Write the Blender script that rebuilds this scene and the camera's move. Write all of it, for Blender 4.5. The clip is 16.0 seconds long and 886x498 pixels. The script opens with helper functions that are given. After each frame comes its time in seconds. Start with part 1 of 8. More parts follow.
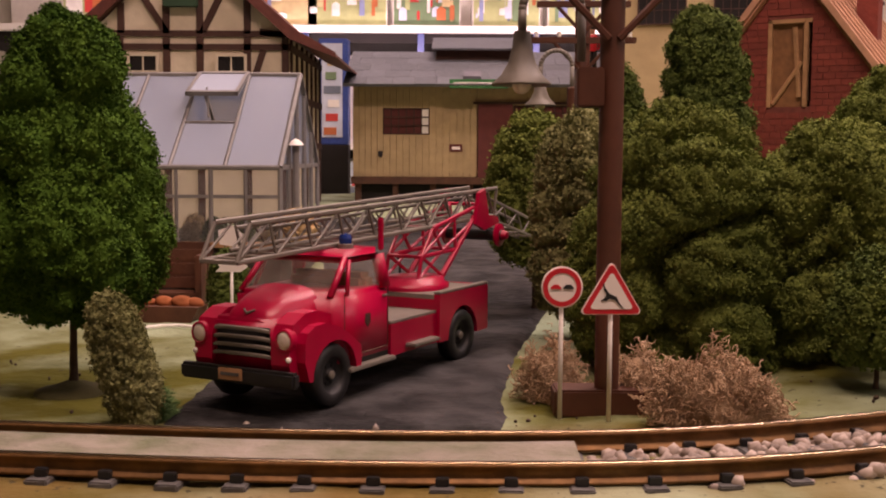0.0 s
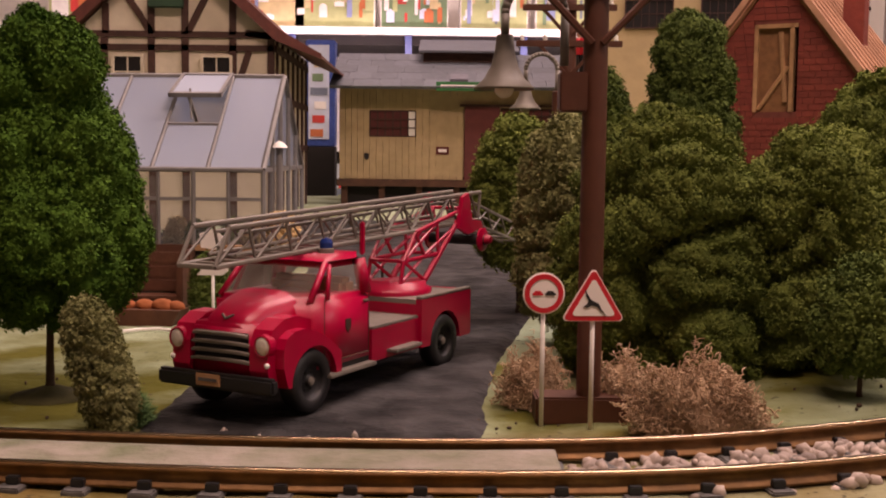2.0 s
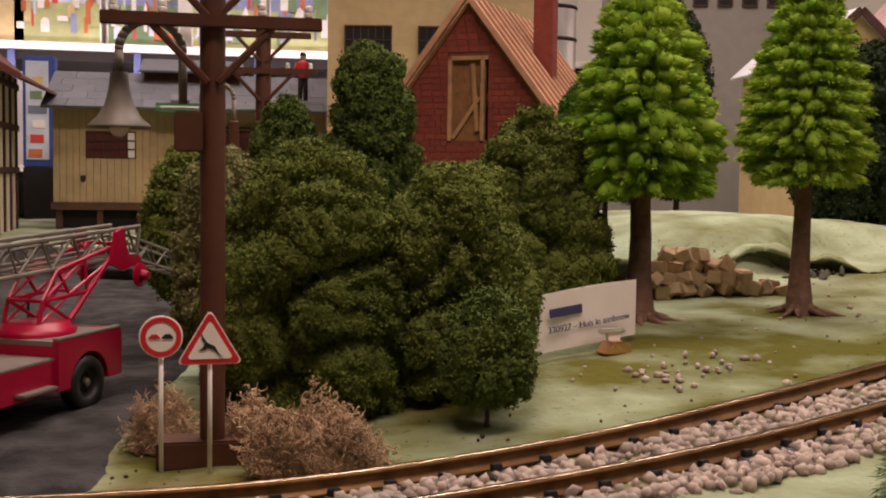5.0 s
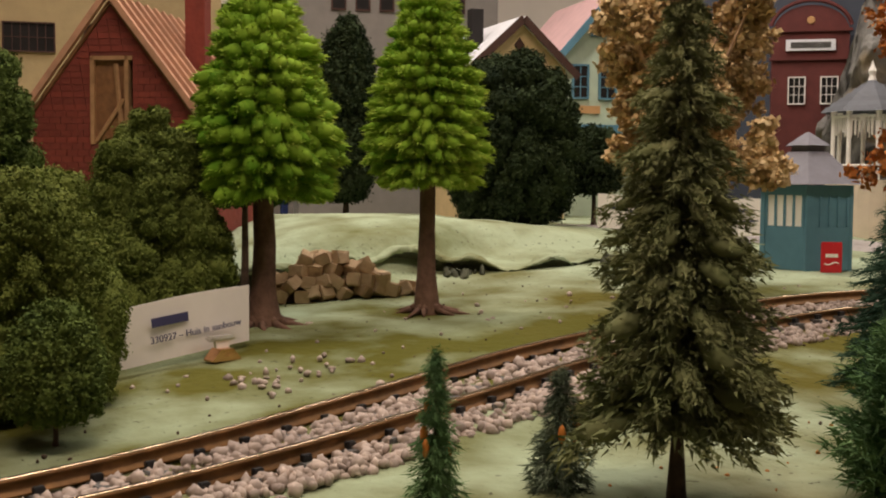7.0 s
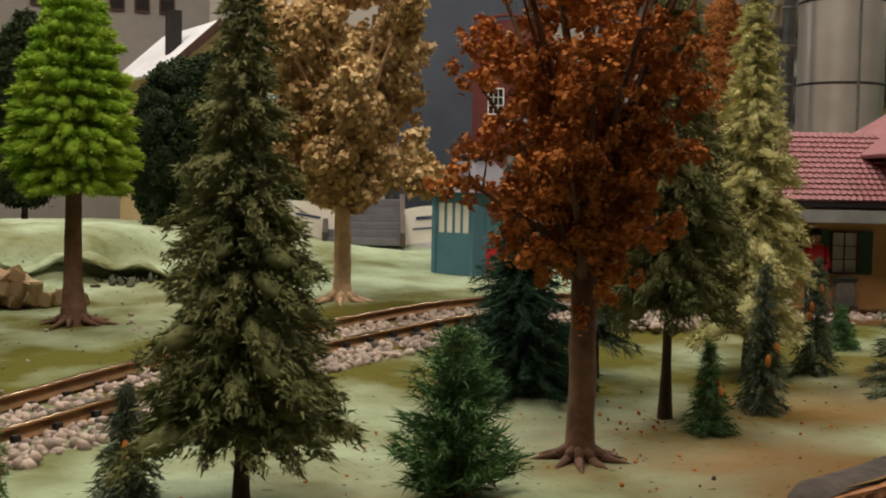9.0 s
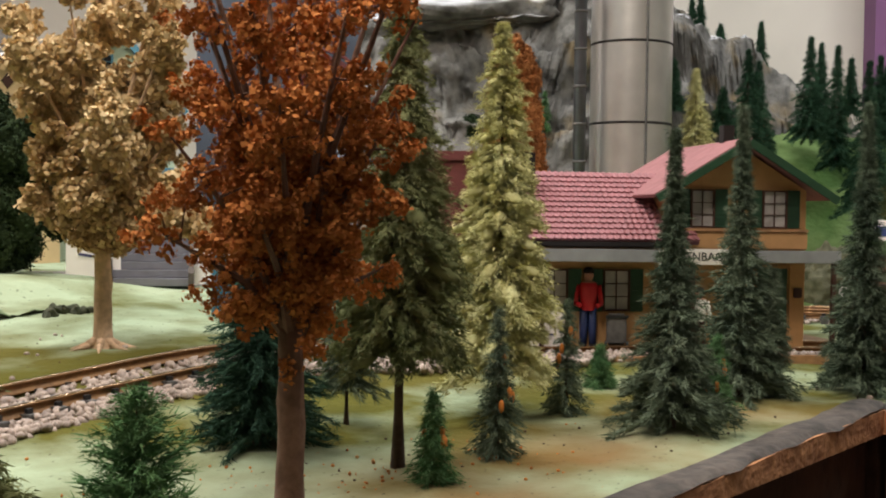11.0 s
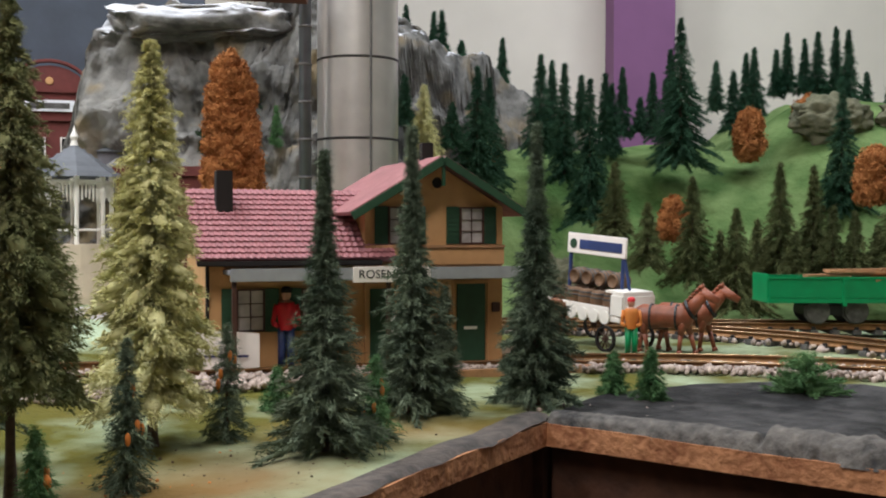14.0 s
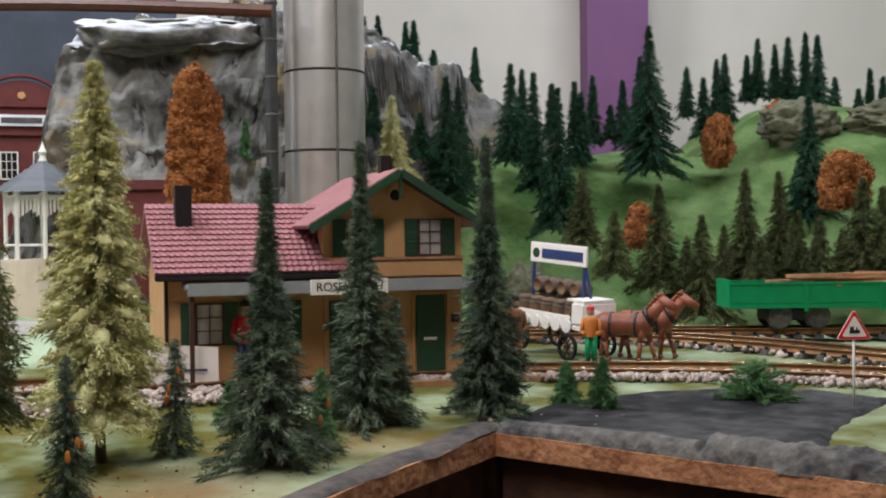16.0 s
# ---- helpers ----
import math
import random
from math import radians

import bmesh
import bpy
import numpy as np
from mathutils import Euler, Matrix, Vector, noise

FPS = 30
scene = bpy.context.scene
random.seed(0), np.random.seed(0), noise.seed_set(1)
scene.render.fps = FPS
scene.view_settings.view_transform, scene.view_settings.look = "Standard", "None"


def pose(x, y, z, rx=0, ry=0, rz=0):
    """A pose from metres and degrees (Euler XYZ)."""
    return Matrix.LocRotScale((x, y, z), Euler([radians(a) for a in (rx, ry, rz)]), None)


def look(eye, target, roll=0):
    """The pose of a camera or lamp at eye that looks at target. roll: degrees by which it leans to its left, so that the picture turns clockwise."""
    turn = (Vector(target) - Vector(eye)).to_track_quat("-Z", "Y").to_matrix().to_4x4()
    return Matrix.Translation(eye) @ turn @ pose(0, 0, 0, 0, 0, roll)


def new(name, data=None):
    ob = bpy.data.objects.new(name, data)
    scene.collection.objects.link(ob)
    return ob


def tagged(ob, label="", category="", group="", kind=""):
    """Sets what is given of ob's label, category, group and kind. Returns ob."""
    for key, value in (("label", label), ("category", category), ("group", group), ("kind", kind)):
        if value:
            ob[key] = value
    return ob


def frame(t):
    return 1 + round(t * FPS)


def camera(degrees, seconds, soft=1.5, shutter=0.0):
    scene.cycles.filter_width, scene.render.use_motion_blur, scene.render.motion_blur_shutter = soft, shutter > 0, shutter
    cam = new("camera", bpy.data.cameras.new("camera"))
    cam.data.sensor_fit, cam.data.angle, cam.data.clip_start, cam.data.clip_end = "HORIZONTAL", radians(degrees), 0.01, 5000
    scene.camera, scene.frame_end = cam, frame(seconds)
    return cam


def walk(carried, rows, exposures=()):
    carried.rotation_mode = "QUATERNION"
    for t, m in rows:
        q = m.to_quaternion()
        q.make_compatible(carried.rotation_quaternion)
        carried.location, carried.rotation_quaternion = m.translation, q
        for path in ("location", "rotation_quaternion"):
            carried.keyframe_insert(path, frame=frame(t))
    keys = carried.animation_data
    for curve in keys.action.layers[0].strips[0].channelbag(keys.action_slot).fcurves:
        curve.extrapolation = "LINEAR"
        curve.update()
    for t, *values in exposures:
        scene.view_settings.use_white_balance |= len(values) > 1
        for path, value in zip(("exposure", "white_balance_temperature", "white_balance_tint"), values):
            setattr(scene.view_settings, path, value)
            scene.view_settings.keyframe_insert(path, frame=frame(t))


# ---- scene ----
cam = camera(42.7, 16.0, soft=2.0)
METRES, EYE, TILT, LEAN, TURN = 0.46, 0.109, 0.0, 0.0, 0.0
ROWS = [
    (0.0, 0.0, 0.0, 0.0, 0.03, -4.96, -0.31),
    (0.5, -0.0027, 0.0047, -0.0012, 0.14, -4.98, -0.31),
    (1.0, -0.0041, 0.0088, -0.0002, 0.27, -4.95, -0.24),
    (1.5, -0.0053, 0.0113, -0.0002, 0.4, -4.98, -0.34),
    (2.0, 0.0072, 0.0119, 0.0026, -0.55, -4.86, -0.63),
    (2.5, 0.0369, 0.0212, 0.0047, -2.69, -5.01, -0.95),
    (3.0, 0.071, 0.0215, 0.0116, -5.59, -4.52, -0.82),
    (5.5, 0.1981, 0.0011, 0.0295, -14.74, -3.83, -0.61),
    (6.0, 0.2524, 0.0008, 0.0286, -18.23, -4.02, -0.32),
    (6.5, 0.2952, -0.0068, 0.0277, -21.9, -4.02, -0.38),
    (7.0, 0.3316, -0.0327, 0.0326, -25.75, -3.61, -0.42),
    (7.5, 0.3565, -0.0578, 0.0377, -29.01, -3.27, -0.7),
    (8.0, 0.3953, -0.081, 0.041, -32.59, -3.05, -0.69),
    (8.5, 0.4324, -0.1028, 0.0422, -35.57, -3.2, -0.8),
    (9.0, 0.4704, -0.1228, 0.042, -38.31, -3.28, -0.97),
    (9.5, 0.5077, -0.1408, 0.0474, -40.53, -2.88, -0.79),
    (12.0, 0.6562, -0.2655, 0.0696, -49.84, -1.66, -0.84),
    (12.5, 0.6882, -0.2981, 0.0664, -52.19, -1.98, -0.72),
    (13.0, 0.7164, -0.319, 0.0674, -54.05, -1.88, -0.65),
    (13.5, 0.7302, -0.332, 0.0767, -54.87, -1.36, -0.54),
    (14.0, 0.7546, -0.3588, 0.0853, -55.99, -1.06, -0.07),
    (14.5, 0.7615, -0.3895, 0.1017, -56.26, -0.36, 0.15),
    (15.0, 0.7687, -0.4221, 0.1082, -56.48, -0.15, 0.66),
    (15.5, 0.774, -0.4335, 0.1023, -56.51, -0.52, 0.63),
    (16.0, 0.7777, -0.4335, 0.0978, -56.39, -0.77, 0.67),
]
walk(cam, [(t, pose(0, 0, EYE, TILT, LEAN, TURN) @ pose(METRES * x, METRES * y, METRES * z, 90 + pitch, roll, yaw)) for t, x, y, z, yaw, pitch, roll in ROWS],
     exposures=[(0.0, 0.32, 7500, 44), (3.0, 0.32, 7350, 39), (6.0, 0.06, 6900, 22), (9.0, 0.06, 6600, 9), (12.0, 0.82, 5800, 8), (13.5, 0.68, 5650, 8), (16.0, 0.53, 5500, 9)])
# ---- world, lamps ----
world = bpy.data.worlds.new("room_air")
scene.world = world
world.use_nodes = True
world.node_tree.nodes["Background"].inputs[0].default_value = (1.0, 0.86, 0.72, 1)
world.node_tree.nodes["Background"].inputs[1].default_value = 0.12


def area_lamp(name, x, y, z, sx, sy, watts, col, target):
    data = bpy.data.lights.new(name, "AREA")
    data.shape, data.size, data.size_y, data.energy, data.color = "RECTANGLE", sx, sy, watts, col
    ob = new(name, data)
    ob.matrix_world = look((x, y, z), target)
    return ob


area_lamp("ceiling_tube_lamp", 0.2, 0.05, 1.45, 1.2, 0.12, 14.5, (1.0, 0.85, 0.70), (0.25, 0.55, 0))
area_lamp("ceiling_tube_lamp", 0.75, 1.15, 1.45, 1.2, 0.12, 17, (1.0, 0.95, 0.88), (0.85, 0.7, 0))
area_lamp("ceiling_tube_lamp", 0.1, 1.7, 1.45, 1.2, 0.16, 9, (1.0, 0.87, 0.76), (0.1, 1.7, 0))
area_lamp("ceiling_tube_lamp", 2.1, 0.1, 1.45, 0.12, 1.2, 12, (1.0, 0.96, 0.92), (2.1, 0.1, 0))


# ---- materials ----
def mat(name, col, rough=0.7, metal=0.0, scale=120.0, var=0.25, bump=0.2, col2=None, isl=0.0, detail=6, gloss=0.5, obj_rand=0.0):
    """A surface with two scales of mottling, fine relief and, for pieces, a shade of their own."""
    m = bpy.data.materials.new(name)
    m.use_nodes = True
    nt = m.node_tree
    n, l = nt.nodes, nt.links
    b = n["Principled BSDF"]
    b.inputs["Roughness"].default_value = rough
    b.inputs["Metallic"].default_value = metal
    b.inputs["Specular IOR Level"].default_value = gloss
    geo = n.new("ShaderNodeNewGeometry")
    n1 = n.new("ShaderNodeTexNoise")
    n1.inputs["Scale"].default_value, n1.inputs["Detail"].default_value = scale, detail
    n2 = n.new("ShaderNodeTexNoise")
    n2.inputs["Scale"].default_value, n2.inputs["Detail"].default_value = scale * 0.14, 4
    l.new(geo.outputs["Position"], n1.inputs["Vector"])
    l.new(geo.outputs["Position"], n2.inputs["Vector"])
    add = n.new("ShaderNodeMath")
    add.operation = "ADD"
    l.new(n1.outputs["Fac"], add.inputs[0])
    l.new(n2.outputs["Fac"], add.inputs[1])
    fac = add.outputs[0]
    if isl or obj_rand:
        src = geo.outputs["Random Per Island"]
        if obj_rand:
            src = n.new("ShaderNodeObjectInfo").outputs["Random"]
        mul = n.new("ShaderNodeMath")
        mul.operation = "MULTIPLY_ADD"
        mul.inputs[1].default_value = max(isl, obj_rand)
        l.new(src, mul.inputs[0])
        l.new(fac, mul.inputs[2])
        fac = mul.outputs[0]
    ramp = n.new("ShaderNodeMapRange")
    ramp.inputs[1].default_value, ramp.inputs[2].default_value = 0.7, 1.3 + max(isl, obj_rand)
    l.new(fac, ramp.inputs[0])
    mix = n.new("ShaderNodeMix")
    mix.data_type = "RGBA"
    c2 = col2 or tuple(min(1, c * (1 + var)) for c in col)
    c1 = col if col2 else tuple(c * (1 - var) for c in col)
    mix.inputs[6].default_value, mix.inputs[7].default_value = (*c1, 1), (*c2, 1)
    l.new(ramp.outputs[0], mix.inputs[0])
    l.new(mix.outputs[2], b.inputs["Base Color"])
    if bump:
        bp = n.new("ShaderNodeBump")
        bp.inputs["Strength"].default_value, bp.inputs["Distance"].default_value = bump, 0.4 / scale
        l.new(n1.outputs["Fac"], bp.inputs["Height"])
        l.new(bp.outputs[0], b.inputs["Normal"])
    return m


def glow(name, col, strength):
    m = bpy.data.materials.new(name)
    m.use_nodes = True
    b = m.node_tree.nodes["Principled BSDF"]
    b.inputs["Base Color"].default_value = (*col, 1)
    b.inputs["Emission Color"].default_value = (*col, 1)
    b.inputs["Emission Strength"].default_value = strength
    return m


def glass(name, col=(0.9, 0.95, 1.0), rough=0.05, alpha=0.35):
    m = bpy.data.materials.new(name)
    m.use_nodes = True
    b = m.node_tree.nodes["Principled BSDF"]
    b.inputs["Base Color"].default_value = (*col, 1)
    b.inputs["Roughness"].default_value = rough
    b.inputs["Alpha"].default_value = alpha
    return m


def ground_mat():
    """Painted plaster turf: mint and olive washes, ochre earth, small dark crumbs."""
    m = mat("painted_turf", (0.100, 0.098, 0.018), 0.95, 0, 13.0, 0.2, 0.0, col2=(0.38, 0.46, 0.31), gloss=0.1)
    span = next(q for q in m.node_tree.nodes if q.type == "MAP_RANGE")
    span.inputs[1].default_value, span.inputs[2].default_value = 0.90, 1.26
    nt = m.node_tree
    n, l = nt.nodes, nt.links
    b = n["Principled BSDF"]
    base = b.inputs["Base Color"].links[0].from_socket
    geo = n.new("ShaderNodeNewGeometry")
    # mint on the rise and along the front, olive beside the track
    place = n.new("ShaderNodeSeparateXYZ")
    l.new(geo.outputs["Position"], place.inputs[0])
    rise = n.new("ShaderNodeMapRange")
    rise.inputs[1].default_value, rise.inputs[2].default_value, rise.inputs[3].default_value, rise.inputs[4].default_value = 0.66, 0.82, -0.07, 0.15
    l.new(place.outputs[1], rise.inputs[0])
    fore = n.new("ShaderNodeMapRange")
    fore.inputs[1].default_value, fore.inputs[2].default_value, fore.inputs[3].default_value, fore.inputs[4].default_value = 0.42, 0.58, 0.14, 0.0
    l.new(place.outputs[1], fore.inputs[0])
    lean_to = n.new("ShaderNodeMath")
    l.new(rise.outputs[0], lean_to.inputs[0])
    l.new(fore.outputs[0], lean_to.inputs[1])
    shift = n.new("ShaderNodeMath")
    l.new(span.inputs[0].links[0].from_socket, shift.inputs[0])
    l.new(lean_to.outputs[0], shift.inputs[1])
    l.new(shift.outputs[0], span.inputs[0])
    earth = n.new("ShaderNodeTexNoise")
    earth.inputs["Scale"].default_value, earth.inputs["Detail"].default_value = 5.0, 6
    l.new(geo.outputs["Position"], earth.inputs["Vector"])
    r = n.new("ShaderNodeMapRange")
    r.inputs[1].default_value, r.inputs[2].default_value, r.inputs[4].default_value = 0.36, 0.58, 0.9
    l.new(earth.outputs["Fac"], r.inputs[0])
    # the earth wash keeps to the strip along the board's front edge and to faint patches elsewhere
    xyz = n.new("ShaderNodeSeparateXYZ")
    l.new(geo.outputs["Position"], xyz.inputs[0])
    inland = n.new("ShaderNodeMapRange")
    inland.inputs[1].default_value, inland.inputs[2].default_value = 0.30, 0.44
    inland.inputs[3].default_value, inland.inputs[4].default_value = 1.0, 0.12
    l.new(xyz.outputs[1], inland.inputs[0])
    along = n.new("ShaderNodeMapRange")
    along.inputs[1].default_value, along.inputs[2].default_value, along.inputs[3].default_value = 0.42, 0.60, 0.2
    l.new(xyz.outputs[0], along.inputs[0])
    zone = n.new("ShaderNodeMath")
    zone.operation = "MULTIPLY"
    l.new(inland.outputs[0], zone.inputs[0])
    corner = n.new("ShaderNodeMapRange")
    corner.inputs[1].default_value, corner.inputs[2].default_value = 0.98, 1.10
    corner.inputs[3].default_value, corner.inputs[4].default_value = 1.0, 0.1
    l.new(xyz.outputs[0], corner.inputs[0])
    width = n.new("ShaderNodeMath")
    width.operation = "MULTIPLY"
    l.new(along.outputs[0], width.inputs[0])
    l.new(corner.outputs[0], width.inputs[1])
    l.new(width.outputs[0], zone.inputs[1])
    bed = n.new("ShaderNodeMapRange")
    bed.inputs[1].default_value, bed.inputs[2].default_value = 0.12, 0.28
    bed.inputs[3].default_value, bed.inputs[4].default_value = 1.0, 0.0
    l.new(xyz.outputs[0], bed.inputs[0])
    near = n.new("ShaderNodeMapRange")
    near.inputs[1].default_value, near.inputs[2].default_value = 0.49, 0.53
    near.inputs[3].default_value, near.inputs[4].default_value = 1.0, 0.0
    l.new(xyz.outputs[1], near.inputs[0])
    both = n.new("ShaderNodeMath")
    both.operation = "MULTIPLY"
    l.new(bed.outputs[0], both.inputs[0])
    l.new(near.outputs[0], both.inputs[1])
    most = n.new("ShaderNodeMath")
    most.operation = "MAXIMUM"
    l.new(both.outputs[0], most.inputs[0])
    l.new(zone.outputs[0], most.inputs[1])
    wash = n.new("ShaderNodeMath")
    wash.operation = "MULTIPLY"
    l.new(most.outputs[0], wash.inputs[0])
    l.new(r.outputs[0], wash.inputs[1])
    mix = n.new("ShaderNodeMix")
    mix.data_type = "RGBA"
    mix.inputs[7].default_value = (0.23, 0.135, 0.055, 1)
    l.new(wash.outputs[0], mix.inputs[0])
    l.new(base, mix.inputs[6])
    speck = n.new("ShaderNodeTexNoise")
    speck.inputs["Scale"].default_value, speck.inputs["Detail"].default_value = 210, 3
    l.new(geo.outputs["Position"], speck.inputs["Vector"])
    r2 = n.new("ShaderNodeMapRange")
    r2.inputs[1].default_value, r2.inputs[2].default_value, r2.inputs[4].default_value = 0.66, 0.72, 0.8
    l.new(speck.outputs["Fac"], r2.inputs[0])
    mix2 = n.new("ShaderNodeMix")
    mix2.data_type = "RGBA"
    mix2.inputs[7].default_value = (0.05, 0.045, 0.03, 1)
    l.new(r2.outputs[0], mix2.inputs[0])
    l.new(mix.outputs[2], mix2.inputs[6])
    l.new(mix2.outputs[2], b.inputs["Base Color"])
    bp = n.new("ShaderNodeBump")
    bp.inputs["Strength"].default_value, bp.inputs["Distance"].default_value = 0.8, 0.0035
    rel = n.new("ShaderNodeTexNoise")
    rel.inputs["Scale"].default_value, rel.inputs["Detail"].default_value = 90, 8
    l.new(geo.outputs["Position"], rel.inputs["Vector"])
    l.new(rel.outputs["Fac"], bp.inputs["Height"])
    l.new(bp.outputs[0], b.inputs["Normal"])
    return m


M = {
    "turf": ground_mat(),
    "asphalt": mat("worn_asphalt", (0.008, 0.0075, 0.0075), 0.75, 0, 42, 0.5, 1.0, col2=(0.058, 0.055, 0.055), detail=10, gloss=0.25),
    "rim": mat("dark_painted_rim", (0.03, 0.027, 0.025), 0.85, 0, 90, 0.4, 0.6, col2=(0.13, 0.105, 0.09)),
    "plaster": mat("crossing_plaster", (0.10, 0.125, 0.055), 0.9, 0, 42, 0.3, 0.8, col2=(0.36, 0.31, 0.27)),
    "rail": mat("rusty_rail", (0.20, 0.10, 0.035), 0.5, 0.5, 160, 0.35, 0.15),
    "railtop": mat("polished_rail", (0.42, 0.3, 0.2), 0.22, 1.0, 200, 0.2, 0.05),
    "tie": mat("grey_tie", (0.10, 0.095, 0.09), 0.85, 0, 150, 0.4, 0.4),
    "black": mat("black_plastic", (0.012, 0.012, 0.013), 0.5, 0, 200, 0.3, 0.1),
    "stone": mat("pale_gravel", (0.19, 0.15, 0.13), 0.85, 0, 150, 0.3, 0.4, col2=(0.58, 0.47, 0.40), isl=0.8),
    "wall": mat("room_wall_paint", (0.70, 0.65, 0.58), 0.9, 0, 8, 0.06, 0.05),
    "floor": mat("dark_floor", (0.06, 0.05, 0.045), 0.7, 0, 20, 0.3, 0.1),
    "purple": mat("purple_paint", (0.20, 0.085, 0.20), 0.8, 0, 12, 0.1, 0.05),
    "rimrock": mat("chipped_rim_rock", (0.022, 0.021, 0.021), 0.9, 0, 110, 0.4, 1.0, col2=(0.16, 0.145, 0.13), detail=10),
    "ply": mat("plywood_edge", (0.26, 0.10, 0.04), 0.85, 0, 140, 0.45, 0.9, col2=(0.6, 0.29, 0.13)),
    "plydark": mat("stained_board", (0.075, 0.030, 0.015), 0.8, 0, 60, 0.4, 0.3),
    "bark": mat("tree_bark", (0.035, 0.022, 0.014), 0.9, 0, 180, 0.4, 0.6, col2=(0.1, 0.06, 0.04)),
    "bark_light": mat("pale_bark", (0.62, 0.43, 0.28), 0.9, 0, 180, 0.3, 0.5),
    "bark_pink": mat("reddish_bark", (0.10, 0.05, 0.032), 0.9, 0, 180, 0.4, 0.6, col2=(0.2, 0.11, 0.075)),
    "red": mat("red_plastic", (0.40, 0.003, 0.036), 0.33, 0, 60, 0.12, 0.03, gloss=0.4),
    "greyplastic": mat("grey_plastic", (0.17, 0.15, 0.125), 0.5, 0, 120, 0.2, 0.05),
    "brownplastic": mat("brown_plastic", (0.085, 0.026, 0.012), 0.5, 0, 90, 0.25, 0.1),
    "white": mat("white_plastic", (0.84, 0.81, 0.76), 0.6, 0, 80, 0.06, 0.02),
    "card": mat("white_card", (0.86, 0.80, 0.76), 0.85, 0, 80, 0.04, 0.02),
    "signred": mat("sign_red", (0.60, 0.02, 0.03), 0.4, 0, 80, 0.05, 0),
    "steel": mat("brushed_steel", (0.72, 0.69, 0.66), 0.33, 0.85, 30, 0.12, 0.03),
    # near black for dark parts, and for slabs that stand in for shade
    "dark": mat("dark_parts_and_shade", (0.012, 0.009, 0.008), 0.9, 0, 40, 0.3, 0),
    "slate": mat("grey_slate", (0.135, 0.145, 0.165), 0.7, 0, 90, 0.25, 0.3, obj_rand=0.8),
    "beige": mat("beige_board", (0.40, 0.29, 0.15), 0.8, 0, 60, 0.15, 0.2),
    "cream": mat("cream_render", (0.62, 0.53, 0.40), 0.85, 0, 50, 0.1, 0.2),
    "timber": mat("brown_timber", (0.055, 0.020, 0.012), 0.7, 0, 110, 0.3, 0.2),
    "brick": mat("red_brick", (0.225, 0.042, 0.028), 0.85, 0, 130, 0.3, 0.3, obj_rand=0.5),
    "wood": mat("raw_wood", (0.42, 0.23, 0.11), 0.8, 0, 90, 0.3, 0.3),
    "rooftile": mat("pink_rooftile", (0.30, 0.12, 0.13), 0.6, 0, 90, 0.2, 0.2, obj_rand=0.5),
    "ochre": mat("ochre_render", (0.52, 0.29, 0.12), 0.8, 0, 60, 0.12, 0.15),
    "green": mat("dark_green_paint", (0.018, 0.06, 0.028), 0.6, 0, 90, 0.2, 0.1),
    "wagon": mat("wagon_green", (0.012, 0.26, 0.085), 0.45, 0, 60, 0.15, 0.05),
    "blue": mat("kiosk_blue", (0.085, 0.21, 0.28), 0.7, 0, 60, 0.12, 0.1),
    "greyroof": mat("grey_roofing", (0.17, 0.165, 0.19), 0.7, 0, 80, 0.15, 0.15),
    "mint": mat("mint_render", (0.42, 0.50, 0.38), 0.85, 0, 50, 0.1, 0.1),
    "yellow": mat("yellow_render", (0.60, 0.44, 0.24), 0.85, 0, 50, 0.1, 0.1),
    "pinkroof": mat("pale_pink_roof", (0.62, 0.40, 0.40), 0.7, 0, 50, 0.1, 0.1),
    "redhouse": mat("maroon_render", (0.115, 0.024, 0.02), 0.8, 0, 60, 0.2, 0.15),
    "rock": mat("grey_rock", (0.10, 0.095, 0.09), 0.9, 0, 22, 0.3, 1.0, col2=(0.40, 0.39, 0.37), detail=10),
    "snow": mat("plaster_snow", (0.75, 0.76, 0.80), 0.8, 0, 30, 0.1, 0.4),
    "hill": mat("hill_turf", (0.055, 0.105, 0.028), 0.95, 0, 16, 0.3, 0.8, col2=(0.23, 0.31, 0.12), gloss=0.1, detail=9),
    "barrel": mat("barrel_wood", (0.16, 0.09, 0.045), 0.7, 0, 110, 0.3, 0.2),
    "horse": mat("chestnut_coat", (0.23, 0.068, 0.030), 0.5, 0, 90, 0.35, 0.1),
    "navy": mat("navy_paint", (0.03, 0.05, 0.16), 0.5, 0, 60, 0.2, 0.1),
    "skin": mat("painted_flesh", (0.5, 0.26, 0.17), 0.6, 0, 60, 0.1, 0),
    "orange": mat("orange_cloth", (0.6, 0.2, 0.03), 0.7, 0, 60, 0.15, 0.05),
    "brass": mat("bright_clip", (0.75, 0.42, 0.22), 0.18, 1.0, 60, 0.1, 0),
    "window": mat("dim_window", (0.02, 0.018, 0.018), 0.15, 0, 20, 0.3, 0),
    "print": mat("navy_print", (0.05, 0.05, 0.13), 0.8, 0, 60, 0.1, 0),
}

for node in M["asphalt"].node_tree.nodes:
    if node.type == "MAP_RANGE":
        node.inputs[1].default_value, node.inputs[2].default_value = 0.84, 1.20


def leaf(name, c1, c2, isl=0.24):
    return mat(name, c1, 0.9, 0, 70, 0.3, 0.0, col2=c2, isl=isl, gloss=0.12)


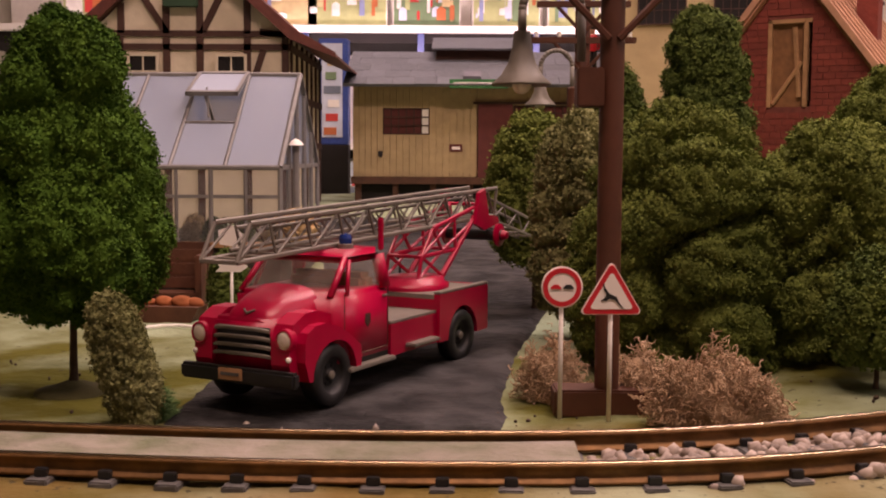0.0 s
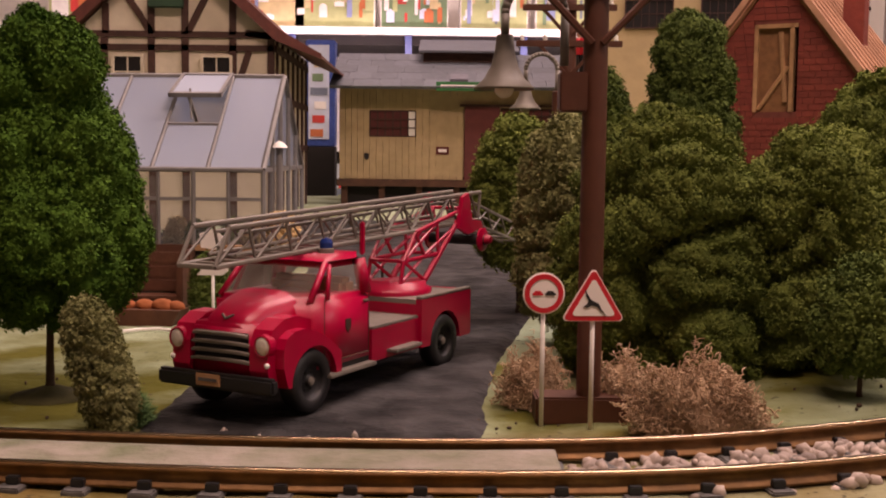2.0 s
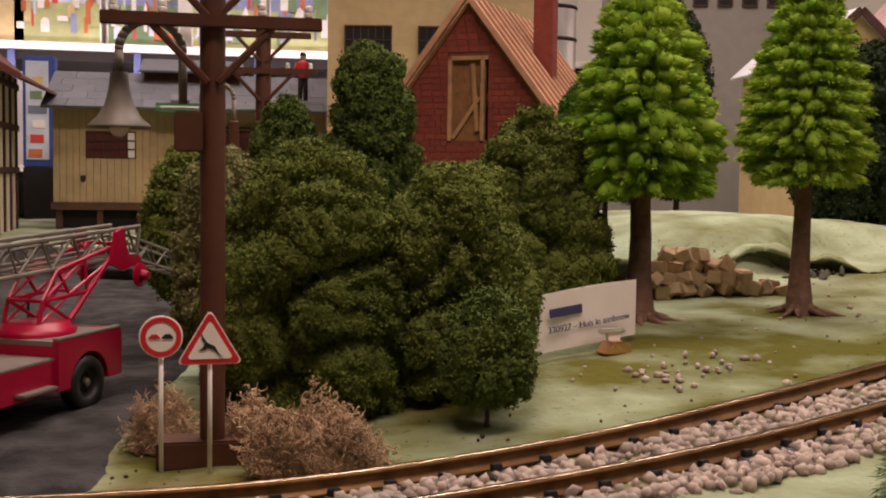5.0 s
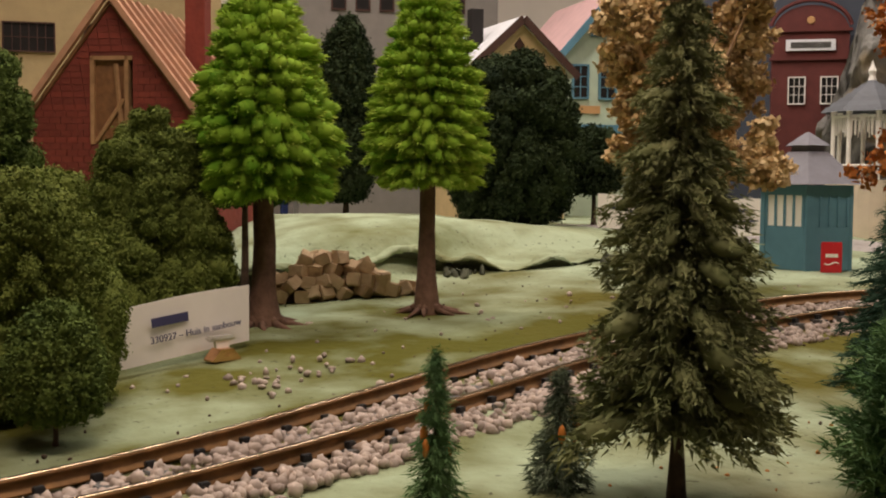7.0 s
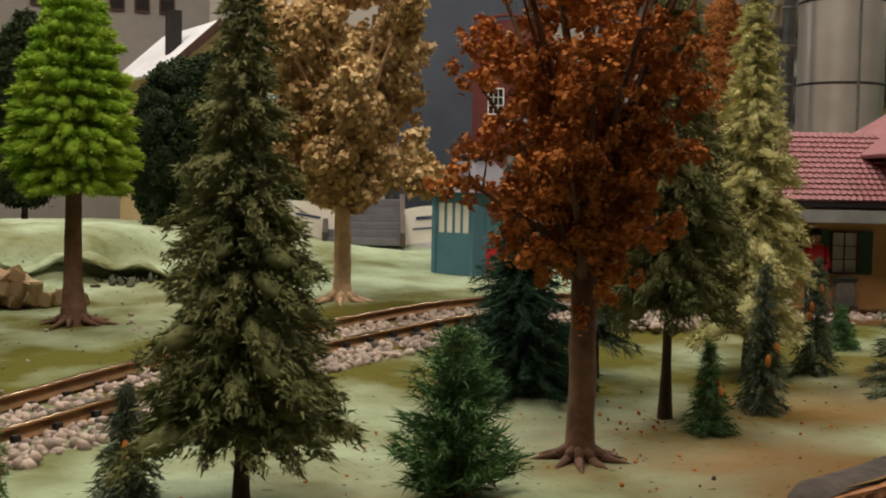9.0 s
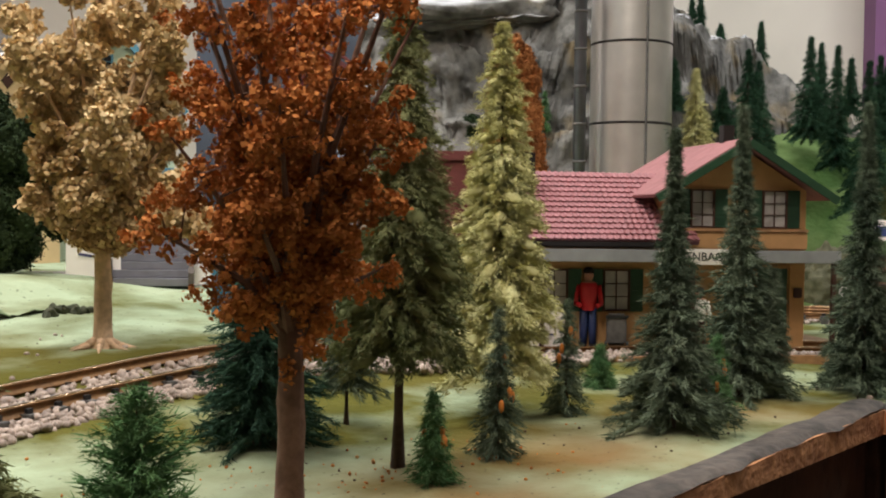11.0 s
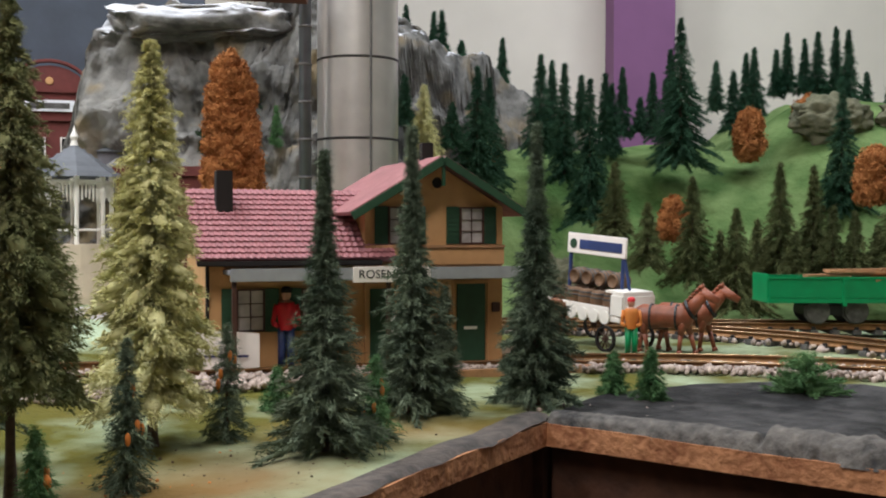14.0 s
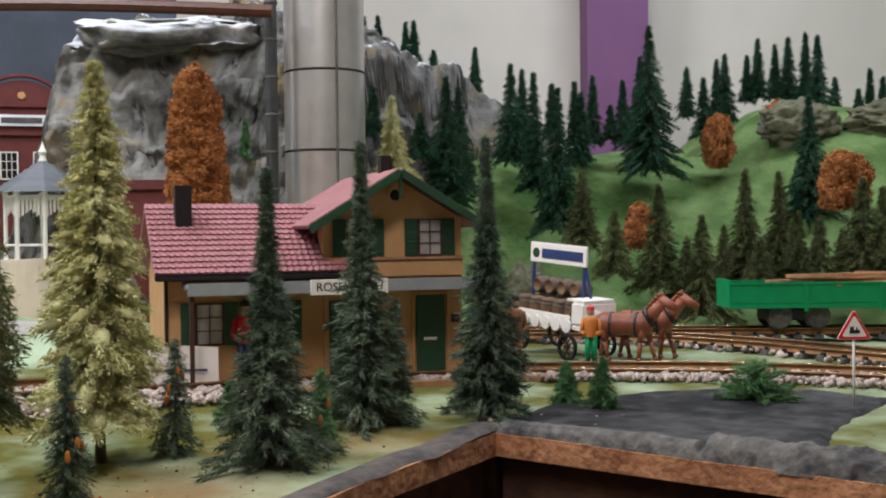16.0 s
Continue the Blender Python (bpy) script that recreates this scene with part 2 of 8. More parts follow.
LEAF = {
    "olive": leaf("olive_foam", (0.055, 0.084, 0.015), (0.215, 0.26, 0.062)),
    "deep": leaf("deep_green_foam", (0.032, 0.060, 0.014), (0.14, 0.19, 0.045)),
    "cypress": leaf("cypress_green", (0.014, 0.058, 0.006), (0.085, 0.18, 0.022)),
    "pale_olive": leaf("pale_olive_foam", (0.09, 0.098, 0.03), (0.33, 0.33, 0.15)),
    "lime": leaf("lime_needles", (0.13, 0.31, 0.012), (0.48, 0.58, 0.10)),
    # darker copy of the lime: shade between tufts put into the colour
    "limeshade": leaf("shaded_lime", (0.06, 0.18, 0.008), (0.28, 0.42, 0.045)),
    "fir": leaf("fir_needles", (0.080, 0.105, 0.035), (0.30, 0.31, 0.15)),
    "firdark": leaf("dark_fir_needles", (0.032, 0.056, 0.034), (0.19, 0.23, 0.155)),
    "firgreen": leaf("green_fir_needles", (0.030, 0.09, 0.030), (0.18, 0.31, 0.13)),
    "firdeep": leaf("deep_blue_fir_needles", (0.012, 0.036, 0.024), (0.065, 0.125, 0.080)),
    "pale": leaf("pale_fir_needles", (0.33, 0.31, 0.075), (0.80, 0.78, 0.46)),
    "rust": leaf("rust_leaves", (0.26, 0.082, 0.022), (0.68, 0.27, 0.075), .4),
    "amber": leaf("amber_foam", (0.19, 0.066, 0.018), (0.54, 0.235, 0.08)),
    "tan": leaf("tan_leaves", (0.43, 0.285, 0.12), (0.85, 0.66, 0.39), .4),
    "moss": leaf("dry_moss", (0.26, 0.155, 0.085), (0.68, 0.49, 0.32), .4),
    "black": leaf("blackish_foam", (0.010, 0.020, 0.010), (0.045, 0.065, 0.025)),
}


# ---- mesh helpers ----
def link(name, mesh, material, parent=None, label=""):
    if material:
        mesh.materials.clear()
        mesh.materials.append(material)
    ob = new(name, mesh)
    if parent:
        ob.parent = parent
    if label:
        ob["label"] = label
    return ob


def part(name, bm, material, parent, label="", smooth=False):
    me = bpy.data.meshes.new(name)
    bm.to_mesh(me)
    bm.free()
    if smooth:
        me.polygons.foreach_set("use_smooth", [True] * len(me.polygons))
    return link(name, me, material, parent, label)


def raw(name, verts, faces, material, parent=None, label="", smooth=False):
    me = bpy.data.meshes.new(name)
    verts = np.asarray(verts, np.float32)
    if isinstance(faces, np.ndarray):
        k = faces.shape[1]
        me.vertices.add(len(verts))
        me.vertices.foreach_set("co", verts.ravel())
        me.loops.add(faces.size)
        me.loops.foreach_set("vertex_index", faces.ravel().astype(np.int32))
        me.polygons.add(len(faces))
        me.polygons.foreach_set("loop_start", np.arange(0, faces.size, k, dtype=np.int32))
        me.update(calc_edges=True)
    else:
        me.from_pydata([tuple(map(float, v)) for v in verts], [], faces)
    if smooth:
        me.polygons.foreach_set("use_smooth", [True] * len(me.polygons))
    return link(name, me, material, parent, label)


def thing(name, x, y, z, rz=0.0, label="", category="", group=""):
    ob = new(name)
    ob.empty_display_size = 0.01
    ob.matrix_world = pose(x, y, z, 0, 0, rz)
    return tagged(ob, label, category, group)


def box(bm, x0, x1, y0, y1, z0, z1, bevel=0.0, m=None):
    r = bmesh.ops.create_cube(bm, size=1)
    vs = r["verts"]
    mm = Matrix.Translation(((x0 + x1) / 2, (y0 + y1) / 2, (z0 + z1) / 2)) @ Matrix.Diagonal((x1 - x0, y1 - y0, z1 - z0, 1))
    bmesh.ops.transform(bm, matrix=(m @ mm) if m else mm, verts=vs)
    if bevel:
        es = list({e for v in vs for e in v.link_edges})
        bmesh.ops.bevel(bm, geom=es, offset=bevel, segments=2, affect="EDGES", clamp_overlap=True)
    return bm


def cyl(bm, p, q, r0, r1=None, seg=12, caps=True):
    p, q = Vector(p), Vector(q)
    d = q - p
    m = Matrix.Translation((p + q) / 2) @ d.to_track_quat("Z", "Y").to_matrix().to_4x4()
    bmesh.ops.create_cone(bm, cap_ends=caps, segments=seg, radius1=r0, radius2=r0 if r1 is None else r1, depth=d.length, matrix=m)
    return bm


def lathe(bm, prof, seg=20, m=None):
    rings = []
    for r, z in prof:
        rings.append([bm.verts.new((m or Matrix()) @ Vector((r * math.cos(2 * math.pi * i / seg), r * math.sin(2 * math.pi * i / seg), z))) for i in range(seg)])
    for a, b in zip(rings, rings[1:]):
        for i in range(seg):
            bm.faces.new((a[i], a[(i + 1) % seg], b[(i + 1) % seg], b[i]))
    return bm


def prism(bm, pts, y0, y1, m=None):
    """A flat outline of (x, z) pairs pushed out from y0 to y1."""
    a = [bm.verts.new((m or Matrix()) @ Vector((x, y0, z))) for x, z in pts]
    b = [bm.verts.new((m or Matrix()) @ Vector((x, y1, z))) for x, z in pts]
    bm.faces.new(a)
    bm.faces.new(b[::-1])
    for i in range(len(pts)):
        j = (i + 1) % len(pts)
        bm.faces.new((a[j], a[i], b[i], b[j]))
    bmesh.ops.recalc_face_normals(bm, faces=bm.faces)
    return bm


def B():
    return bmesh.new()


# ---- terrain ----
HEIGHTS = np.array([(-.5, .5, -.022), (0, .3, -.022), (.07, .54, -.0225), (0, .8, -.02), (.1, 1.2, -.002), (.1, 1.7, .02), (-.6, 1.2, -.01), (.25, .42, -.014), (.444, .365, -.006),
                    (.735, .391, -.01), (.93, .33, 0), (1.15, .29, -.002), (.378, .70, .014), (.549, .80, .016), (.887, .80, .034), (1.2, .5, .012), (1.7, .3, .012), (.8, 1.2, .06)])


def G(x, y):
    """The height of the layout's ground."""
    d = (HEIGHTS[:, 0] - x) ** 2 + (HEIGHTS[:, 1] - y) ** 2
    w = np.exp(-d / (2 * .16 ** 2)) + 1e-6 / (d + .01)
    return float((w * HEIGHTS[:, 2]).sum() / w.sum())


def front(x):
    return float(np.interp(x, [-3, .25, .45, .70, 1.115], [.30, .30, .24, .225, .258]))


def grid_sheet(name, us, vs, place, material, label="", kind="structure", parent=None, smooth=True):
    verts = [place(u, v) for v in vs for u in us]
    nu = len(us)
    faces = np.array([(j * nu + i, j * nu + i + 1, (j + 1) * nu + i + 1, (j + 1) * nu + i) for j in range(len(vs) - 1) for i in range(nu - 1)])
    return tagged(raw(name, verts, faces, material, parent, label, smooth), kind=kind)


def rough(x, y):
    return 0.0024 * noise.noise(Vector((x * 17, y * 17, 0))) + 0.0008 * noise.noise(Vector((x * 70, y * 70, 3)))


def turf_point(x, y):
    z = G(x, y) + rough(x, y)
    # the hollow and its cut bank beyond the quarry stones
    t = math.exp(-((x - 0.58) / 0.27) ** 2) * 1 / (1 + math.exp(-(y - 1.03 - 0.10 * (x - .56) - 0.03 * noise.noise(Vector((x * 9, 0, 4)))) / 0.006)) * math.exp(-max(0, y - 1.1) / 0.4)
    z += 0.033 * t
    return (x, y, z)


ys = [0, .004] + list(np.linspace(0.02, 1, 230) ** 1.35)
xs_a = list(np.linspace(-1.6, 1.115, 230))
sheet = []
nu = len(xs_a)
for v in ys:
    for x in xs_a:
        y = front(x) + v * (2.9 - front(x))
        sheet.append(turf_point(x, y))
faces_a = [(j * nu + i, j * nu + i + 1, (j + 1) * nu + i + 1, (j + 1) * nu + i) for j in range(len(ys) - 1) for i in range(nu - 1)]
base = len(sheet)
xs_b = list(np.linspace(1.115, 3.4, 90))
ys_b = list(np.linspace(-1.3, .258, 70)) + [front(1.115) + v * (2.9 - front(1.115)) for v in ys[1:]]
for y in ys_b:
    for x in xs_b:
        e = 1.115 - 0.03 * max(0, min(1, (.258 - y) / .3)) if y < .258 else 1.115
        k = (x - 1.115) / 2.285
        sheet.append(turf_point(e + k * (3.4 - e), y))
nb = len(xs_b)
faces_a += [(base + j * nb + i, base + j * nb + i + 1, base + (j + 1) * nb + i + 1, base + (j + 1) * nb + i) for j in range(len(ys_b) - 1) for i in range(nb - 1)]
tagged(raw("ground", sheet, np.array(faces_a), M["turf"], None, "mint and olive painted plaster turf of a model layout", True), kind="structure")


def spline(pts, n=12):
    out = []
    p = [pts[0], *pts, pts[-1]]
    for i in range(1, len(p) - 2):
        a, b, c, d = (Vector((*q, 0)) for q in p[i - 1:i + 3])
        for k in range(n):
            t = k / n
            out.append(0.5 * (2 * b + (c - a) * t + (2 * a - 5 * b + 4 * c - d) * t * t + (3 * b - a - 3 * c + d) * t ** 3))
    out.append(Vector((*pts[-1], 0)))
    return out


def strip(name, left, right, material, lift, label, nu=14, skirt=True):
    """A sheet laid over the ground between two lines."""
    ls, rs = spline(left, 10), spline(right, 10)
    n = min(len(ls), len(rs))

    def place(u, v):
        p = ls[v].lerp(rs[v], u)
        e = 0.006 * noise.noise(Vector((p.x * 40, p.y * 40, 7))) if u in (0, 1) else 0
        edge = 0 if u in (0, 1) or v == 0 else 1
        return (p.x + e, p.y + e, G(p.x, p.y) + rough(p.x, p.y) + lift * (1 if edge else -0.5))
    return grid_sheet(name, list(np.linspace(0, 1, nu)), list(range(n)), place, material, label)


strip("road", [(-.135, .512), (-.135, .62), (-.13, .75), (-.11, .95), (-.14, 1.2), (-.3, 1.55)], [(.030, .512), (.034, .58), (.05, .70), (.082, .86), (.125, 1.05), (.2, 1.5)], M["asphalt"], 0.0025, "dark worn asphalt road across the layout", 22)
strip("edge_rim", [(.62, .2245), (.80, .2285), (1.0, .2445), (1.118, .2535)], [(.66, .245), (.82, .256), (1.0, .275), (1.13, .283)], M["rim"], 0.0022, "dark grey painted rim along the board edge", 6)
strip("road_far", [(1.115, .262), (1.2, .275), (1.32, .24), (1.40, .16)], [(1.09, -.02), (1.2, .02), (1.30, .03), (1.40, .02)], M["asphalt"], 0.003, "grey asphalt lane beside the board's edge", 26)


# ---- railway ----
def sweep(line, prof, z0, material, name, parent, smooth=False):
    """A profile of (across, up) pairs carried along a line."""
    verts, faces = [], []
    k = len(prof)
    for i, p in enumerate(line):
        t = (line[min(i + 1, len(line) - 1)] - line[max(i - 1, 0)]).normalized()
        s = Vector((t.y, -t.x, 0))
        g = G(p.x, p.y) + z0
        for a, u in prof:
            verts.append((p.x + s.x * a, p.y + s.y * a, g + u))
    for i in range(len(line) - 1):
        for j in range(k):
            faces.append((i * k + j, i * k + (j + 1) % k, (i + 1) * k + (j + 1) % k, (i + 1) * k + j))
    return raw(name, verts, np.array(faces), material, parent, smooth=smooth)


def offset(line, d):
    out = []
    for i, p in enumerate(line):
        t = (line[min(i + 1, len(line) - 1)] - line[max(i - 1, 0)]).normalized()
        out.append(p + Vector((t.y, -t.x, 0)) * d)
    return out


RAIL = [(-.0036, 0), (.0036, 0), (.0034, .0012), (.0008, .002), (.0008, .0058), (.0020, .0064), (.0020, .0078), (-.0020, .0078), (-.0020, .0064), (-.0008, .0058), (-.0008, .002), (-.0034, .0012)]
HEAD = [(-.0017, .0077), (.0017, .0077), (.0016, .0084), (-.0016, .0084)]
GAUGE = 0.0475


def resample(line, step):
    out, need = [], 0.0
    for a, b in zip(line, line[1:]):
        d = (b - a).length
        while need <= d:
            out.append((a.lerp(b, need / d), (b - a).normalized()))
            need += step
        need -= d
    return out


def track(name, pts, label, ties_from, zt=0.0015):
    tr = thing(name, 0, 0, 0, 0, label, "railway track")
    tr["kind"] = "structure"
    line = spline(pts, 16)
    for s in (-1, 1):
        r = sweep(offset(line, s * GAUGE / 2), RAIL, zt, M["rail"], "rail", tr)
        sweep(offset(line, s * GAUGE / 2), HEAD, zt, M["railtop"], "rail_head", r)
    tb = box(B(), -.034, .034, -.0048, .0048, -.006, 0, .0006)
    me = bpy.data.meshes.new("tie")
    tb.to_mesh(me)
    tb.free()
    me.materials.append(M["tie"])
    cb = B()
    for s in (-1, 1):
        for q in (-1, 1):
            box(cb, s * GAUGE / 2 + q * .0042 - .0016, s * GAUGE / 2 + q * .0042 + .0016, -.0026, .0026, 0, .0034, .0004)
    mc = bpy.data.meshes.new("chair")
    cb.to_mesh(mc)
    cb.free()
    mc.materials.append(M["black"])
    for p, t in resample(line, 0.0262):
        if not ties_from(p):
            continue
        o = new("tie", me)
        o.parent = tr
        o.matrix_world = Matrix.Translation((p.x, p.y, G(p.x, p.y) + zt)) @ Matrix.Rotation(math.atan2(-t.x, t.y), 4, "Z") @ Matrix.Rotation(0, 4, "X")
        c = new("rail_chair", mc)
        c.parent = o
    return line


MAIN = track("railway_track", [(-.75, .56), (-.5, .515), (-.33, .490), (-.196, .472), (-.09, .459), (0, .452), (.09, .450), (.17, .461), (.28, .489), (.40, .535), (.53, .594), (.66, .638), (.80, .66), (.95, .645), (1.08, .602), (1.22, .53),
                               (1.34, .43), (1.42, .32), (1.465, .2), (1.49, .05), (1.51, -.3), (1.5, -.8)], "curved model railway track with rusty rails and grey ties", lambda p: True)
SIDE = track("siding_track", [(1.62, .60), (1.675, .46), (1.69, .342), (1.665, .22), (1.62, .113), (1.58, 0), (1.56, -.15), (1.55, -.5)], "straight model siding track with rusty rails behind the road", lambda p: True, 0.006)
sweep(offset(spline([(-.33, .490), (-.196, .472), (-.09, .459), (0, .452), (.055, .4505)], 14), 0), [(-.019, -.004), (.019, -.004), (.0185, .0052), (.014, .0062), (-.014, .0062), (-.0185, .0052)], 0.0015, M["plaster"], "crossing_infill", None)["kind"] = "structure"


def gravel(name, line, spread, count, keep, size, label, seed):
    rng = np.random.default_rng(seed)
    ico = B()
    bmesh.ops.create_icosphere(ico, subdivisions=1, radius=1)
    base = np.array([v.co[:] for v in ico.verts])
    tri = np.array([[v.index for v in f.verts] for f in ico.faces])
    ico.free()
    spots = resample(line, 0.004)
    V, Fc, made = [], [], 0
    while made < count:
        p, t = spots[rng.integers(len(spots))]
        a = rng.uniform(-spread, spread * 1.0)
        x, y = p.x + t.y * a, p.y - t.x * a
        if not keep(x, y, a) or abs(abs(a) - GAUGE / 2) < .0055:
            continue
        s = size * rng.uniform(.55, 1.25)
        sh = base * (s * rng.uniform(.75, 1.3, 3)) * (1 + rng.normal(0, .2, (len(base), 1)))
        q = Euler(rng.uniform(0, 6, 3)).to_matrix()
        sh = sh @ np.array(q)
        z = G(x, y) + (rng.uniform(-.002, .0025) if abs(a) < GAUGE / 2 else rng.uniform(-.001, .003) + (.003 if x > .85 else 0))
        V.append(sh + (x, y, z))
        Fc.append(tri + made * len(base))
        made += 1
    return tagged(raw(name, np.concatenate(V), np.concatenate(Fc), M["stone"], None, "", False), label, "gravel", kind="stuff")


gravel("ballast", MAIN, .10, 11500, lambda x, y, a: (x > .06 and abs(a) < .021) or (x > .10 and a > .02 and a < .03 + .028 * min(1, max(0, (x - .15) / .15)) and x < .8) or (x > .8 and a < .050 + .045 * math.exp(-((x - 1.0) / .13) ** 2) and a > -.03), .0030, "loose pale pink and grey gravel ballast", 4)
gravel("siding_ballast", SIDE, .04, 900, lambda x, y, a: True, .0036, "loose pale gravel along the siding", 5)

# ---- layout board edge ----
board = thing("board_edge", 0, 0, 0, 0, "raw orange plywood edge of the layout board", "board")
board["kind"] = "structure"
edge = [(-3, .30), (.25, .30), (.45, .24), (.70, .225), (1.115, .258), (1.085, -.04), (1.085, -1.3)]
for k, (lo, hi, inset, m) in enumerate([(.006, -.0015, -.004, "ply"), (-.2, -.0205, .010, "plydark")]):
    bm = B()
    for (xa, ya), (xb, yb) in zip(edge, edge[1:]):
        d = Vector((xb - xa, yb - ya, 0))
        n = Vector((-d.y, d.x, 0)).normalized()
        steps = max(2, int(d.length / .02))
        prev = None
        for i in range(steps + 1):
            p = Vector((xa, ya, 0)) + d * (i / steps) + n * inset
            q = p + n * .02
            g = G(p.x, p.y)
            top = g + hi + (0.0012 * noise.noise(Vector((p.x * 90, p.y * 90, 0))) if k == 0 else 0)
            ring = [bm.verts.new((p.x, p.y, -.025 + lo)), bm.verts.new((p.x, p.y, top)), bm.verts.new((q.x, q.y, top)), bm.verts.new((q.x, q.y, -.025 + lo))]
            if prev:
                for j in range(4):
                    bm.faces.new((prev[j], ring[j], ring[(j + 1) % 4], prev[(j + 1) % 4]))
            prev = ring
    bmesh.ops.recalc_face_normals(bm, faces=bm.faces)
    part("plywood_strip" if k == 0 else "frame_board", bm, M[m], board)

part("corner_post", box(B(), 1.119, 1.16, .262, .30, -.25, -.022), M["plydark"], board)



def rim_point(u, v):
    """The chipped rock rim over the plywood of the inner edge: v runs back from the corner, u inland."""
    y = .254 - v
    e = float(np.interp(y, [-1.3, -.04, .258], [1.085, 1.085, 1.115]))
    past = y < .084
    tall = .005 + .004 * min(1, v / .12) if not past else .0135 + .003 * noise.noise(Vector((y * 40, 1, 0)))
    crack = math.exp(-((y - .084) / .0025) ** 2)
    prof = np.interp(u, [0, .12, .3, .55, 1], [-.004, .55, .95, 1.0, .15])
    rough_in = (.0035 if past else .0012) * fractal(e * 60 + u * 3, y * 60, u * 2)
    h = tall * prof * (1 - .8 * crack) if u else -.004
    return (e - .003 + (.040 if past else .030) * u + rough_in * (1 - u), y, G(e + .02, y) + .001 + h + rough_in * .8 * (0 < u < 1))


def fractal(x, y, z):
    return noise.noise(Vector((x, y, z))) + .6 * noise.noise(Vector((x * 2.3, y * 2.3, z + 5))) + .4 * noise.noise(Vector((x * 5, y * 5, z + 9)))


grid_sheet("chipped_rim", list(np.linspace(0, 1, 18)), list(np.linspace(0, .5, 420)), rim_point, M["rimrock"], "dark chipped rock rim over the raw plywood edge")

# ---- room ----
def slab(name, x0, x1, y0, y1, z0, z1, m, label="", rz=0, at=(0, 0, 0)):
    ob = part(name, box(B(), x0, x1, y0, y1, z0, z1), M[m], None, label)
    ob.matrix_world = pose(*at, 0, 0, rz)
    return tagged(ob, kind="structure")


slab("floor", -3, 5, -2.6, 4, -1.05, -1.0, "floor")
slab("ceiling", -3, 5, -2.6, 4, 1.6, 1.65, "wall")
slab("wall_north", -3, 5, 3.0, 3.1, -1, 1.6, "wall", "warm white painted room wall")
slab("wall_west", -3, -2.9, -2.6, 3, -1, 1.6, "wall")
slab("wall_south", -3, 5, -2.6, -2.5, -1, 1.6, "wall")
# the east wall stands square to the last view
slab("wall_east", -2.6, 2.6, 0, .1, -1, 1.6, "wall", "warm white painted room wall", -56.4, (.358 + .833 * 2.75, -.199 + .553 * 2.75, 0))
slab("wall_pillar", .335, .475, -.14, 0, -1, 1.6, "purple", "purple painted pillar on the wall", -56.4, (.358 + .833 * 2.745, -.199 + .553 * 2.745, 0))


# ---- trees ----
def unit(v):
    return v / np.maximum(np.linalg.norm(v, axis=-1, keepdims=True), 1e-9)


def crumbs(rng, pts, nrm, size, per=3):
    """Small ragged leaf flakes at points, tilted at random about their outward way."""
    k = len(pts)
    P = np.repeat(pts, per, 0)
    N = unit(np.repeat(nrm, per, 0) + rng.normal(0, .33, (k * per, 3)))
    A = unit(np.cross(N, rng.normal(0, 1, (k * per, 3))))
    C = np.cross(N, A)
    s = size * rng.uniform(.6, 1.4, (k * per, 1))
    P = P + rng.normal(0, size * .5, P.shape)
    V = np.stack([P - A * s * .7 + N * s * .15, P + C * s * .6 + N * s * .5, P + A * s * .7, P - C * s * .6 - N * s * .1], 1).reshape(-1, 3)
    F = np.arange(len(V)).reshape(-1, 4)
    return V, F


def trunk_mesh(name, h, r, m, parent, lean=0.0, roots=0, seed=0, top=.35):
    rng = random.Random(seed)
    bm = B()
    rings = []
    for i in range(9):
        t = i / 8
        rad = r * (1 - (1 - top) * t) * (1 + .5 * max(0, .12 - t) / .12)
        cx = lean * math.sin(t * 2.2) * h + rng.uniform(-.06, .06) * r
        rings.append([bm.verts.new((cx + rad * (1 + rng.uniform(-.1, .1)) * math.cos(a * math.pi / 4), rad * (1 + rng.uniform(-.1, .1)) * math.sin(a * math.pi / 4), t * h - .003)) for a in range(8)])
    for a, b in zip(rings, rings[1:]):
        for i in range(8):
            bm.faces.new((a[i], a[(i + 1) % 8], b[(i + 1) % 8], b[i]))
    bm.faces.new(rings[-1])
    ob = part("trunk", bm, m, parent, smooth=True)
    if roots:
        rb = B()
        for i in range(roots):
            a = 2 * math.pi * (i + rng.uniform(-.3, .3)) / roots
            L = r * rng.uniform(2.6, 4.2)
            p = [(r * .5 * math.cos(a), r * .5 * math.sin(a), r * .9), (r * 1.5 * math.cos(a + .1), r * 1.5 * math.sin(a + .1), r * .28), (L * math.cos(a + .2), L * math.sin(a + .2), -.001)]
            cyl(rb, p[0], p[1], r * .42, r * .34, 6)
            cyl(rb, p[1], p[2], r * .34, r * .08, 6)
        part("root_flare", rb, m, parent, smooth=True)
    return ob


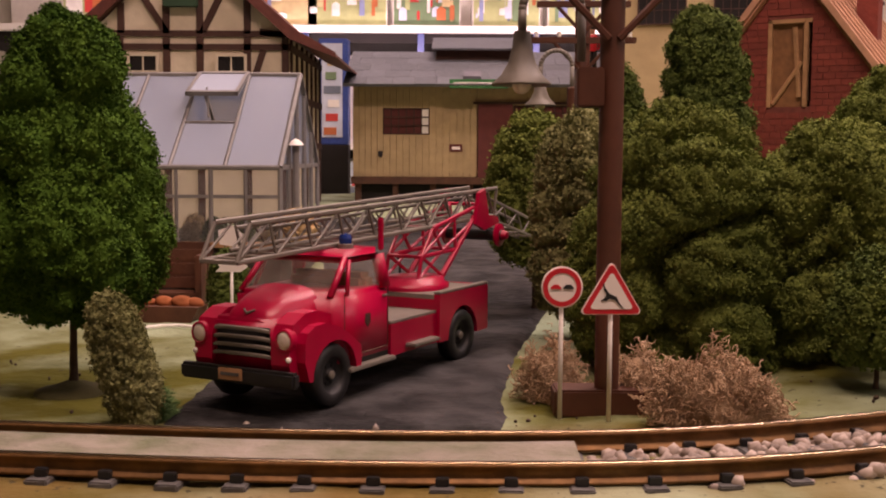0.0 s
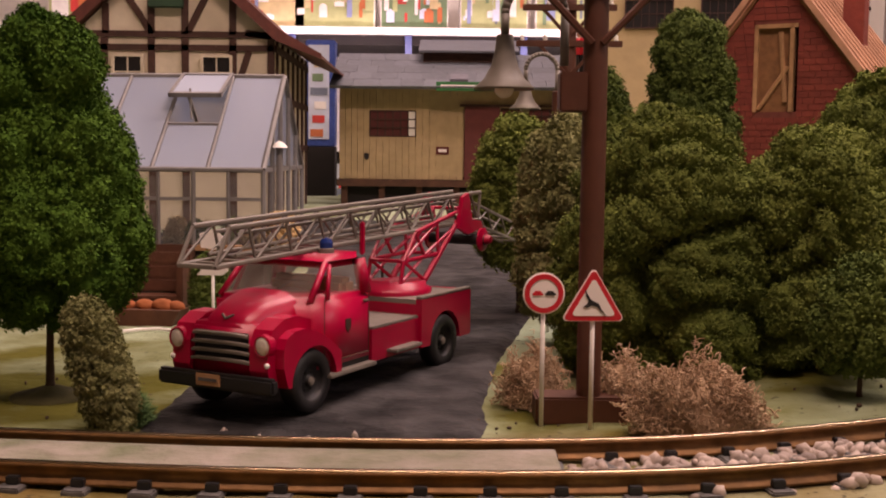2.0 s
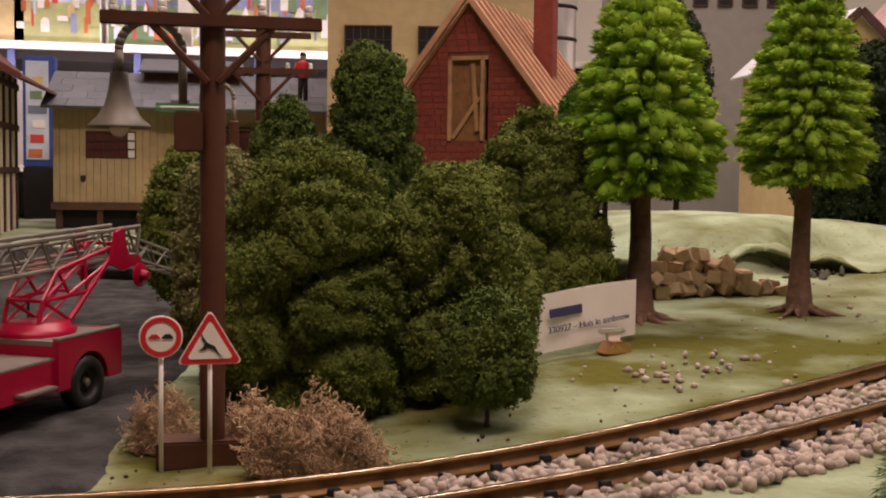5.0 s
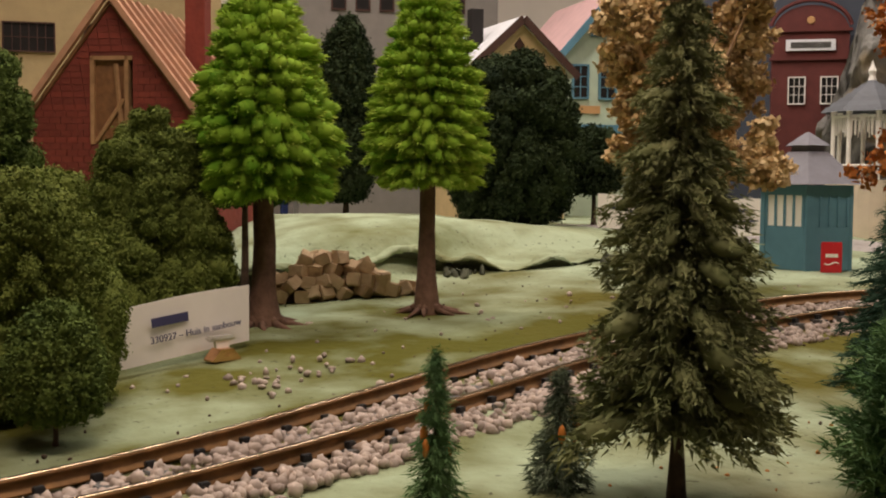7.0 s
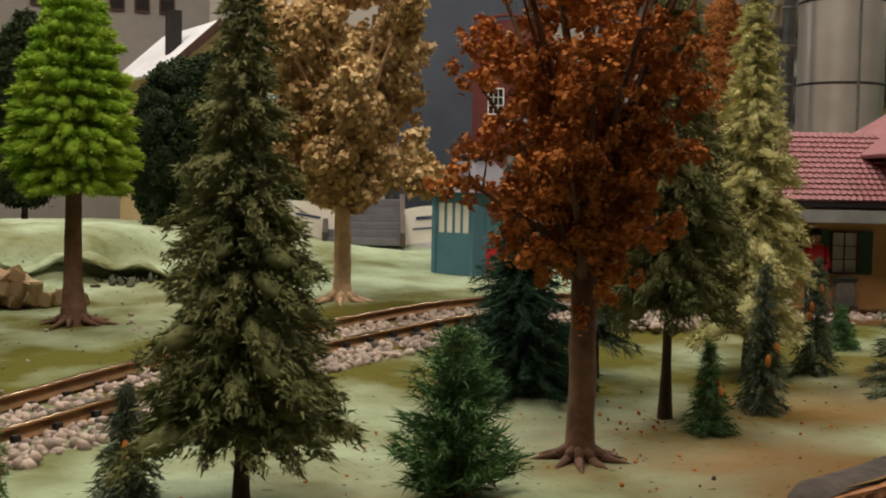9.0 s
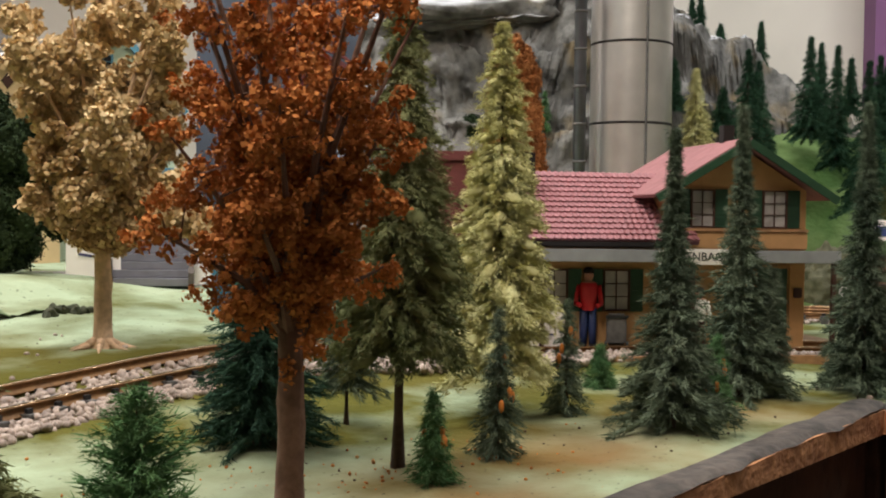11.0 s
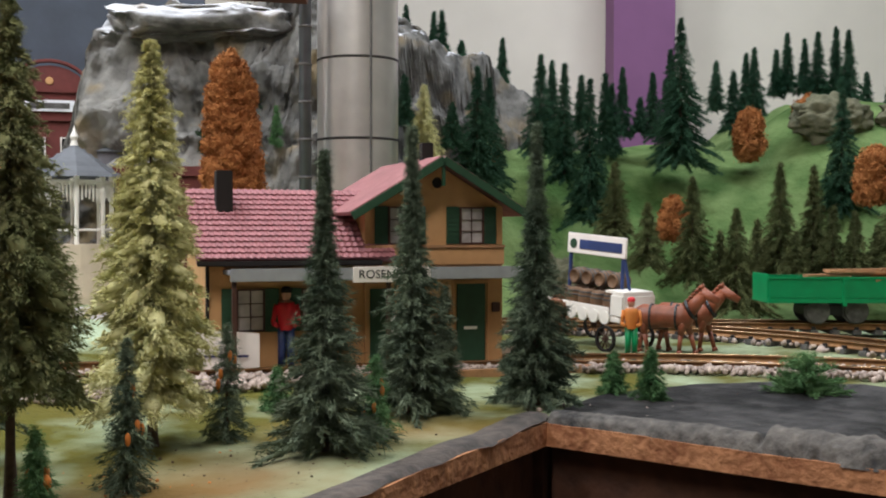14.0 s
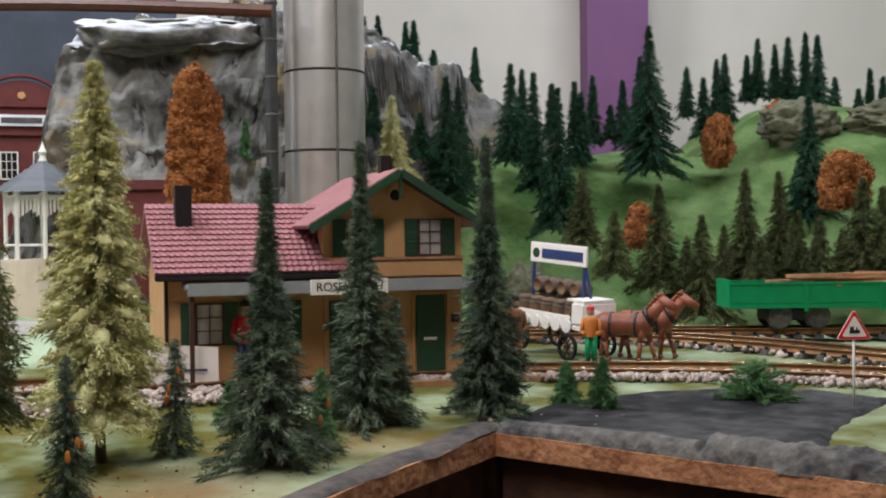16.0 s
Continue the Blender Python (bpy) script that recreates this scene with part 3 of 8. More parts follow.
def fir(x, y, h, w, kind="fir", label="", seed=1, skirt=.12, dens=1.0, trunk_h=None, needle=.0055, droop=.5, power=.85, z=None, lean=0.0, cones=0, tuft=False):
    """A bottle-brush model fir: whorls of drooping boughs set with needles."""
    rng = np.random.default_rng(seed)
    t = thing("fir_tree", x, y, G(x, y) if z is None else z, float(rng.uniform(0, 360)), label, "tree", "model firs")
    trunk_mesh("trunk", h * .93, max(.0016, w * .035), M["bark"], t, lean, 0, seed, .15)
    rows = int(max(12, h / .0060 * dens ** .5))
    per = int(max(5, 6 * dens))
    if tuft:
        rows, per = int(h * (1 - skirt) / .0072), 11
    thick, hair, fan = (.15, .14, .6) if tuft else (.05, .07, .52)
    ico = B()
    bmesh.ops.create_icosphere(ico, subdivisions=1, radius=1)
    bv = np.array([v.co[:] for v in ico.verts])
    bf = np.array([[v.index for v in g.verts] for g in ico.faces])
    ico.free()
    V, CV, CF = [], [], []
    for i in range(rows):
        f0 = i / rows
        for b in range(per):
            f = min(.995, max(0, f0 + rng.uniform(-.45, .45) / rows if tuft else f0 + rng.uniform(-.7, .7) / rows))
            zz = h * (skirt + (1 - skirt) * f)
            R = w / 2 * max(.03, (1 - f)) ** power * rng.uniform(.55, 1.18)
            a = 2 * math.pi * (b + rng.uniform(-.4, .4)) / per + i
            L = R * rng.uniform(.75, 1.15)
            s = np.linspace(.10, 1, max(5, int(L / .0030)))
            dz = -droop * L * s ** 1.6 + L * .12 * s
            spine = np.stack([np.cos(a) * L * s, np.sin(a) * L * s, zz + dz], 1)
            mid = spine[len(s) * 5 // 9]
            way = unit(spine[-1] - spine[len(s) // 4])
            e1 = unit(np.cross(way, (0, 0, 1.0)))
            e2 = np.cross(way, e1)
            q = bv * (1 + rng.normal(0, .12, (len(bv), 1)))
            CF.append(bf + len(bv) * len(CV))
            CV.append(mid + q[:, :1] * L * .36 * way + q[:, 1:2] * max(.0006, L * thick) * e1 + q[:, 2:] * max(.0005, L * thick * .75) * e2)
            dense = 34 if tuft else 14
            k = len(s) * dense
            girth = np.sin(np.clip(np.repeat(s, dense) * 1.1, 0, 1) * 2.6)[:, None]
            P = np.repeat(spine, dense, 0) + rng.normal(0, 1, (k, 3)) * (.0007 + girth * (L * .075 if tuft else needle * .18))
            out = np.array([math.cos(a), math.sin(a), -droop])
            D = unit(out * 1.1 + rng.normal(0, fan, (k, 3)))
            n = needle * (.72 if tuft else 1.12) * rng.uniform(.55, 1.25, (k, 1)) * (.55 + .6 * (1 - f))
            side = unit(np.cross(D, rng.normal(0, 1, (k, 3)))) * n * hair
            V.append(np.stack([P - side, P + side, P + D * n], 1).reshape(-1, 3))
    V = np.concatenate(V)
    V[:, 0] += lean * np.sin(np.clip(V[:, 2] / h, 0, 1) * 2.2) * h
    CV = np.concatenate(CV)
    CV[:, 0] += lean * np.sin(np.clip(CV[:, 2] / h, 0, 1) * 2.2) * h
    raw("bough_core", CV, np.concatenate(CF), LEAF[kind], t)
    raw("bristle_crown", V, np.arange(len(V)).reshape(-1, 3), LEAF[kind], t)
    for i in range(cones):
        cb = B()
        a, f = rng.uniform(0, 6.28), rng.uniform(.3, .75)
        ra = w / 2 * (1 - f) * .85
        bmesh.ops.create_icosphere(cb, subdivisions=2, radius=.0017, matrix=Matrix.Translation((ra * math.cos(a), ra * math.sin(a), h * f)) @ Matrix.Diagonal((1, 1, 2.4, 1)))
        part("fir_cone", cb, M["orange"], t, "small orange hanging cone", True)
    return t


def foam_tree(x, y, h, w, kind="olive", label="", seed=1, low=.0, size=.0026, dens=1.0, trunk_r=.003, shape="oval", bark="bark", name="foam_tree", z=None, group="", d=None, roots=0, loose=.24, tilt=0.0, lobe=.22):
    """A foam tree: a crown swollen into rounded lobes with creases between, covered with small leaf crumbs."""
    rng = np.random.default_rng(seed)
    t = thing(name, x, y, G(x, y) if z is None else z, 0, label, "tree" if name in ("foam_tree",) else "bush", group)
    if trunk_r:
        trunk_mesh("trunk", h * (low + .25), trunk_r, M[bark], t, 0, roots, seed)
    if tilt:
        t.matrix_world = t.matrix_world @ Matrix.Rotation(math.radians(tilt), 4, "Y")
    dy = (d or w) / w
    tall = h * (1 - low)
    boss = [(rng.uniform(0, 6.283), rng.uniform(.1, .95), rng.uniform(.55, .95)) for _ in range(16)]
    waves = []
    for scale, count in ((lobe * w, 7), (lobe * w * .42, 8), (lobe * w * .17, 9)):
        waves.append((unit(rng.normal(0, 1, (count, 3))) * 6.283 / (2 * scale) * rng.uniform(.75, 1.3, (count, 1)), rng.uniform(0, 6.283, count), (2 / count) ** .5))

    def surface(a, f):
        """Places on the crown for angles a and heights f, and how deep each lies in a crease."""
        if shape == "oval":
            prof = np.sqrt(np.maximum(.02, 1 - (2 * f - .85) ** 2 / 1.35))
        elif shape == "dome":
            prof = np.sqrt(np.maximum(.03, 1 - f ** 2.6))
        elif shape == "spire":
            prof = np.maximum(.02, 1 - f ** 2.0) ** .62 * (.78 + .22 * np.minimum(1, f / .3))
        else:
            prof = np.minimum(1, .62 + f * 1.4) * np.sqrt(np.maximum(.04, 1 - f ** 5))
        prof = prof * np.sqrt(np.clip((1 - f) / .07, 0, 1)) * (np.sqrt(np.clip(f / .06, 0, 1)) if low else 1)
        bulge = np.max([np.exp(-((np.cos(a - ba) - 1) ** 2 * 3 + ((f - bf) * 3.2) ** 2)) * bs for ba, bf, bs in boss], 0)
        prof = prof * (1.02 - loose + loose * bulge)
        n = np.stack([np.cos(a), np.sin(a), (f - .45) * 1.6], -1)
        n = unit(n)
        p = np.stack([w / 2 * prof * np.cos(a), w / 2 * prof * np.sin(a) * dy, h * low + tall * f], -1)
        crease = 0
        for (k, ph, g), amp in zip(waves, (.17, .085, .034)):
            b = 1 - np.abs(np.sin(p @ k.T + ph).sum(-1) * g)
            b = 1 - np.clip(b, -.3, 1) ** 2 * np.sign(b)
            p = p + n * ((b - .72) * amp * w)[..., None]
            crease = crease + b
        p[..., 2] = np.maximum(p[..., 2], .0008)
        return p, crease

    aa, ff = np.meshgrid(np.linspace(0, 6.2832, 97)[:-1], np.linspace(.004, 1, 64))
    core, _ = surface(aa, ff)
    idx = np.arange(96 * 64).reshape(64, 96)
    F = np.stack([idx[:-1], np.roll(idx, -1, 1)[:-1], np.roll(idx, -1, 1)[1:], idx[1:]], -1).reshape(-1, 4)
    axis = np.stack([0 * ff, 0 * ff, core[..., 2]], -1)
    raw("crown_core", (axis + (core - axis) * .97).reshape(-1, 3), F, LEAF[kind], t)
    grain = size * .52
    n = int(dens * 2.4 * (w * tall * 3.4) / (grain * grain))
    a, f = rng.uniform(0, 6.2832, n), rng.uniform(.004, 1, n)
    p, crease = surface(a, f)
    pa, _ = surface(a + .02, f)
    pf, _ = surface(a, np.minimum(f + .01, 1.0))
    nrm = unit(np.cross(pa - p, pf - p + (0, 0, 1e-6)))
    p = p + nrm * np.abs(rng.normal(0, grain * 1.1, (n, 1)))
    V, F = crumbs(rng, p, nrm, grain, 1)
    raw("foliage", V, F, LEAF[kind], t)
    return t


def moss_bush(x, y, h, w, d, label, seed):
    """Dried moss: a dome of curled wiry strands tangled over one another."""
    rng = np.random.default_rng(seed)
    t = thing("moss_bush", x, y, G(x, y), 0, label, "bush", "dry moss")
    n, m = int(4200 * (w * d) / .003), 9
    u = unit(rng.normal(0, 1, (n, 3)))
    u[:, 2] = np.abs(u[:, 2]) * .9
    lumpy = 1 + .16 * np.sin(u[:, :1] * 7 + seed) * np.sin(u[:, 1:2] * 6 + 1) + .1 * np.sin(u[:, 2:] * 9 + u[:, :1] * 8)
    p = u * (w / 2, d / 2, h) * rng.uniform(.55, 1.02, (n, 1)) * lumpy
    way = unit(u * .15 + rng.normal(0, .8, (n, 3)))
    turn = rng.normal(0, .8, (n, 3))
    path = []
    for i in range(m):
        path.append(p.copy())
        p = p + way * .0008
        way = unit(way + np.cross(turn, way) * .55 + rng.normal(0, .25, (n, 3)))
    P = np.stack(path, 1)
    P[:, :, 2] = np.maximum(P[:, :, 2], .0004)
    side = unit(np.cross(P[:, -1] - P[:, 0], rng.normal(0, 1, (n, 3))))
    up = unit(np.cross(side, P[:, -1] - P[:, 0]))
    r = .00034
    ring = np.stack([P + side[:, None] * r, P - side[:, None] * r * .5 + up[:, None] * r * .87, P - side[:, None] * r * .5 - up[:, None] * r * .87], 2)
    V = ring.reshape(-1, 3)
    idx = np.arange(n * m * 3).reshape(n, m, 3)
    F = np.concatenate([np.stack([idx[:, :-1, j], idx[:, :-1, (j + 1) % 3], idx[:, 1:, (j + 1) % 3], idx[:, 1:, j]], -1).reshape(-1, 4) for j in range(3)])
    raw("moss_tangle", V, F, LEAF["moss"], t)
    core = B()
    bmesh.ops.create_icosphere(core, subdivisions=3, radius=1)
    for v in core.verts:
        q = 1 + .2 * noise.noise(v.co * 2.5)
        v.co = Vector((v.co.x * w * .36 * q, v.co.y * d * .36 * q, max(0, v.co.z) * h * .7 * q))
    part("moss_core", core, LEAF["moss"], t, "", True)
    return t


def lime_tree(x, y, h, w, label, seed, trunk_h, tuft):
    """A bright green plastic tree: rounded brush tufts hanging in whorls on a brown trunk."""
    rng = np.random.default_rng(seed)
    t = thing("plastic_tree", x, y, G(x, y), 0, label, "tree", "lime green trees")
    trunk_mesh("trunk", h * .95, w * .085, M["bark_pink"], t, 0, 9, seed, .3)
    ico = B()
    bmesh.ops.create_icosphere(ico, subdivisions=2, radius=1)
    bv = np.array([v.co[:] for v in ico.verts])
    bf = np.array([[v.index for v in g.verts] for g in ico.faces])
    ico.free()
    V, CV, CF = [], [], []
    rows = 18
    for i in range(rows):
        f = i / (rows - 1)
        zz = trunk_h + (h - trunk_h) * f * .98
        R = w / 2 * (1 - f ** 1.9 * .93) * (.84 + .16 * min(1, f * 5))
        per = max(5, int(2 * math.pi * R / (tuft * .66)))
        for b in range(per):
            a = 2 * math.pi * (b + rng.uniform(-.3, .3)) / per + i * .7
            L = R * rng.uniform(.8, 1.1)
            tk = tuft * rng.uniform(.26, .42)
            out = unit(np.array([math.cos(a), math.sin(a), -.35 + .5 * f + rng.uniform(-.12, .12)]))
            e1 = unit(np.cross(out, (0, 0, 1.0)))
            e2 = np.cross(out, e1)
            mid = np.array([math.cos(a) * L * .62, math.sin(a) * L * .62, zz - L * .10 + rng.uniform(-.4, .4) * tuft * .3])
            ln = L * .46
            q = bv * (1 + rng.normal(0, .05, (len(bv), 1)))
            CV.append(mid + q[:, :1] * ln * out + q[:, 1:2] * tk * e1 + q[:, 2:] * tk * e2)
            CF.append(bf + len(bv) * len(CF))
            k = 150
            u = unit(rng.normal(0, 1, (k, 3)))
            P = mid + (u[:, :1] * ln * out + u[:, 1:2] * tk * e1 + u[:, 2:] * tk * e2) * .98
            D = unit(u[:, :1] * .6 * out + u[:, 1:2] * e1 + u[:, 2:] * e2 + out * .9)
            N = .0036 * rng.uniform(.6, 1.3, (k, 1))
            side = unit(np.cross(D, rng.normal(0, 1, (k, 3)))) * N * .22
            V.append(np.stack([P - side - D * N * .4, P + side - D * N * .4, P + D * N], 1).reshape(-1, 3))
    V = np.concatenate(V)
    raw("foliage", V, np.arange(len(V)).reshape(-1, 3), LEAF["lime"], t)
    # tuft cores carry the painted shade behind the brighter needles
    raw("foliage_core", np.concatenate(CV), np.concatenate(CF), LEAF["limeshade"], t, smooth=True)
    return t


def branch_tree(x, y, h, w, kind, label, seed, trunk_h, trunk_r, bark, clumps, size, roots=8, lowc=1.0):
    """A tree with a forked trunk, rising limbs and loose clumps of leaves along them."""
    rng = np.random.default_rng(seed)
    t = thing("model_tree", x, y, G(x, y), 0, label, "tree")
    trunk_mesh("trunk", trunk_h * 1.03, trunk_r, M[bark], t, 0, roots, seed, .8)
    limbs = B()
    P = []
    for i in range(26):
        a = 2 * math.pi * i / 26 * 5.4 + rng.uniform(-.2, .2)
        f = (i + .5) / 26
        reach = w / 2 * rng.uniform(.6, 1.08) * (.50 + .55 * math.sin(math.pi * (.26 + .42 * f)))
        top = trunk_h * lowc + (h - trunk_h) * (.10 + .9 * f)
        s = Vector((0, 0, trunk_h * (.9 + .1 * rng.uniform())))
        m = Vector((math.cos(a) * reach * .34, math.sin(a) * reach * .34, trunk_h + (top - trunk_h) * .46))
        e = Vector((math.cos(a) * reach, math.sin(a) * reach, top))
        cyl(limbs, s, m, trunk_r * .42, trunk_r * .27, 6)
        cyl(limbs, m, e, trunk_r * .27, trunk_r * .07, 6)
        for k in range(7):
            q = rng.uniform(.15, 1)
            c = s.lerp(m, q * 2) if q < .5 else m.lerp(e, q * 2 - 1)
            d = Vector((rng.normal(), rng.normal(), rng.normal() * .6 + .35)).normalized() * w * rng.uniform(.05, .16)
            cyl(limbs, c, c + d, trunk_r * .1, trunk_r * .03, 5)
            P.append(np.array(c + d))
            P.append(np.array(c + d * .6))
        P.append(np.array(e))
    part("limb_structure", limbs, M[bark], t)
    P = np.array(P)
    pts = P[rng.integers(0, len(P), clumps)] + rng.normal(0, w * .035, (clumps, 3)) * (1, 1, .9)
    sub = np.repeat(pts, 46, 0) + unit(rng.normal(0, 1, (clumps * 46, 3))) * w * .028 * rng.uniform(.3, 1, (clumps * 46, 1))
    V, F = crumbs(rng, sub, unit(sub - np.repeat(pts, 46, 0)), size, 1)
    raw("foliage", V, F, LEAF[kind], t)
    return t


# firs beside the track and before the station
fir(.438, .355, .235, .088, "fir", "tall dense olive green bristle fir beside the ballast", 11, .17, 2.5, needle=.0062, droop=.42, power=.9, tuft=True)
fir(.346, .391, .066, .021, "firgreen", "tiny narrow green fir at the ballast's edge", 12, .02, 1.4, needle=.0045, cones=5)
fir(.403, .389, .054, .034, "firdark", "tiny dark blue-green fir near the ballast", 13, .02, 1.4, needle=.0045, cones=4)
fir(.700, .474, .152, .088, "firdeep", "broad dark blue-green fir behind the red tree", 14, .05, 1.9, droop=.3)
fir(.727, .377, .289, .090, "fir", "tall olive fir on a thin crooked trunk", 15, .25, 2.2, needle=.0060, lean=.006, tuft=True)
fir(.780, .483, .127, .045, "firdark", "small dark fir on a bare thin trunk", 16, .22, 1.2)
fir(.875, .430, .281, .086, "pale", "tall pale yellow-green bristle fir", 17, .14, 2.4, needle=.0060, power=.66, droop=.42, tuft=True)
fir(.711, .333, .053, .028, "firgreen", "tiny green fir on the ochre turf", 18, .03, 1.3, needle=.0045, cones=4)
fir(.788, .354, .090, .034, "firdark", "small slim blue-green fir on the turf", 19, .03, 1.3, needle=.0045, cones=5)
fir(.923, .407, .084, .038, "firdark", "small slim blue-green fir near the gravel", 20, .03, 1.3, needle=.0045, cones=5)
fir(1.020, .448, .036, .034, "firgreen", "tiny bushy fir at the gravel", 21, .02, 1.2, needle=.0045)
fir(.929, .323, .202, .082, "firdark", "tall thin-topped dark fir before the station", 22, .045, 1.6, needle=.0062, power=1.55, droop=.3)
fir(1.070, .352, .228, .086, "firdark", "tall thin-topped dark fir before the station", 23, .045, 1.6, needle=.0062, power=1.55, droop=.3)
fir(1.168, .296, .233, .084, "firdark", "tall thin-topped dark fir near the board corner", 24, .045, 1.6, needle=.0062, power=1.5, droop=.3)
fir(1.088, .333, .102, .040, "firdark", "small slim fir beside a tall one", 25, .03, 1.2)
fir(.974, .315, .062, .034, "firgreen", "tiny green fir beside a tall one", 26, .03, 1.2, needle=.0045, cones=4)
fir(1.243, .261, .040, .036, "firgreen", "tiny green fir by the asphalt", 27, .03, 1.3, needle=.005)
fir(1.238, .224, .047, .038, "firgreen", "tiny green fir by the asphalt", 28, .03, 1.3, needle=.005)

# foam trees round the signs
foam_tree(-.198, .601, .204, .094, "cypress", "dark green foam tree on a thin black trunk", 31, .20, .0022, 1.0, .0026, "spire", loose=.42, lobe=.28)
foam_tree(.139, .662, .146, .120, "olive", "broad olive green lichen tree behind the signs", 32, .0, .0020, 1.0, .003, "dome")
foam_tree(.222, .645, .133, .090, "olive", "olive green lichen tree beside the card", 33, .02, .0020, 1.0, .003, "dome")
foam_tree(.222, .572, .068, .045, "deep", "small dark green lichen tree on a bare trunk", 34, .18, .0022, 1.0, .0016, "oval")
foam_tree(.320, .812, .166, .106, "olive", "tall olive green lichen tree", 35, .0, .0024, 1.0, .003, "spire", loose=.36)
foam_tree(.430, .962, .205, .098, "cypress", "dark green foam tree behind the lime green trees", 48, .42, .0030, 1.0, .0042, "spire", loose=.4, lobe=.28)
foam_tree(.216, .946, .230, .100, "deep", "tall loose dark green lichen tree by the brick house", 36, .30, .0030, 1.0, .004, "spire", loose=.5, lobe=.30)
foam_tree(.147, .990, .190, .055, "deep", "slim dark green lichen tree", 37, .3, .0032, 1.0, .003, "oval")
foam_tree(.072, .878, .152, .070, "olive", "round olive green lichen tree beside the road", 38, .25, .003, 1.0, .003, "oval")
foam_tree(.091, .752, .147, .060, "pale_olive", "slim yellowish lichen tree", 39, .1, .0028, .9, .003, "column")
foam_tree(.690, 1.395, .270, .075, "black", "nearly black slim tree on a bare trunk", 40, .12, .005, 1.0, .005, "oval")
foam_tree(.845, 1.225, .215, .150, "black", "broad blackish green tree", 41, .02, .0045, 1.0, .005, "oval")
foam_tree(.984, 1.249, .132, .07, "black", "small dark tree on a bare trunk", 42, .35, .0045, 1.0, .004, "oval")
foam_tree(1.371, .843, .352, .070, "amber", "column shaped orange lichen tree behind the station", 43, .1, .0034, 1.0, .005, "column", loose=.3, lobe=.3)
foam_tree(-.143, .530, .064, .025, "pale_olive", "slim dusty green lichen sprig leaning beside the track", 44, .0, .0018, 1.0, .0012, "column", name="lichen_sprig", tilt=-16)
moss_bush(.126, .515, .038, .066, .045, "tangled dry brown moss bush", 45)
moss_bush(.057, .577, .034, .038, .030, "tangled dry pale moss bush behind the sign post", 46)
moss_bush(.099, .556, .034, .034, .026, "tangled dry brown moss tuft beside the mast", 47)
lime_tree(.399, .803, .278, .120, "bright lime green plastic tree on a brown trunk", 51, .108, .021)
lime_tree(.536, .808, .292, .100, "bright lime green plastic tree with spread roots", 52, .112, .017)
branch_tree(.759, .770, .320, .158, "tan", "tan autumn tree with a pale forked trunk", 53, .088, .0085, "bark_light", 5200, .0034, lowc=.9)
branch_tree(.616, .336, .345, .152, "rust", "rust red autumn tree with a bare brown trunk", 54, .092, .0075, "bark_pink", 1500, .0018, roots=10)
fir(.524, .322, .074, .060, "firgreen", "bushy fresh green sapling", 55, .02, 1.6, needle=.006, droop=-.25, power=.55)
fir(1.339, .123, .038, .062, "firgreen", "low fresh green plant on the asphalt", 56, .02, 1.0, needle=.006, droop=-.1, power=.4)
fir(-.137, .537, .016, .018, "firgreen", "tiny green weed beside the road", 57, .02, .8, needle=.004, droop=-.2, power=.5)


# ---- fire engine ----
def tri_lattice(bm, p0, p1, q0, q1, n, r):
    """Two chords p and q with zigzag bars between them."""
    p0, p1, q0, q1 = map(Vector, (p0, p1, q0, q1))
    cyl(bm, p0, p1, r * 1.25, seg=6)
    cyl(bm, q0, q1, r * 1.25, seg=6)
    for i in range(n):
        a, b = p0.lerp(p1, i / n), q0.lerp(q1, (i + .5) / n)
        c = p0.lerp(p1, (i + 1) / n)
        cyl(bm, a, b, r * .8, seg=5)
        cyl(bm, b, c, r * .8, seg=5)
    return bm


def arch_panel(bm, x0, x1, z0, z1, cx, cz, r, y0, y1):
    pts = [(x0, z0)]
    a0 = math.asin(max(-1, (z0 - cz) / r))
    for i in range(13):
        a = math.pi - a0 - (math.pi - 2 * a0) * i / 12
        pts.append((cx + r * math.cos(a), cz + r * math.sin(a)))
    pts += [(x1, z0), (x1, z1), (x0, z1)]
    return prism(bm, pts, y0, y1)


def wheel(parent, x, y, r, w, kids="front"):
    s = 1 if y > 0 else -1
    m = Matrix.Translation((x, y, r)) @ Matrix.Rotation(-s * math.pi / 2, 4, "X")
    ty = part("wheel", lathe(B(), [(r * .56, -w / 2), (r * .93, -w / 2), (r, -w * .3), (r, w * .3), (r * .93, w / 2), (r * .6, w / 2), (r * .56, w * .3), (r * .56, -w / 2)], 28, m), M["black"], parent, "black rubber toy tyre", True)
    rim = lathe(B(), [(r * .57, w * .32), (r * .5, w * .22), (r * .36, w * .12), (r * .2, w * .2), (r * .16, w * .34), (.00001, w * .36)], 24, m)
    for k in range(6):
        a = k * math.pi / 3
        c = m @ Vector((r * .3 * math.cos(a), r * .3 * math.sin(a), w * .16))
        d = m @ Vector((r * .3 * math.cos(a), r * .3 * math.sin(a), w * .24))
        cyl(rim, c, d, r * .05, seg=6)
    part("rim", rim, M["black"], ty)
    part("hub_cap", lathe(B(), [(r * .15, w * .3), (r * .13, w * .42), (.00001, w * .46)], 12, m), M["greyplastic"], ty)


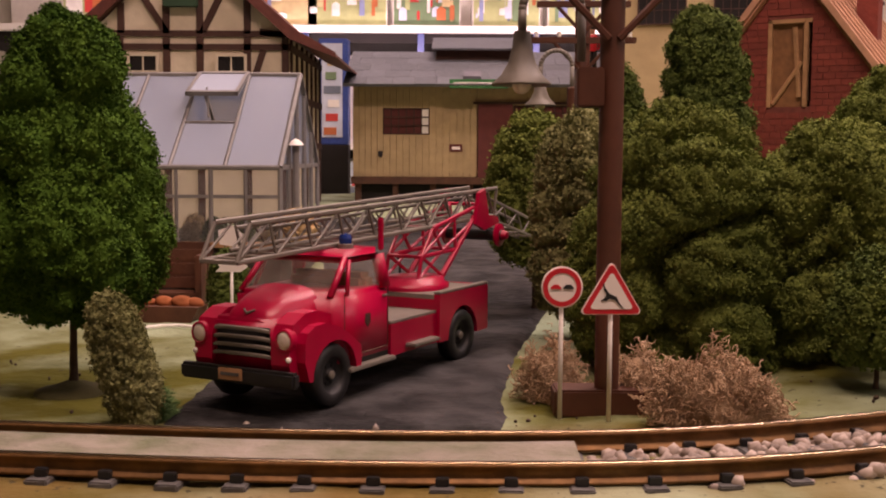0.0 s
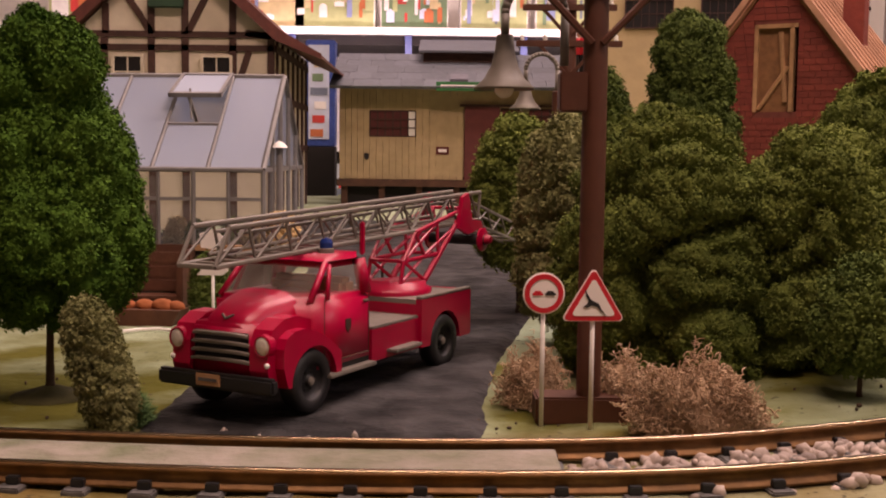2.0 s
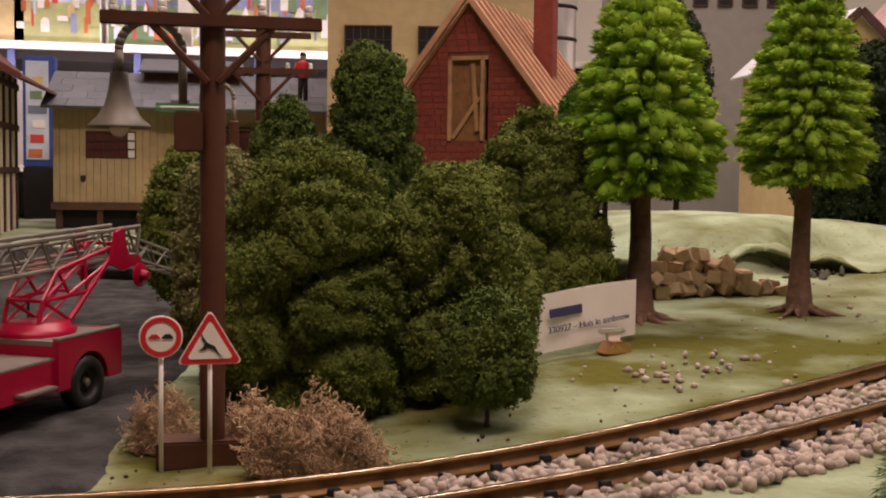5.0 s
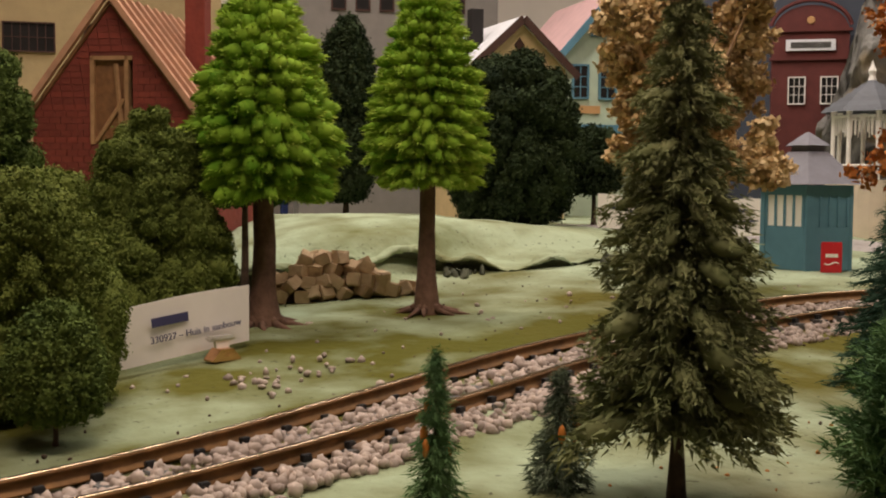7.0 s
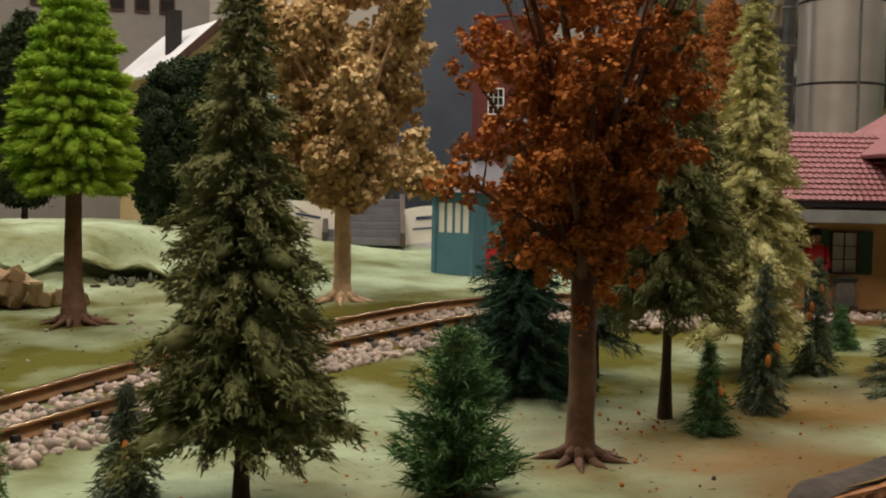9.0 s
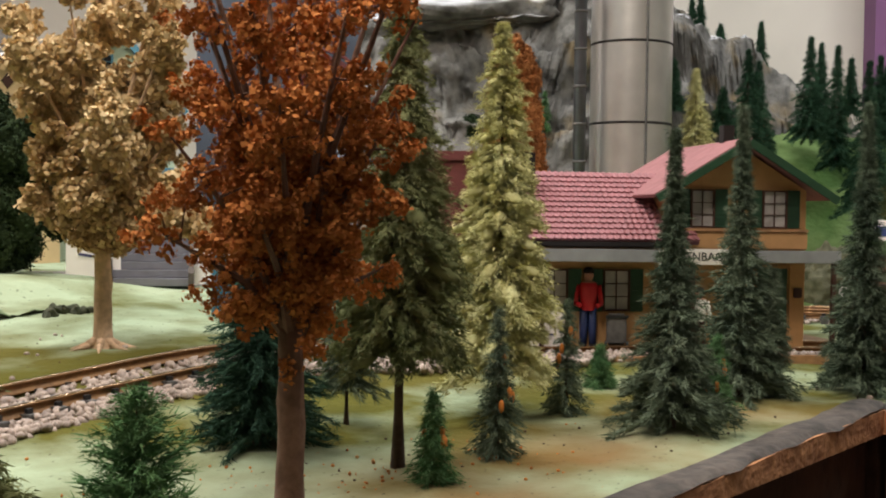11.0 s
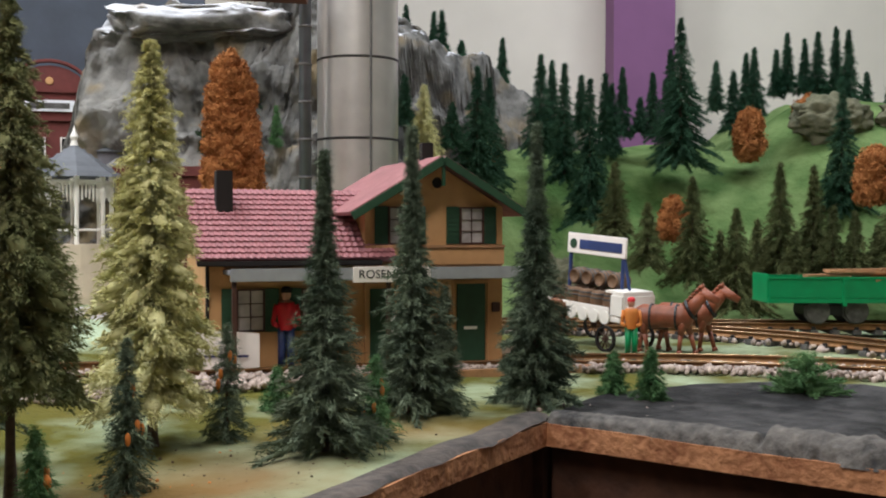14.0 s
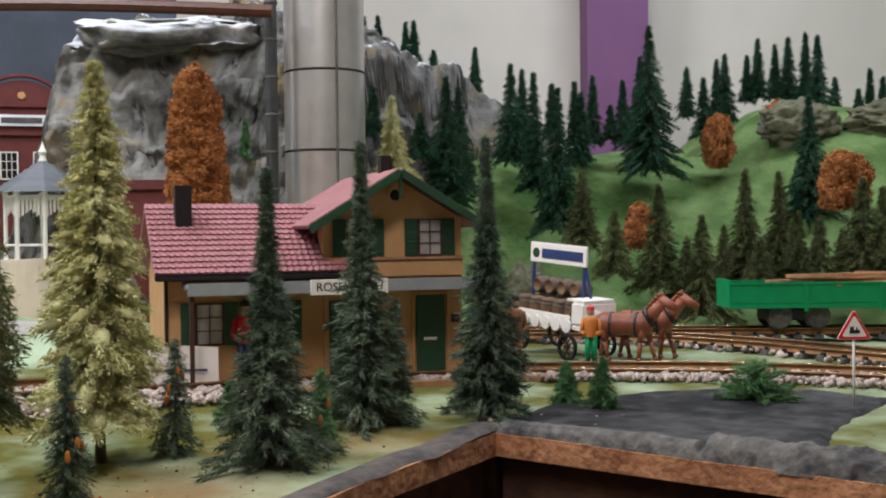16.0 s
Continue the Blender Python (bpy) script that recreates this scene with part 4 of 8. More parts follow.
def fire_engine():
    t = thing("fire_engine", -.0165, .694, G(-.04, .60) + .0022, 242, "glossy red toy fire engine with a grey turntable ladder", "truck")
    t.scale = (1, .85, .965)
    R = M["red"]
    part("chassis", box(B(), -.03, .165, -.014, .014, .012, .022, .001), M["black"], t)
    for s in (1, -1):
        part("bed_side", arch_panel(B(), -.033, .030, .0165, .0455, 0, .0165, .0192, s * .034, s * .0385), R, t)
        part("lower_side", box(B(), .030, .082, s * .0345 - .0015, s * .0345 + .0015, .0165, .0345), R, t)
        part("running_board", box(B(), .083, .128, s * .036 - .005, s * .036 + .005, .0155, .0178, .0006), M["greyplastic"], t)
        part("step", box(B(), .036, .066, s * .039 - .0045, s * .039 + .0045, .0195, .0215, .0005), M["greyplastic"], t)
        part("door_sill", box(B(), .083, .128, s * .0335 - .001, s * .0335 + .001, .0178, .023), M["black"], t)
        part("rear_rail", box(B(), -.0335, .0302, s * .0362 - .0026, s * .0362 + .0026, .0455, .0472, .0005), M["greyplastic"], t)
    part("rear_wall", box(B(), -.0345, -.031, -.0385, .0385, .0165, .0455, .0006), R, t)
    part("rear_deck", box(B(), -.031, .030, -.034, .034, .0425, .0452), M["greyplastic"], t, "grey ribbed deck plate")
    part("deck_step_wall", box(B(), .0275, .030, -.034, .034, .03, .0425), R, t)
    part("mid_deck", box(B(), .030, .082, -.036, .036, .0345, .0362, .0004), M["greyplastic"], t, "grey tread plate")
    # cab
    bm = B()
    prism(bm, [(.082, .018), (.136, .018), (.139, .030), (.139, .0575), (.082, .0575)], -.036, .036)
    bmesh.ops.bevel(bm, geom=list(bm.edges), offset=.003, segments=3, affect="EDGES")
    cab = part("cab_body", bm, R, t, "", True)
    bm = box(B(), .0835, .121, -.0315, .0315, .0715, .0785, .0038)
    part("cab_roof", bm, R, t, "", True)
    for s in (1, -1):
        bm = B()
        cyl(bm, (.1365, s * .0325, .056), (.119, s * .0295, .0745), .0019, seg=8)
        cyl(bm, (.086, s * .0335, .056), (.087, s * .0295, .0745), .0042, seg=8)
        cyl(bm, (.1235, s * .0345, .056), (.1165, s * .0305, .0735), .0013, seg=8)
        part("window_post", bm, R, t, "", True)
        part("side_window", prism(B(), [(.09, .0565), (.124, .0565), (.117, .0722), (.09, .0722)], s * .0325 - .0003, s * .0325 + .0003), GLASS, t, "clear plastic cab window").visible_shadow = False
        part("door_handle", box(B(), .0865, .0915, s * .0365 - .001, s * .0365 + .001, .0515, .0528, .0004), M["greyplastic"], cab)
        part("door_seam", arch_frame(.0855, .128, .0235, .0568, s * .0361), M["brownplastic"], cab)
        part("door_badge", prism(B(), [(.1035, .044), (.1085, .044), (.1085, .0395), (.106, .0365), (.1035, .0395)], s * .0362 - .0003, s * .0362 + .0003), M["timber"], cab, "small dark shield badge")
    part("seat", box(B(), .087, .1, -.028, .028, .045, .0645, .003), M["wood"], t, "tan moulded seat")
    bm = B()
    vs = [bm.verts.new(v) for v in ((.1362, -.030, .0575), (.1362, .030, .0575), (.1193, .0275, .0735), (.1193, -.0275, .0735))]
    bm.faces.new(vs)
    bmesh.ops.solidify(bm, geom=bm.faces[:], thickness=.0005)
    part("windscreen", bm, GLASS, t, "clear plastic windscreen").visible_shadow = False
    bm = B()
    cyl(bm, (.1375, .004, .0585), (.130, .016, .0665), .0003, seg=5)
    part("wiper", bm, M["greyplastic"], t)
    # bonnet, lofted
    bm = B()
    rings = []
    for x, hw, zt in ((.136, .027, .0615), (.146, .0245, .0598), (.156, .021, .0568), (.164, .0185, .0528), (.1682, .0165, .0475), (.1695, .015, .042)):
        rings.append([bm.verts.new((x, hw * math.copysign(abs(math.cos(a)) ** .55, math.cos(a)), .034 + (zt - .034) * abs(math.sin(a)) ** .6)) for a in np.linspace(0, math.pi, 17)])
    for a, b in zip(rings, rings[1:]):
        for i in range(16):
            bm.faces.new((a[i], a[i + 1], b[i + 1], b[i]))
    bm.faces.new(rings[-1][::-1])
    bmesh.ops.recalc_face_normals(bm, faces=bm.faces)
    hood = part("bonnet", bm, R, t, "", True)
    bm = B()
    cyl(bm, (.1655, -.004, .0515), (.1675, 0, .0498), .0006, seg=6)
    cyl(bm, (.1655, .004, .0515), (.1675, 0, .0498), .0006, seg=6)
    part("bonnet_badge", bm, M["greyplastic"], hood)
    for s in (1, -1):
        bm = B()
        pts = [(.1165, .0175)]
        for i in range(13):
            a = math.pi * (1 - i / 12)
            pts.append((.1405 + .0195 * math.cos(a), .0165 + .0185 * math.sin(a)))
        pts += [(.1695, .0175), (.1725, .026), (.1722, .038), (.1685, .046), (.159, .0505), (.148, .0508), (.136, .0475), (.125, .042), (.1165, .036)]
        prism(bm, pts, s * .021, s * .0395)
        es = [e for e in bm.edges if abs(abs(e.verts[0].co.y) - .0395) < 1e-4 and abs(abs(e.verts[1].co.y) - .0395) < 1e-4 and max(v.co.z for v in e.verts) > .024 and (max(v.co.z for v in e.verts) > .036 or max(v.co.x for v in e.verts) > .165)]
        bmesh.ops.bevel(bm, geom=es, offset=.006, segments=4, affect="EDGES")
        part("front_wing", bm, R, t)
        lm = Matrix.Translation((.1722, s * .030, .0385)) @ Matrix.Rotation(math.pi / 2, 4, "Y")
        hl = part("headlight", lathe(B(), [(.0058, -.004), (.0058, .0006), (.005, .001), (.0046, .0004)], 20, lm), R, t)
        part("lens", lathe(B(), [(.0047, .0004), (.003, .0014), (.00001, .0018)], 20, lm), LENS, hl, "clear round headlight lens")
        bm = B()
        bmesh.ops.create_uvsphere(bm, u_segments=10, v_segments=8, radius=.0015, matrix=Matrix.Translation((.1725, s * .033, .0292)))
        part("indicator", bm, M["white"], t)
    part("nose_panel", box(B(), .158, .1702, -.0225, .0225, .0215, .0475, .002), R, t, "", True)
    part("grille_recess", box(B(), .168, .1708, -.0195, .0195, .0275, .0445, .0008), M["dark"], t)
    for k in range(4):
        bm = B()
        hw = .0192 + .0004 * k
        z = .0432 - k * .0043
        for i in range(10):
            y0, y1 = -hw + 2 * hw * i / 10, -hw + 2 * hw * (i + 1) / 10
            x0, x1 = (.1738 - .0026 * (abs(v) / hw) ** 3 for v in (y0, y1))
            d0, d1 = (.0012 * (abs(v) / hw) ** 4 for v in (y0, y1))
            cyl(bm, (x0, y0, z - d0), (x1, y1, z - d1), .0011, seg=6)
        part("grille_bar", bm, M["greyplastic"], t)
    part("bumper", box(B(), .1715, .1772, -.0405, .0405, .0155, .0235, .0014), M["black"], t)
    pl = part("number_plate", box(B(), .1773, .1781, -.0115, .0055, .0172, .0232, .0003), M["wood"], t, "tan plate with a dark bar")
    part("plate_bar", box(B(), .1782, .1784, -.0095, .0035, .0195, .0212), M["tie"], pl)
    for x in (0, .1405):
        for y in (-.0325, .0325):
            wheel(t, x, y, .0165, .0115)
    bm = B()
    cyl(bm, (0, -.03, .0165), (0, .03, .0165), .002, seg=8)
    cyl(bm, (.1405, -.03, .0165), (.1405, .03, .0165), .002, seg=8)
    part("axle", bm, M["black"], t)
    m = Matrix.Translation((.1045, .019, .0782))
    lt = part("beacon", lathe(B(), [(.0048, 0), (.0048, .0026), (.0036, .003)], 18, m), M["greyplastic"], t)
    part("beacon_dome", lathe(B(), [(.0038, .003), (.0039, .0058), (.003, .0078), (.00001, .0086)], 18, m), BLUE, lt, "blue beacon dome")
    part("exhaust_lamp", box(B(), .079, .082, -.014, -.009, .05, .056, .0006), M["greyplastic"], t)
    # turntable, truss and ladder
    tm = Matrix.Translation((.004, 0, .0452))
    part("turntable", lathe(B(), [(.025, 0), (.025, .003), (.022, .0038), (.021, .0072), (.0005, .0076)], 30, tm), R, t, "", True)
    bm = B()
    for s in (1, -1):
        y = s * .0135
        a, b, c, d = (.018, y, .052), (-.012, y, .052), (-.066, y, .0955), (.014, y, .066)
        for p, q, r in ((b, c, .0022), (a, d, .0014), (d, (-.03, y, .0675), .0014), (a, (-.012, y, .068), .0012), (b, d, .0012), ((-.012, y, .068), (-.048, y, .082), .0013), (d, (-.028, y, .088), .0012), ((-.03, y, .0675), (-.028, y, .088), .0012), ((-.012, y, .068), (.0, y, .083), .0012),
                        ((.014, y, .066), (.0, y, .083), .0012), ((.0, y, .083), (-.06, y, .0945), .0014)):
            cyl(bm, p, q, r, seg=6)
    for x, z in ((.014, .066), (-.012, .052), (-.066, .0955), (-.03, .0675), (.018, .052), (0, .083)):
        cyl(bm, (x, -.0135, z), (x, .0135, z), .0012, seg=6)
    part("elevating_frame", bm, R, t)
    part("ladder_guide", box(B(), .060, .064, .013, .0155, .074, .093, .0008), R, t)
    for s in (1, -1):
        bm = prism(B(), [(-.052, .083), (-.058, .1035), (-.066, .106), (-.072, .088), (-.085, .0865), (-.088, .082), (-.066, .078)], s * .0145, s * .0175)
        part("pivot_plate", bm, R, t)
    bm = B()
    cyl(bm, (-.078, -.026, .074), (-.078, .026, .074), .004, seg=14)
    part("winch_drum", bm, M["black"], t)
    for s in (1, -1):
        sp = Matrix.Translation((-.078, s * .022, .074)) @ Matrix.Rotation(s * -math.pi / 2, 4, "X")
        part("winch_flange", lathe(B(), [(.00001, 0), (.008, 0), (.0082, .0015), (.004, .003), (.0025, .008), (.00001, .0085)], 18, sp), R, t)
    lad = new("ladder")
    lad.parent = t
    for s in (1, -1):
        bm = B()
        y = s * .0125
        tri_lattice(bm, (-.088, y, .087), (.1885, y, .0775), (-.092, y, .1058), (.178, y, .0958), 9, .0011)
        cyl(bm, (.1885, y, .0775), (.178, y, .0958), .0012, seg=6)
        cyl(bm, (-.088, y, .087), (-.092, y, .1058), .0012, seg=6)
        part("ladder_side", bm, M["greyplastic"], lad, "grey plastic lattice side")
        bm = B()
        y = s * .0095
        tri_lattice(bm, (-.065, y, .0895), (-.245, y, .047), (-.075, y, .1015), (-.235, y, .060), 7, .0009)
        part("rear_ladder_side", bm, M["greyplastic"], lad)
        bm = B()
        tri_lattice(bm, (-.06, s * .0095, .0905), (.170, s * .0095, .0815), (-.06, s * .0095, .101), (.165, s * .0095, .0925), 8, .0008)
        part("inner_ladder_side", bm, M["greyplastic"], lad)
    for k in range(24):
        f = k / 23
        bm = B()
        cyl(bm, (-.088 + .2765 * f, -.0125, .087 - .0095 * f), (-.088 + .2765 * f, .0125, .087 - .0095 * f), .0009, seg=6)
        part("rung", bm, M["greyplastic"], lad)
    for k in range(11):
        f = k / 10
        bm = B()
        cyl(bm, (-.075 - .17 * f, -.0095, .087 - .04 * f), (-.075 - .17 * f, .0095, .087 - .04 * f), .0008, seg=6)
        part("rung", bm, M["greyplastic"], lad)
    part("ladder_tip_plate", box(B(), .1845, .190, -.0125, .0125, .0765, .0785, .0004), M["greyplastic"], lad)
    bm = B()
    cyl(bm, (-.024, -.030, .047), (-.024, -.030, .060), .001, seg=6)
    cyl(bm, (-.027, -.034, .060), (-.021, -.026, .062), .0012, seg=6)
    part("hook", bm, M["black"], t)
    return t


def arch_frame(x0, x1, z0, z1, y):
    bm = B()
    for a, b in (((x0, z0), (x1, z0)), ((x1, z0), (x1, z1)), ((x0, z0), (x0, z1))):
        cyl(bm, (a[0], y, a[1]), (b[0], y, b[1]), .00035, seg=4)
    return bm


GLASS = glass("clear_plastic", (.5, .42, .36), .08, .16)
LENS = glass("headlight_lens", (.8, .72, .62), .1, .75)
BLUE = mat("blue_lamp_plastic", (.01, .03, .16), .15, 0, 80, .2, 0)
fire_engine()


# ---- road signs ----
def round_tri(w, h, r, n=5):
    pts = [(-w / 2 + r, r), (w / 2 - r, r), (0, h - r * 1.6)]
    out = []
    for (x, z), a0 in zip(pts, (150, 270, 30)):
        for k in range(n + 1):
            a = math.radians(a0 + 120 * k / n)
            out.append((x + r * math.cos(a), z + r * math.sin(a)))
    return out


def sign_post(t, h, r=.0011):
    bm = B()
    cyl(bm, (0, 0, -.002), (0, 0, h), r, seg=10)
    return part("post", bm, M["white"], t, "white plastic post", True)


def scaled(pts, s, cx, cz, dz=0):
    return [(cx + (x - cx) * s, cz + (z - cz) * s + dz) for x, z in pts]


def warning_sign(x, y, rz, h, w, what, label, z=None, lean=0.0):
    t = thing("warning_sign", x, y, G(x, y) if z is None else z, rz, label, "road sign", "road signs")
    hh = w * .9
    z0 = h - hh
    sign_post(t, h - hh * .3)
    tri = [(a, b + z0) for a, b in round_tri(w, hh, w * .06)]
    pl = part("plate", prism(B(), tri, -.0022, -.001), M["signred"], t, "red bordered triangular plate")
    rim = scaled(tri, 1.06, 0, z0 + hh * .36)
    part("rim", prism(B(), rim, -.0010, -.0004), M["card"], pl)
    part("white_field", prism(B(), scaled(tri, .74, 0, z0 + hh * .36), -.0025, -.0021), M["card"], pl)
    bm = B()
    c, k = z0 + hh * .30, w / 24
    if what == "deer":
        prism(bm, [(-3.6, 4.2), (-2.6, 4.6), (-1.2, 2.4), (2.0, .9), (3.2, -1.6), (5.4, -4.2), (3.0, -2.4), (1.4, -.6), (-1.0, .1), (-2.6, -.9), (-4.6, -.6), (-3.0, .4), (-2.3, 2.0)], -.0029, -.0024)
        prism(bm, [(-3.3, 4.4), (-3.9, 6.4), (-3.4, 6.4), (-2.7, 4.6)], -.0029, -.0024)
    elif what == "bend":
        prism(bm, [(-3.4, -3), (-1.6, -3), (-1.6, -.4), (1.2, 1.2), (1.2, 3.2), (2.2, 3.2), (.4, 6), (-1.4, 3.2), (-.4, 3.2), (-.4, 2.2), (-3.4, .6)], -.0029, -.0024)
        prism(bm, [(1.2, -3), (2.8, -3), (2.8, .4), (1.2, -.4)], -.0029, -.0024)
    elif what == "train":
        prism(bm, [(-4, -2), (4, -2), (4, .6), (2.2, .6), (2.2, 2.6), (1.2, 2.6), (1.2, .6), (-.6, .6), (-.6, 3.2), (-3.6, 3.2), (-3.6, .6), (-4, .6)], -.0029, -.0024)
    else:
        prism(bm, [(-.8, -3), (.8, -3), (2.2, 1), (.9, 3.2), (-.9, 3.2), (-2.2, 1)], -.0029, -.0024)
    for v in bm.verts:
        v.co.x *= k
        v.co.z = c + v.co.z * k
    part("pictogram", bm, M["black"], pl)
    return t


def overtaking_sign(x, y, rz, h, w):
    t = thing("no_overtaking_sign", x, y, G(x, y), rz, "round red bordered no overtaking sign on a white post", "road sign", "road signs")
    sign_post(t, h - w * .5)
    m = Matrix.Translation((0, -.001, h - w / 2)) @ Matrix.Rotation(math.pi / 2, 4, "X")
    rim = part("plate", lathe(B(), [(.00001, 0), (w * .5, 0), (w * .5, .0008), (w * .46, .0010)], 40, m), M["card"], t)
    part("red_ring", lathe(B(), [(w * .47, .0008), (w * .46, .0014), (w * .345, .0014)], 40, m), M["signred"], rim)
    part("white_field", lathe(B(), [(w * .35, .0011), (.00001, .0012)], 40, m), M["card"], rim)
    for cx, mt in ((-w * .15, "signred"), (w * .15, "black")):
        k = w / 34
        pts = [(-4.2, -1.4), (4.2, -1.4), (4.2, .4), (3, .8), (2.2, 2.2), (-2.2, 2.2), (-3, .8), (-4.2, .4)]
        part("car_pictogram", prism(B(), [(cx + a * k, h - w / 2 + b * k) for a, b in pts], -.0026, -.0021), M[mt], rim)
    return t


overtaking_sign(.0565, .536, 3, .0735, .0198)
warning_sign(.0785, .526, 3, .0755, .0262, "deer", "red bordered triangular deer crossing sign on a white post")
warning_sign(.086, .796, 0, .083, .0190, "bend", "red bordered triangular bend warning sign")
warning_sign(.059, 1.147, 0, .092, .0215, "works", "red bordered triangular road works sign")
warning_sign(1.358, .045, -56, .083, .0270, "train", "red bordered triangular level crossing sign")

arrow = thing("direction_sign", -.150, .800, G(-.15, .8), 0, "plain white arrow direction sign on a post", "road sign")
sign_post(arrow, .050)
part("arrow_board", prism(B(), [(-.011, .0425), (.007, .0425), (.0115, .046), (.007, .0495), (-.011, .0495), (-.008, .046)], -.0016, -.0006), M["card"], arrow)
part("arrow_board", prism(B(), [(-.008, .062), (.006, .060), (.010, .067), (.002, .0755), (-.009, .072)], -.0016, -.0006), M["card"], arrow)


# ---- telegraph masts and lamps ----
def insulator(bm, x, z, y=0):
    lathe(bm, [(.0014, 0), (.0022, .0005), (.0022, .002), (.0014, .0026), (.0019, .0032), (.0019, .005), (.0008, .0058), (.00001, .006)], 10, Matrix.Translation((x, y, z)))


def telegraph_mast(x, y, rz, h, r, arms, label, foot=False):
    t = thing("telegraph_mast", x, y, G(x, y), rz, label, "mast")
    bm = B()
    lathe(bm, [(r, -.002), (r, h * .97), (r * .8, h), (.00001, h + r * .4)], 20)
    part("pole", bm, M["brownplastic"], t, "", True)
    if foot:
        part("foot_block", box(B(), -.026, .026, -.008, .012, -.001, .0125, .001), M["brownplastic"], t)
    for az, half in arms:
        a = part("cross_arm", box(B(), -half, half, -.0024 - r, .0024 - r, az, az + .006, .0005), M["brownplastic"], t)
        for s in (-1, 1):
            bm = B()
            cyl(bm, (s * half * .55, -r, az + .001), (s * r * .4, -r, az - half * .5), .0018, seg=6)
            part("brace", bm, M["brownplastic"], a)
            for f in (.45, .88):
                bm = B()
                insulator(bm, s * half * f, az + .006, -r)
                part("insulator", bm, M["white"], a, "white insulator")
    return t


mast = telegraph_mast(.080, .545, 0, .262, .0059, [(.205, .05), (.235, .05)], "tall dark brown telegraph mast on a block foot", True)
part("switch_box", box(B(), -.0175, -.0045, -.009, .003, .148, .1665, .0008), M["brownplastic"], mast)
telegraph_mast(.137, 1.136, -3, .272, .0075, [(.218, .052), (.253, .046)], "dark brown telegraph mast with white insulators")


def bell_lamp(x, y, z, s, rz, label):
    """A bell shade on a swan-neck arm."""
    t = thing("swan_neck_lamp", x, y, z, rz, label, "lamp")
    prof = [(.0036, .026), (.0040, .0255), (.0048, .018), (.0066, .011), (.0100, .005), (.0142, .0012), (.0145, 0), (.0138, .0004), (.0095, .0048), (.006, .0105), (.003, .016)]
    part("shade", lathe(B(), [(a * s, b * s) for a, b in prof], 32), M["greyplastic"], t, "grey bell shaped shade", True)
    bm = B()
    bmesh.ops.create_uvsphere(bm, u_segments=14, v_segments=10, radius=.0048 * s, matrix=Matrix.Translation((0, 0, .0006 * s)))
    part("bulb", bm, LENS, t)
    bm = B()
    R = .0145 * s
    pts = [(0, .025 * s), (0, .036 * s)] + [(R - R * math.cos(a), .036 * s + R * math.sin(a)) for a in np.linspace(.15, math.pi, 14)] + [(2 * R, .012 * s)]
    for a, b in zip(pts, pts[1:]):
        cyl(bm, (a[0], 0, a[1]), (b[0], 0, b[1]), .0021 * s, seg=10)
    part("swan_neck", bm, M["greyplastic"], t, "", True)
    return t


bell_lamp(.0375, .552, .1405, 1.0, 6, "grey plastic swan-neck lamp hung on the brown mast")
bell_lamp(.0765, .906, .145, .86, 0, "grey plastic swan-neck lamp by the road")
pole = thing("lamp_pole", .1015, .906, G(.10, .906), 0, "thin brown pole that holds a lamp", "pole")
part("shaft", lathe(B(), [(.004, 0), (.004, .172), (.00001, .174)], 14), M["brownplastic"], pole)


# ---- card in its clip ----
def text_mesh(name, body, size, material, parent, m, extrude=.0002):
    cu = bpy.data.curves.new(name, "FONT")
    cu.body, cu.size, cu.extrude, cu.align_x = body, size, extrude, "CENTER"
    tmp = bpy.data.objects.new(name, cu)
    scene.collection.objects.link(tmp)
    bpy.context.view_layer.update()
    me = bpy.data.meshes.new_from_object(tmp)
    bpy.data.objects.remove(tmp)
    me.transform(m)
    return link(name, me, material, parent)


def label_card(x, y, rz, w, h, z0, tilt, label, lines, bend=.004):
    t = thing("label_card", x, y, z0, rz, label, "card")
    n = 16

    def cy(u):
        return -bend * math.cos(math.pi * (u - .5) * .9)
    verts, faces = [], []
    for i in range(n + 1):
        u = i / n
        for zz in (0, h):
            for dy in (0, .0004):
                verts.append(((u - .5) * w, cy(u) + dy, zz + math.tan(math.radians(tilt)) * (u - .5) * w + .0025 * math.sin(math.pi * u) * (1 if zz else .6)))
    for i in range(n):
        a, b = i * 4, i * 4 + 4
        faces += [(a, b, b + 2, a + 2), (a + 1, a + 3, b + 3, b + 1), (a, a + 1, b + 1, b), (a + 2, b + 2, b + 3, a + 3)]
    ob = raw("paper", verts, faces, M["card"], t)
    for body, u, zz, size in lines:
        m = Matrix.Translation(((u - .5) * w, -bend - .0012, zz + math.tan(math.radians(tilt)) * (u - .5) * w + .002)) @ Matrix.Rotation(-math.radians(tilt), 4, "Y") @ Matrix.Rotation(math.pi / 2, 4, "X")
        if body[0] == "#":
            L = float(body[1:])
            bm = box(B(), -L / 2, L / 2, 0, size, 0, .0003, 0, m)
            part("printed_bar", bm, M["print"], ob)
        else:
            text_mesh("printed_line", body, size, M["print"], ob, m)
    return t


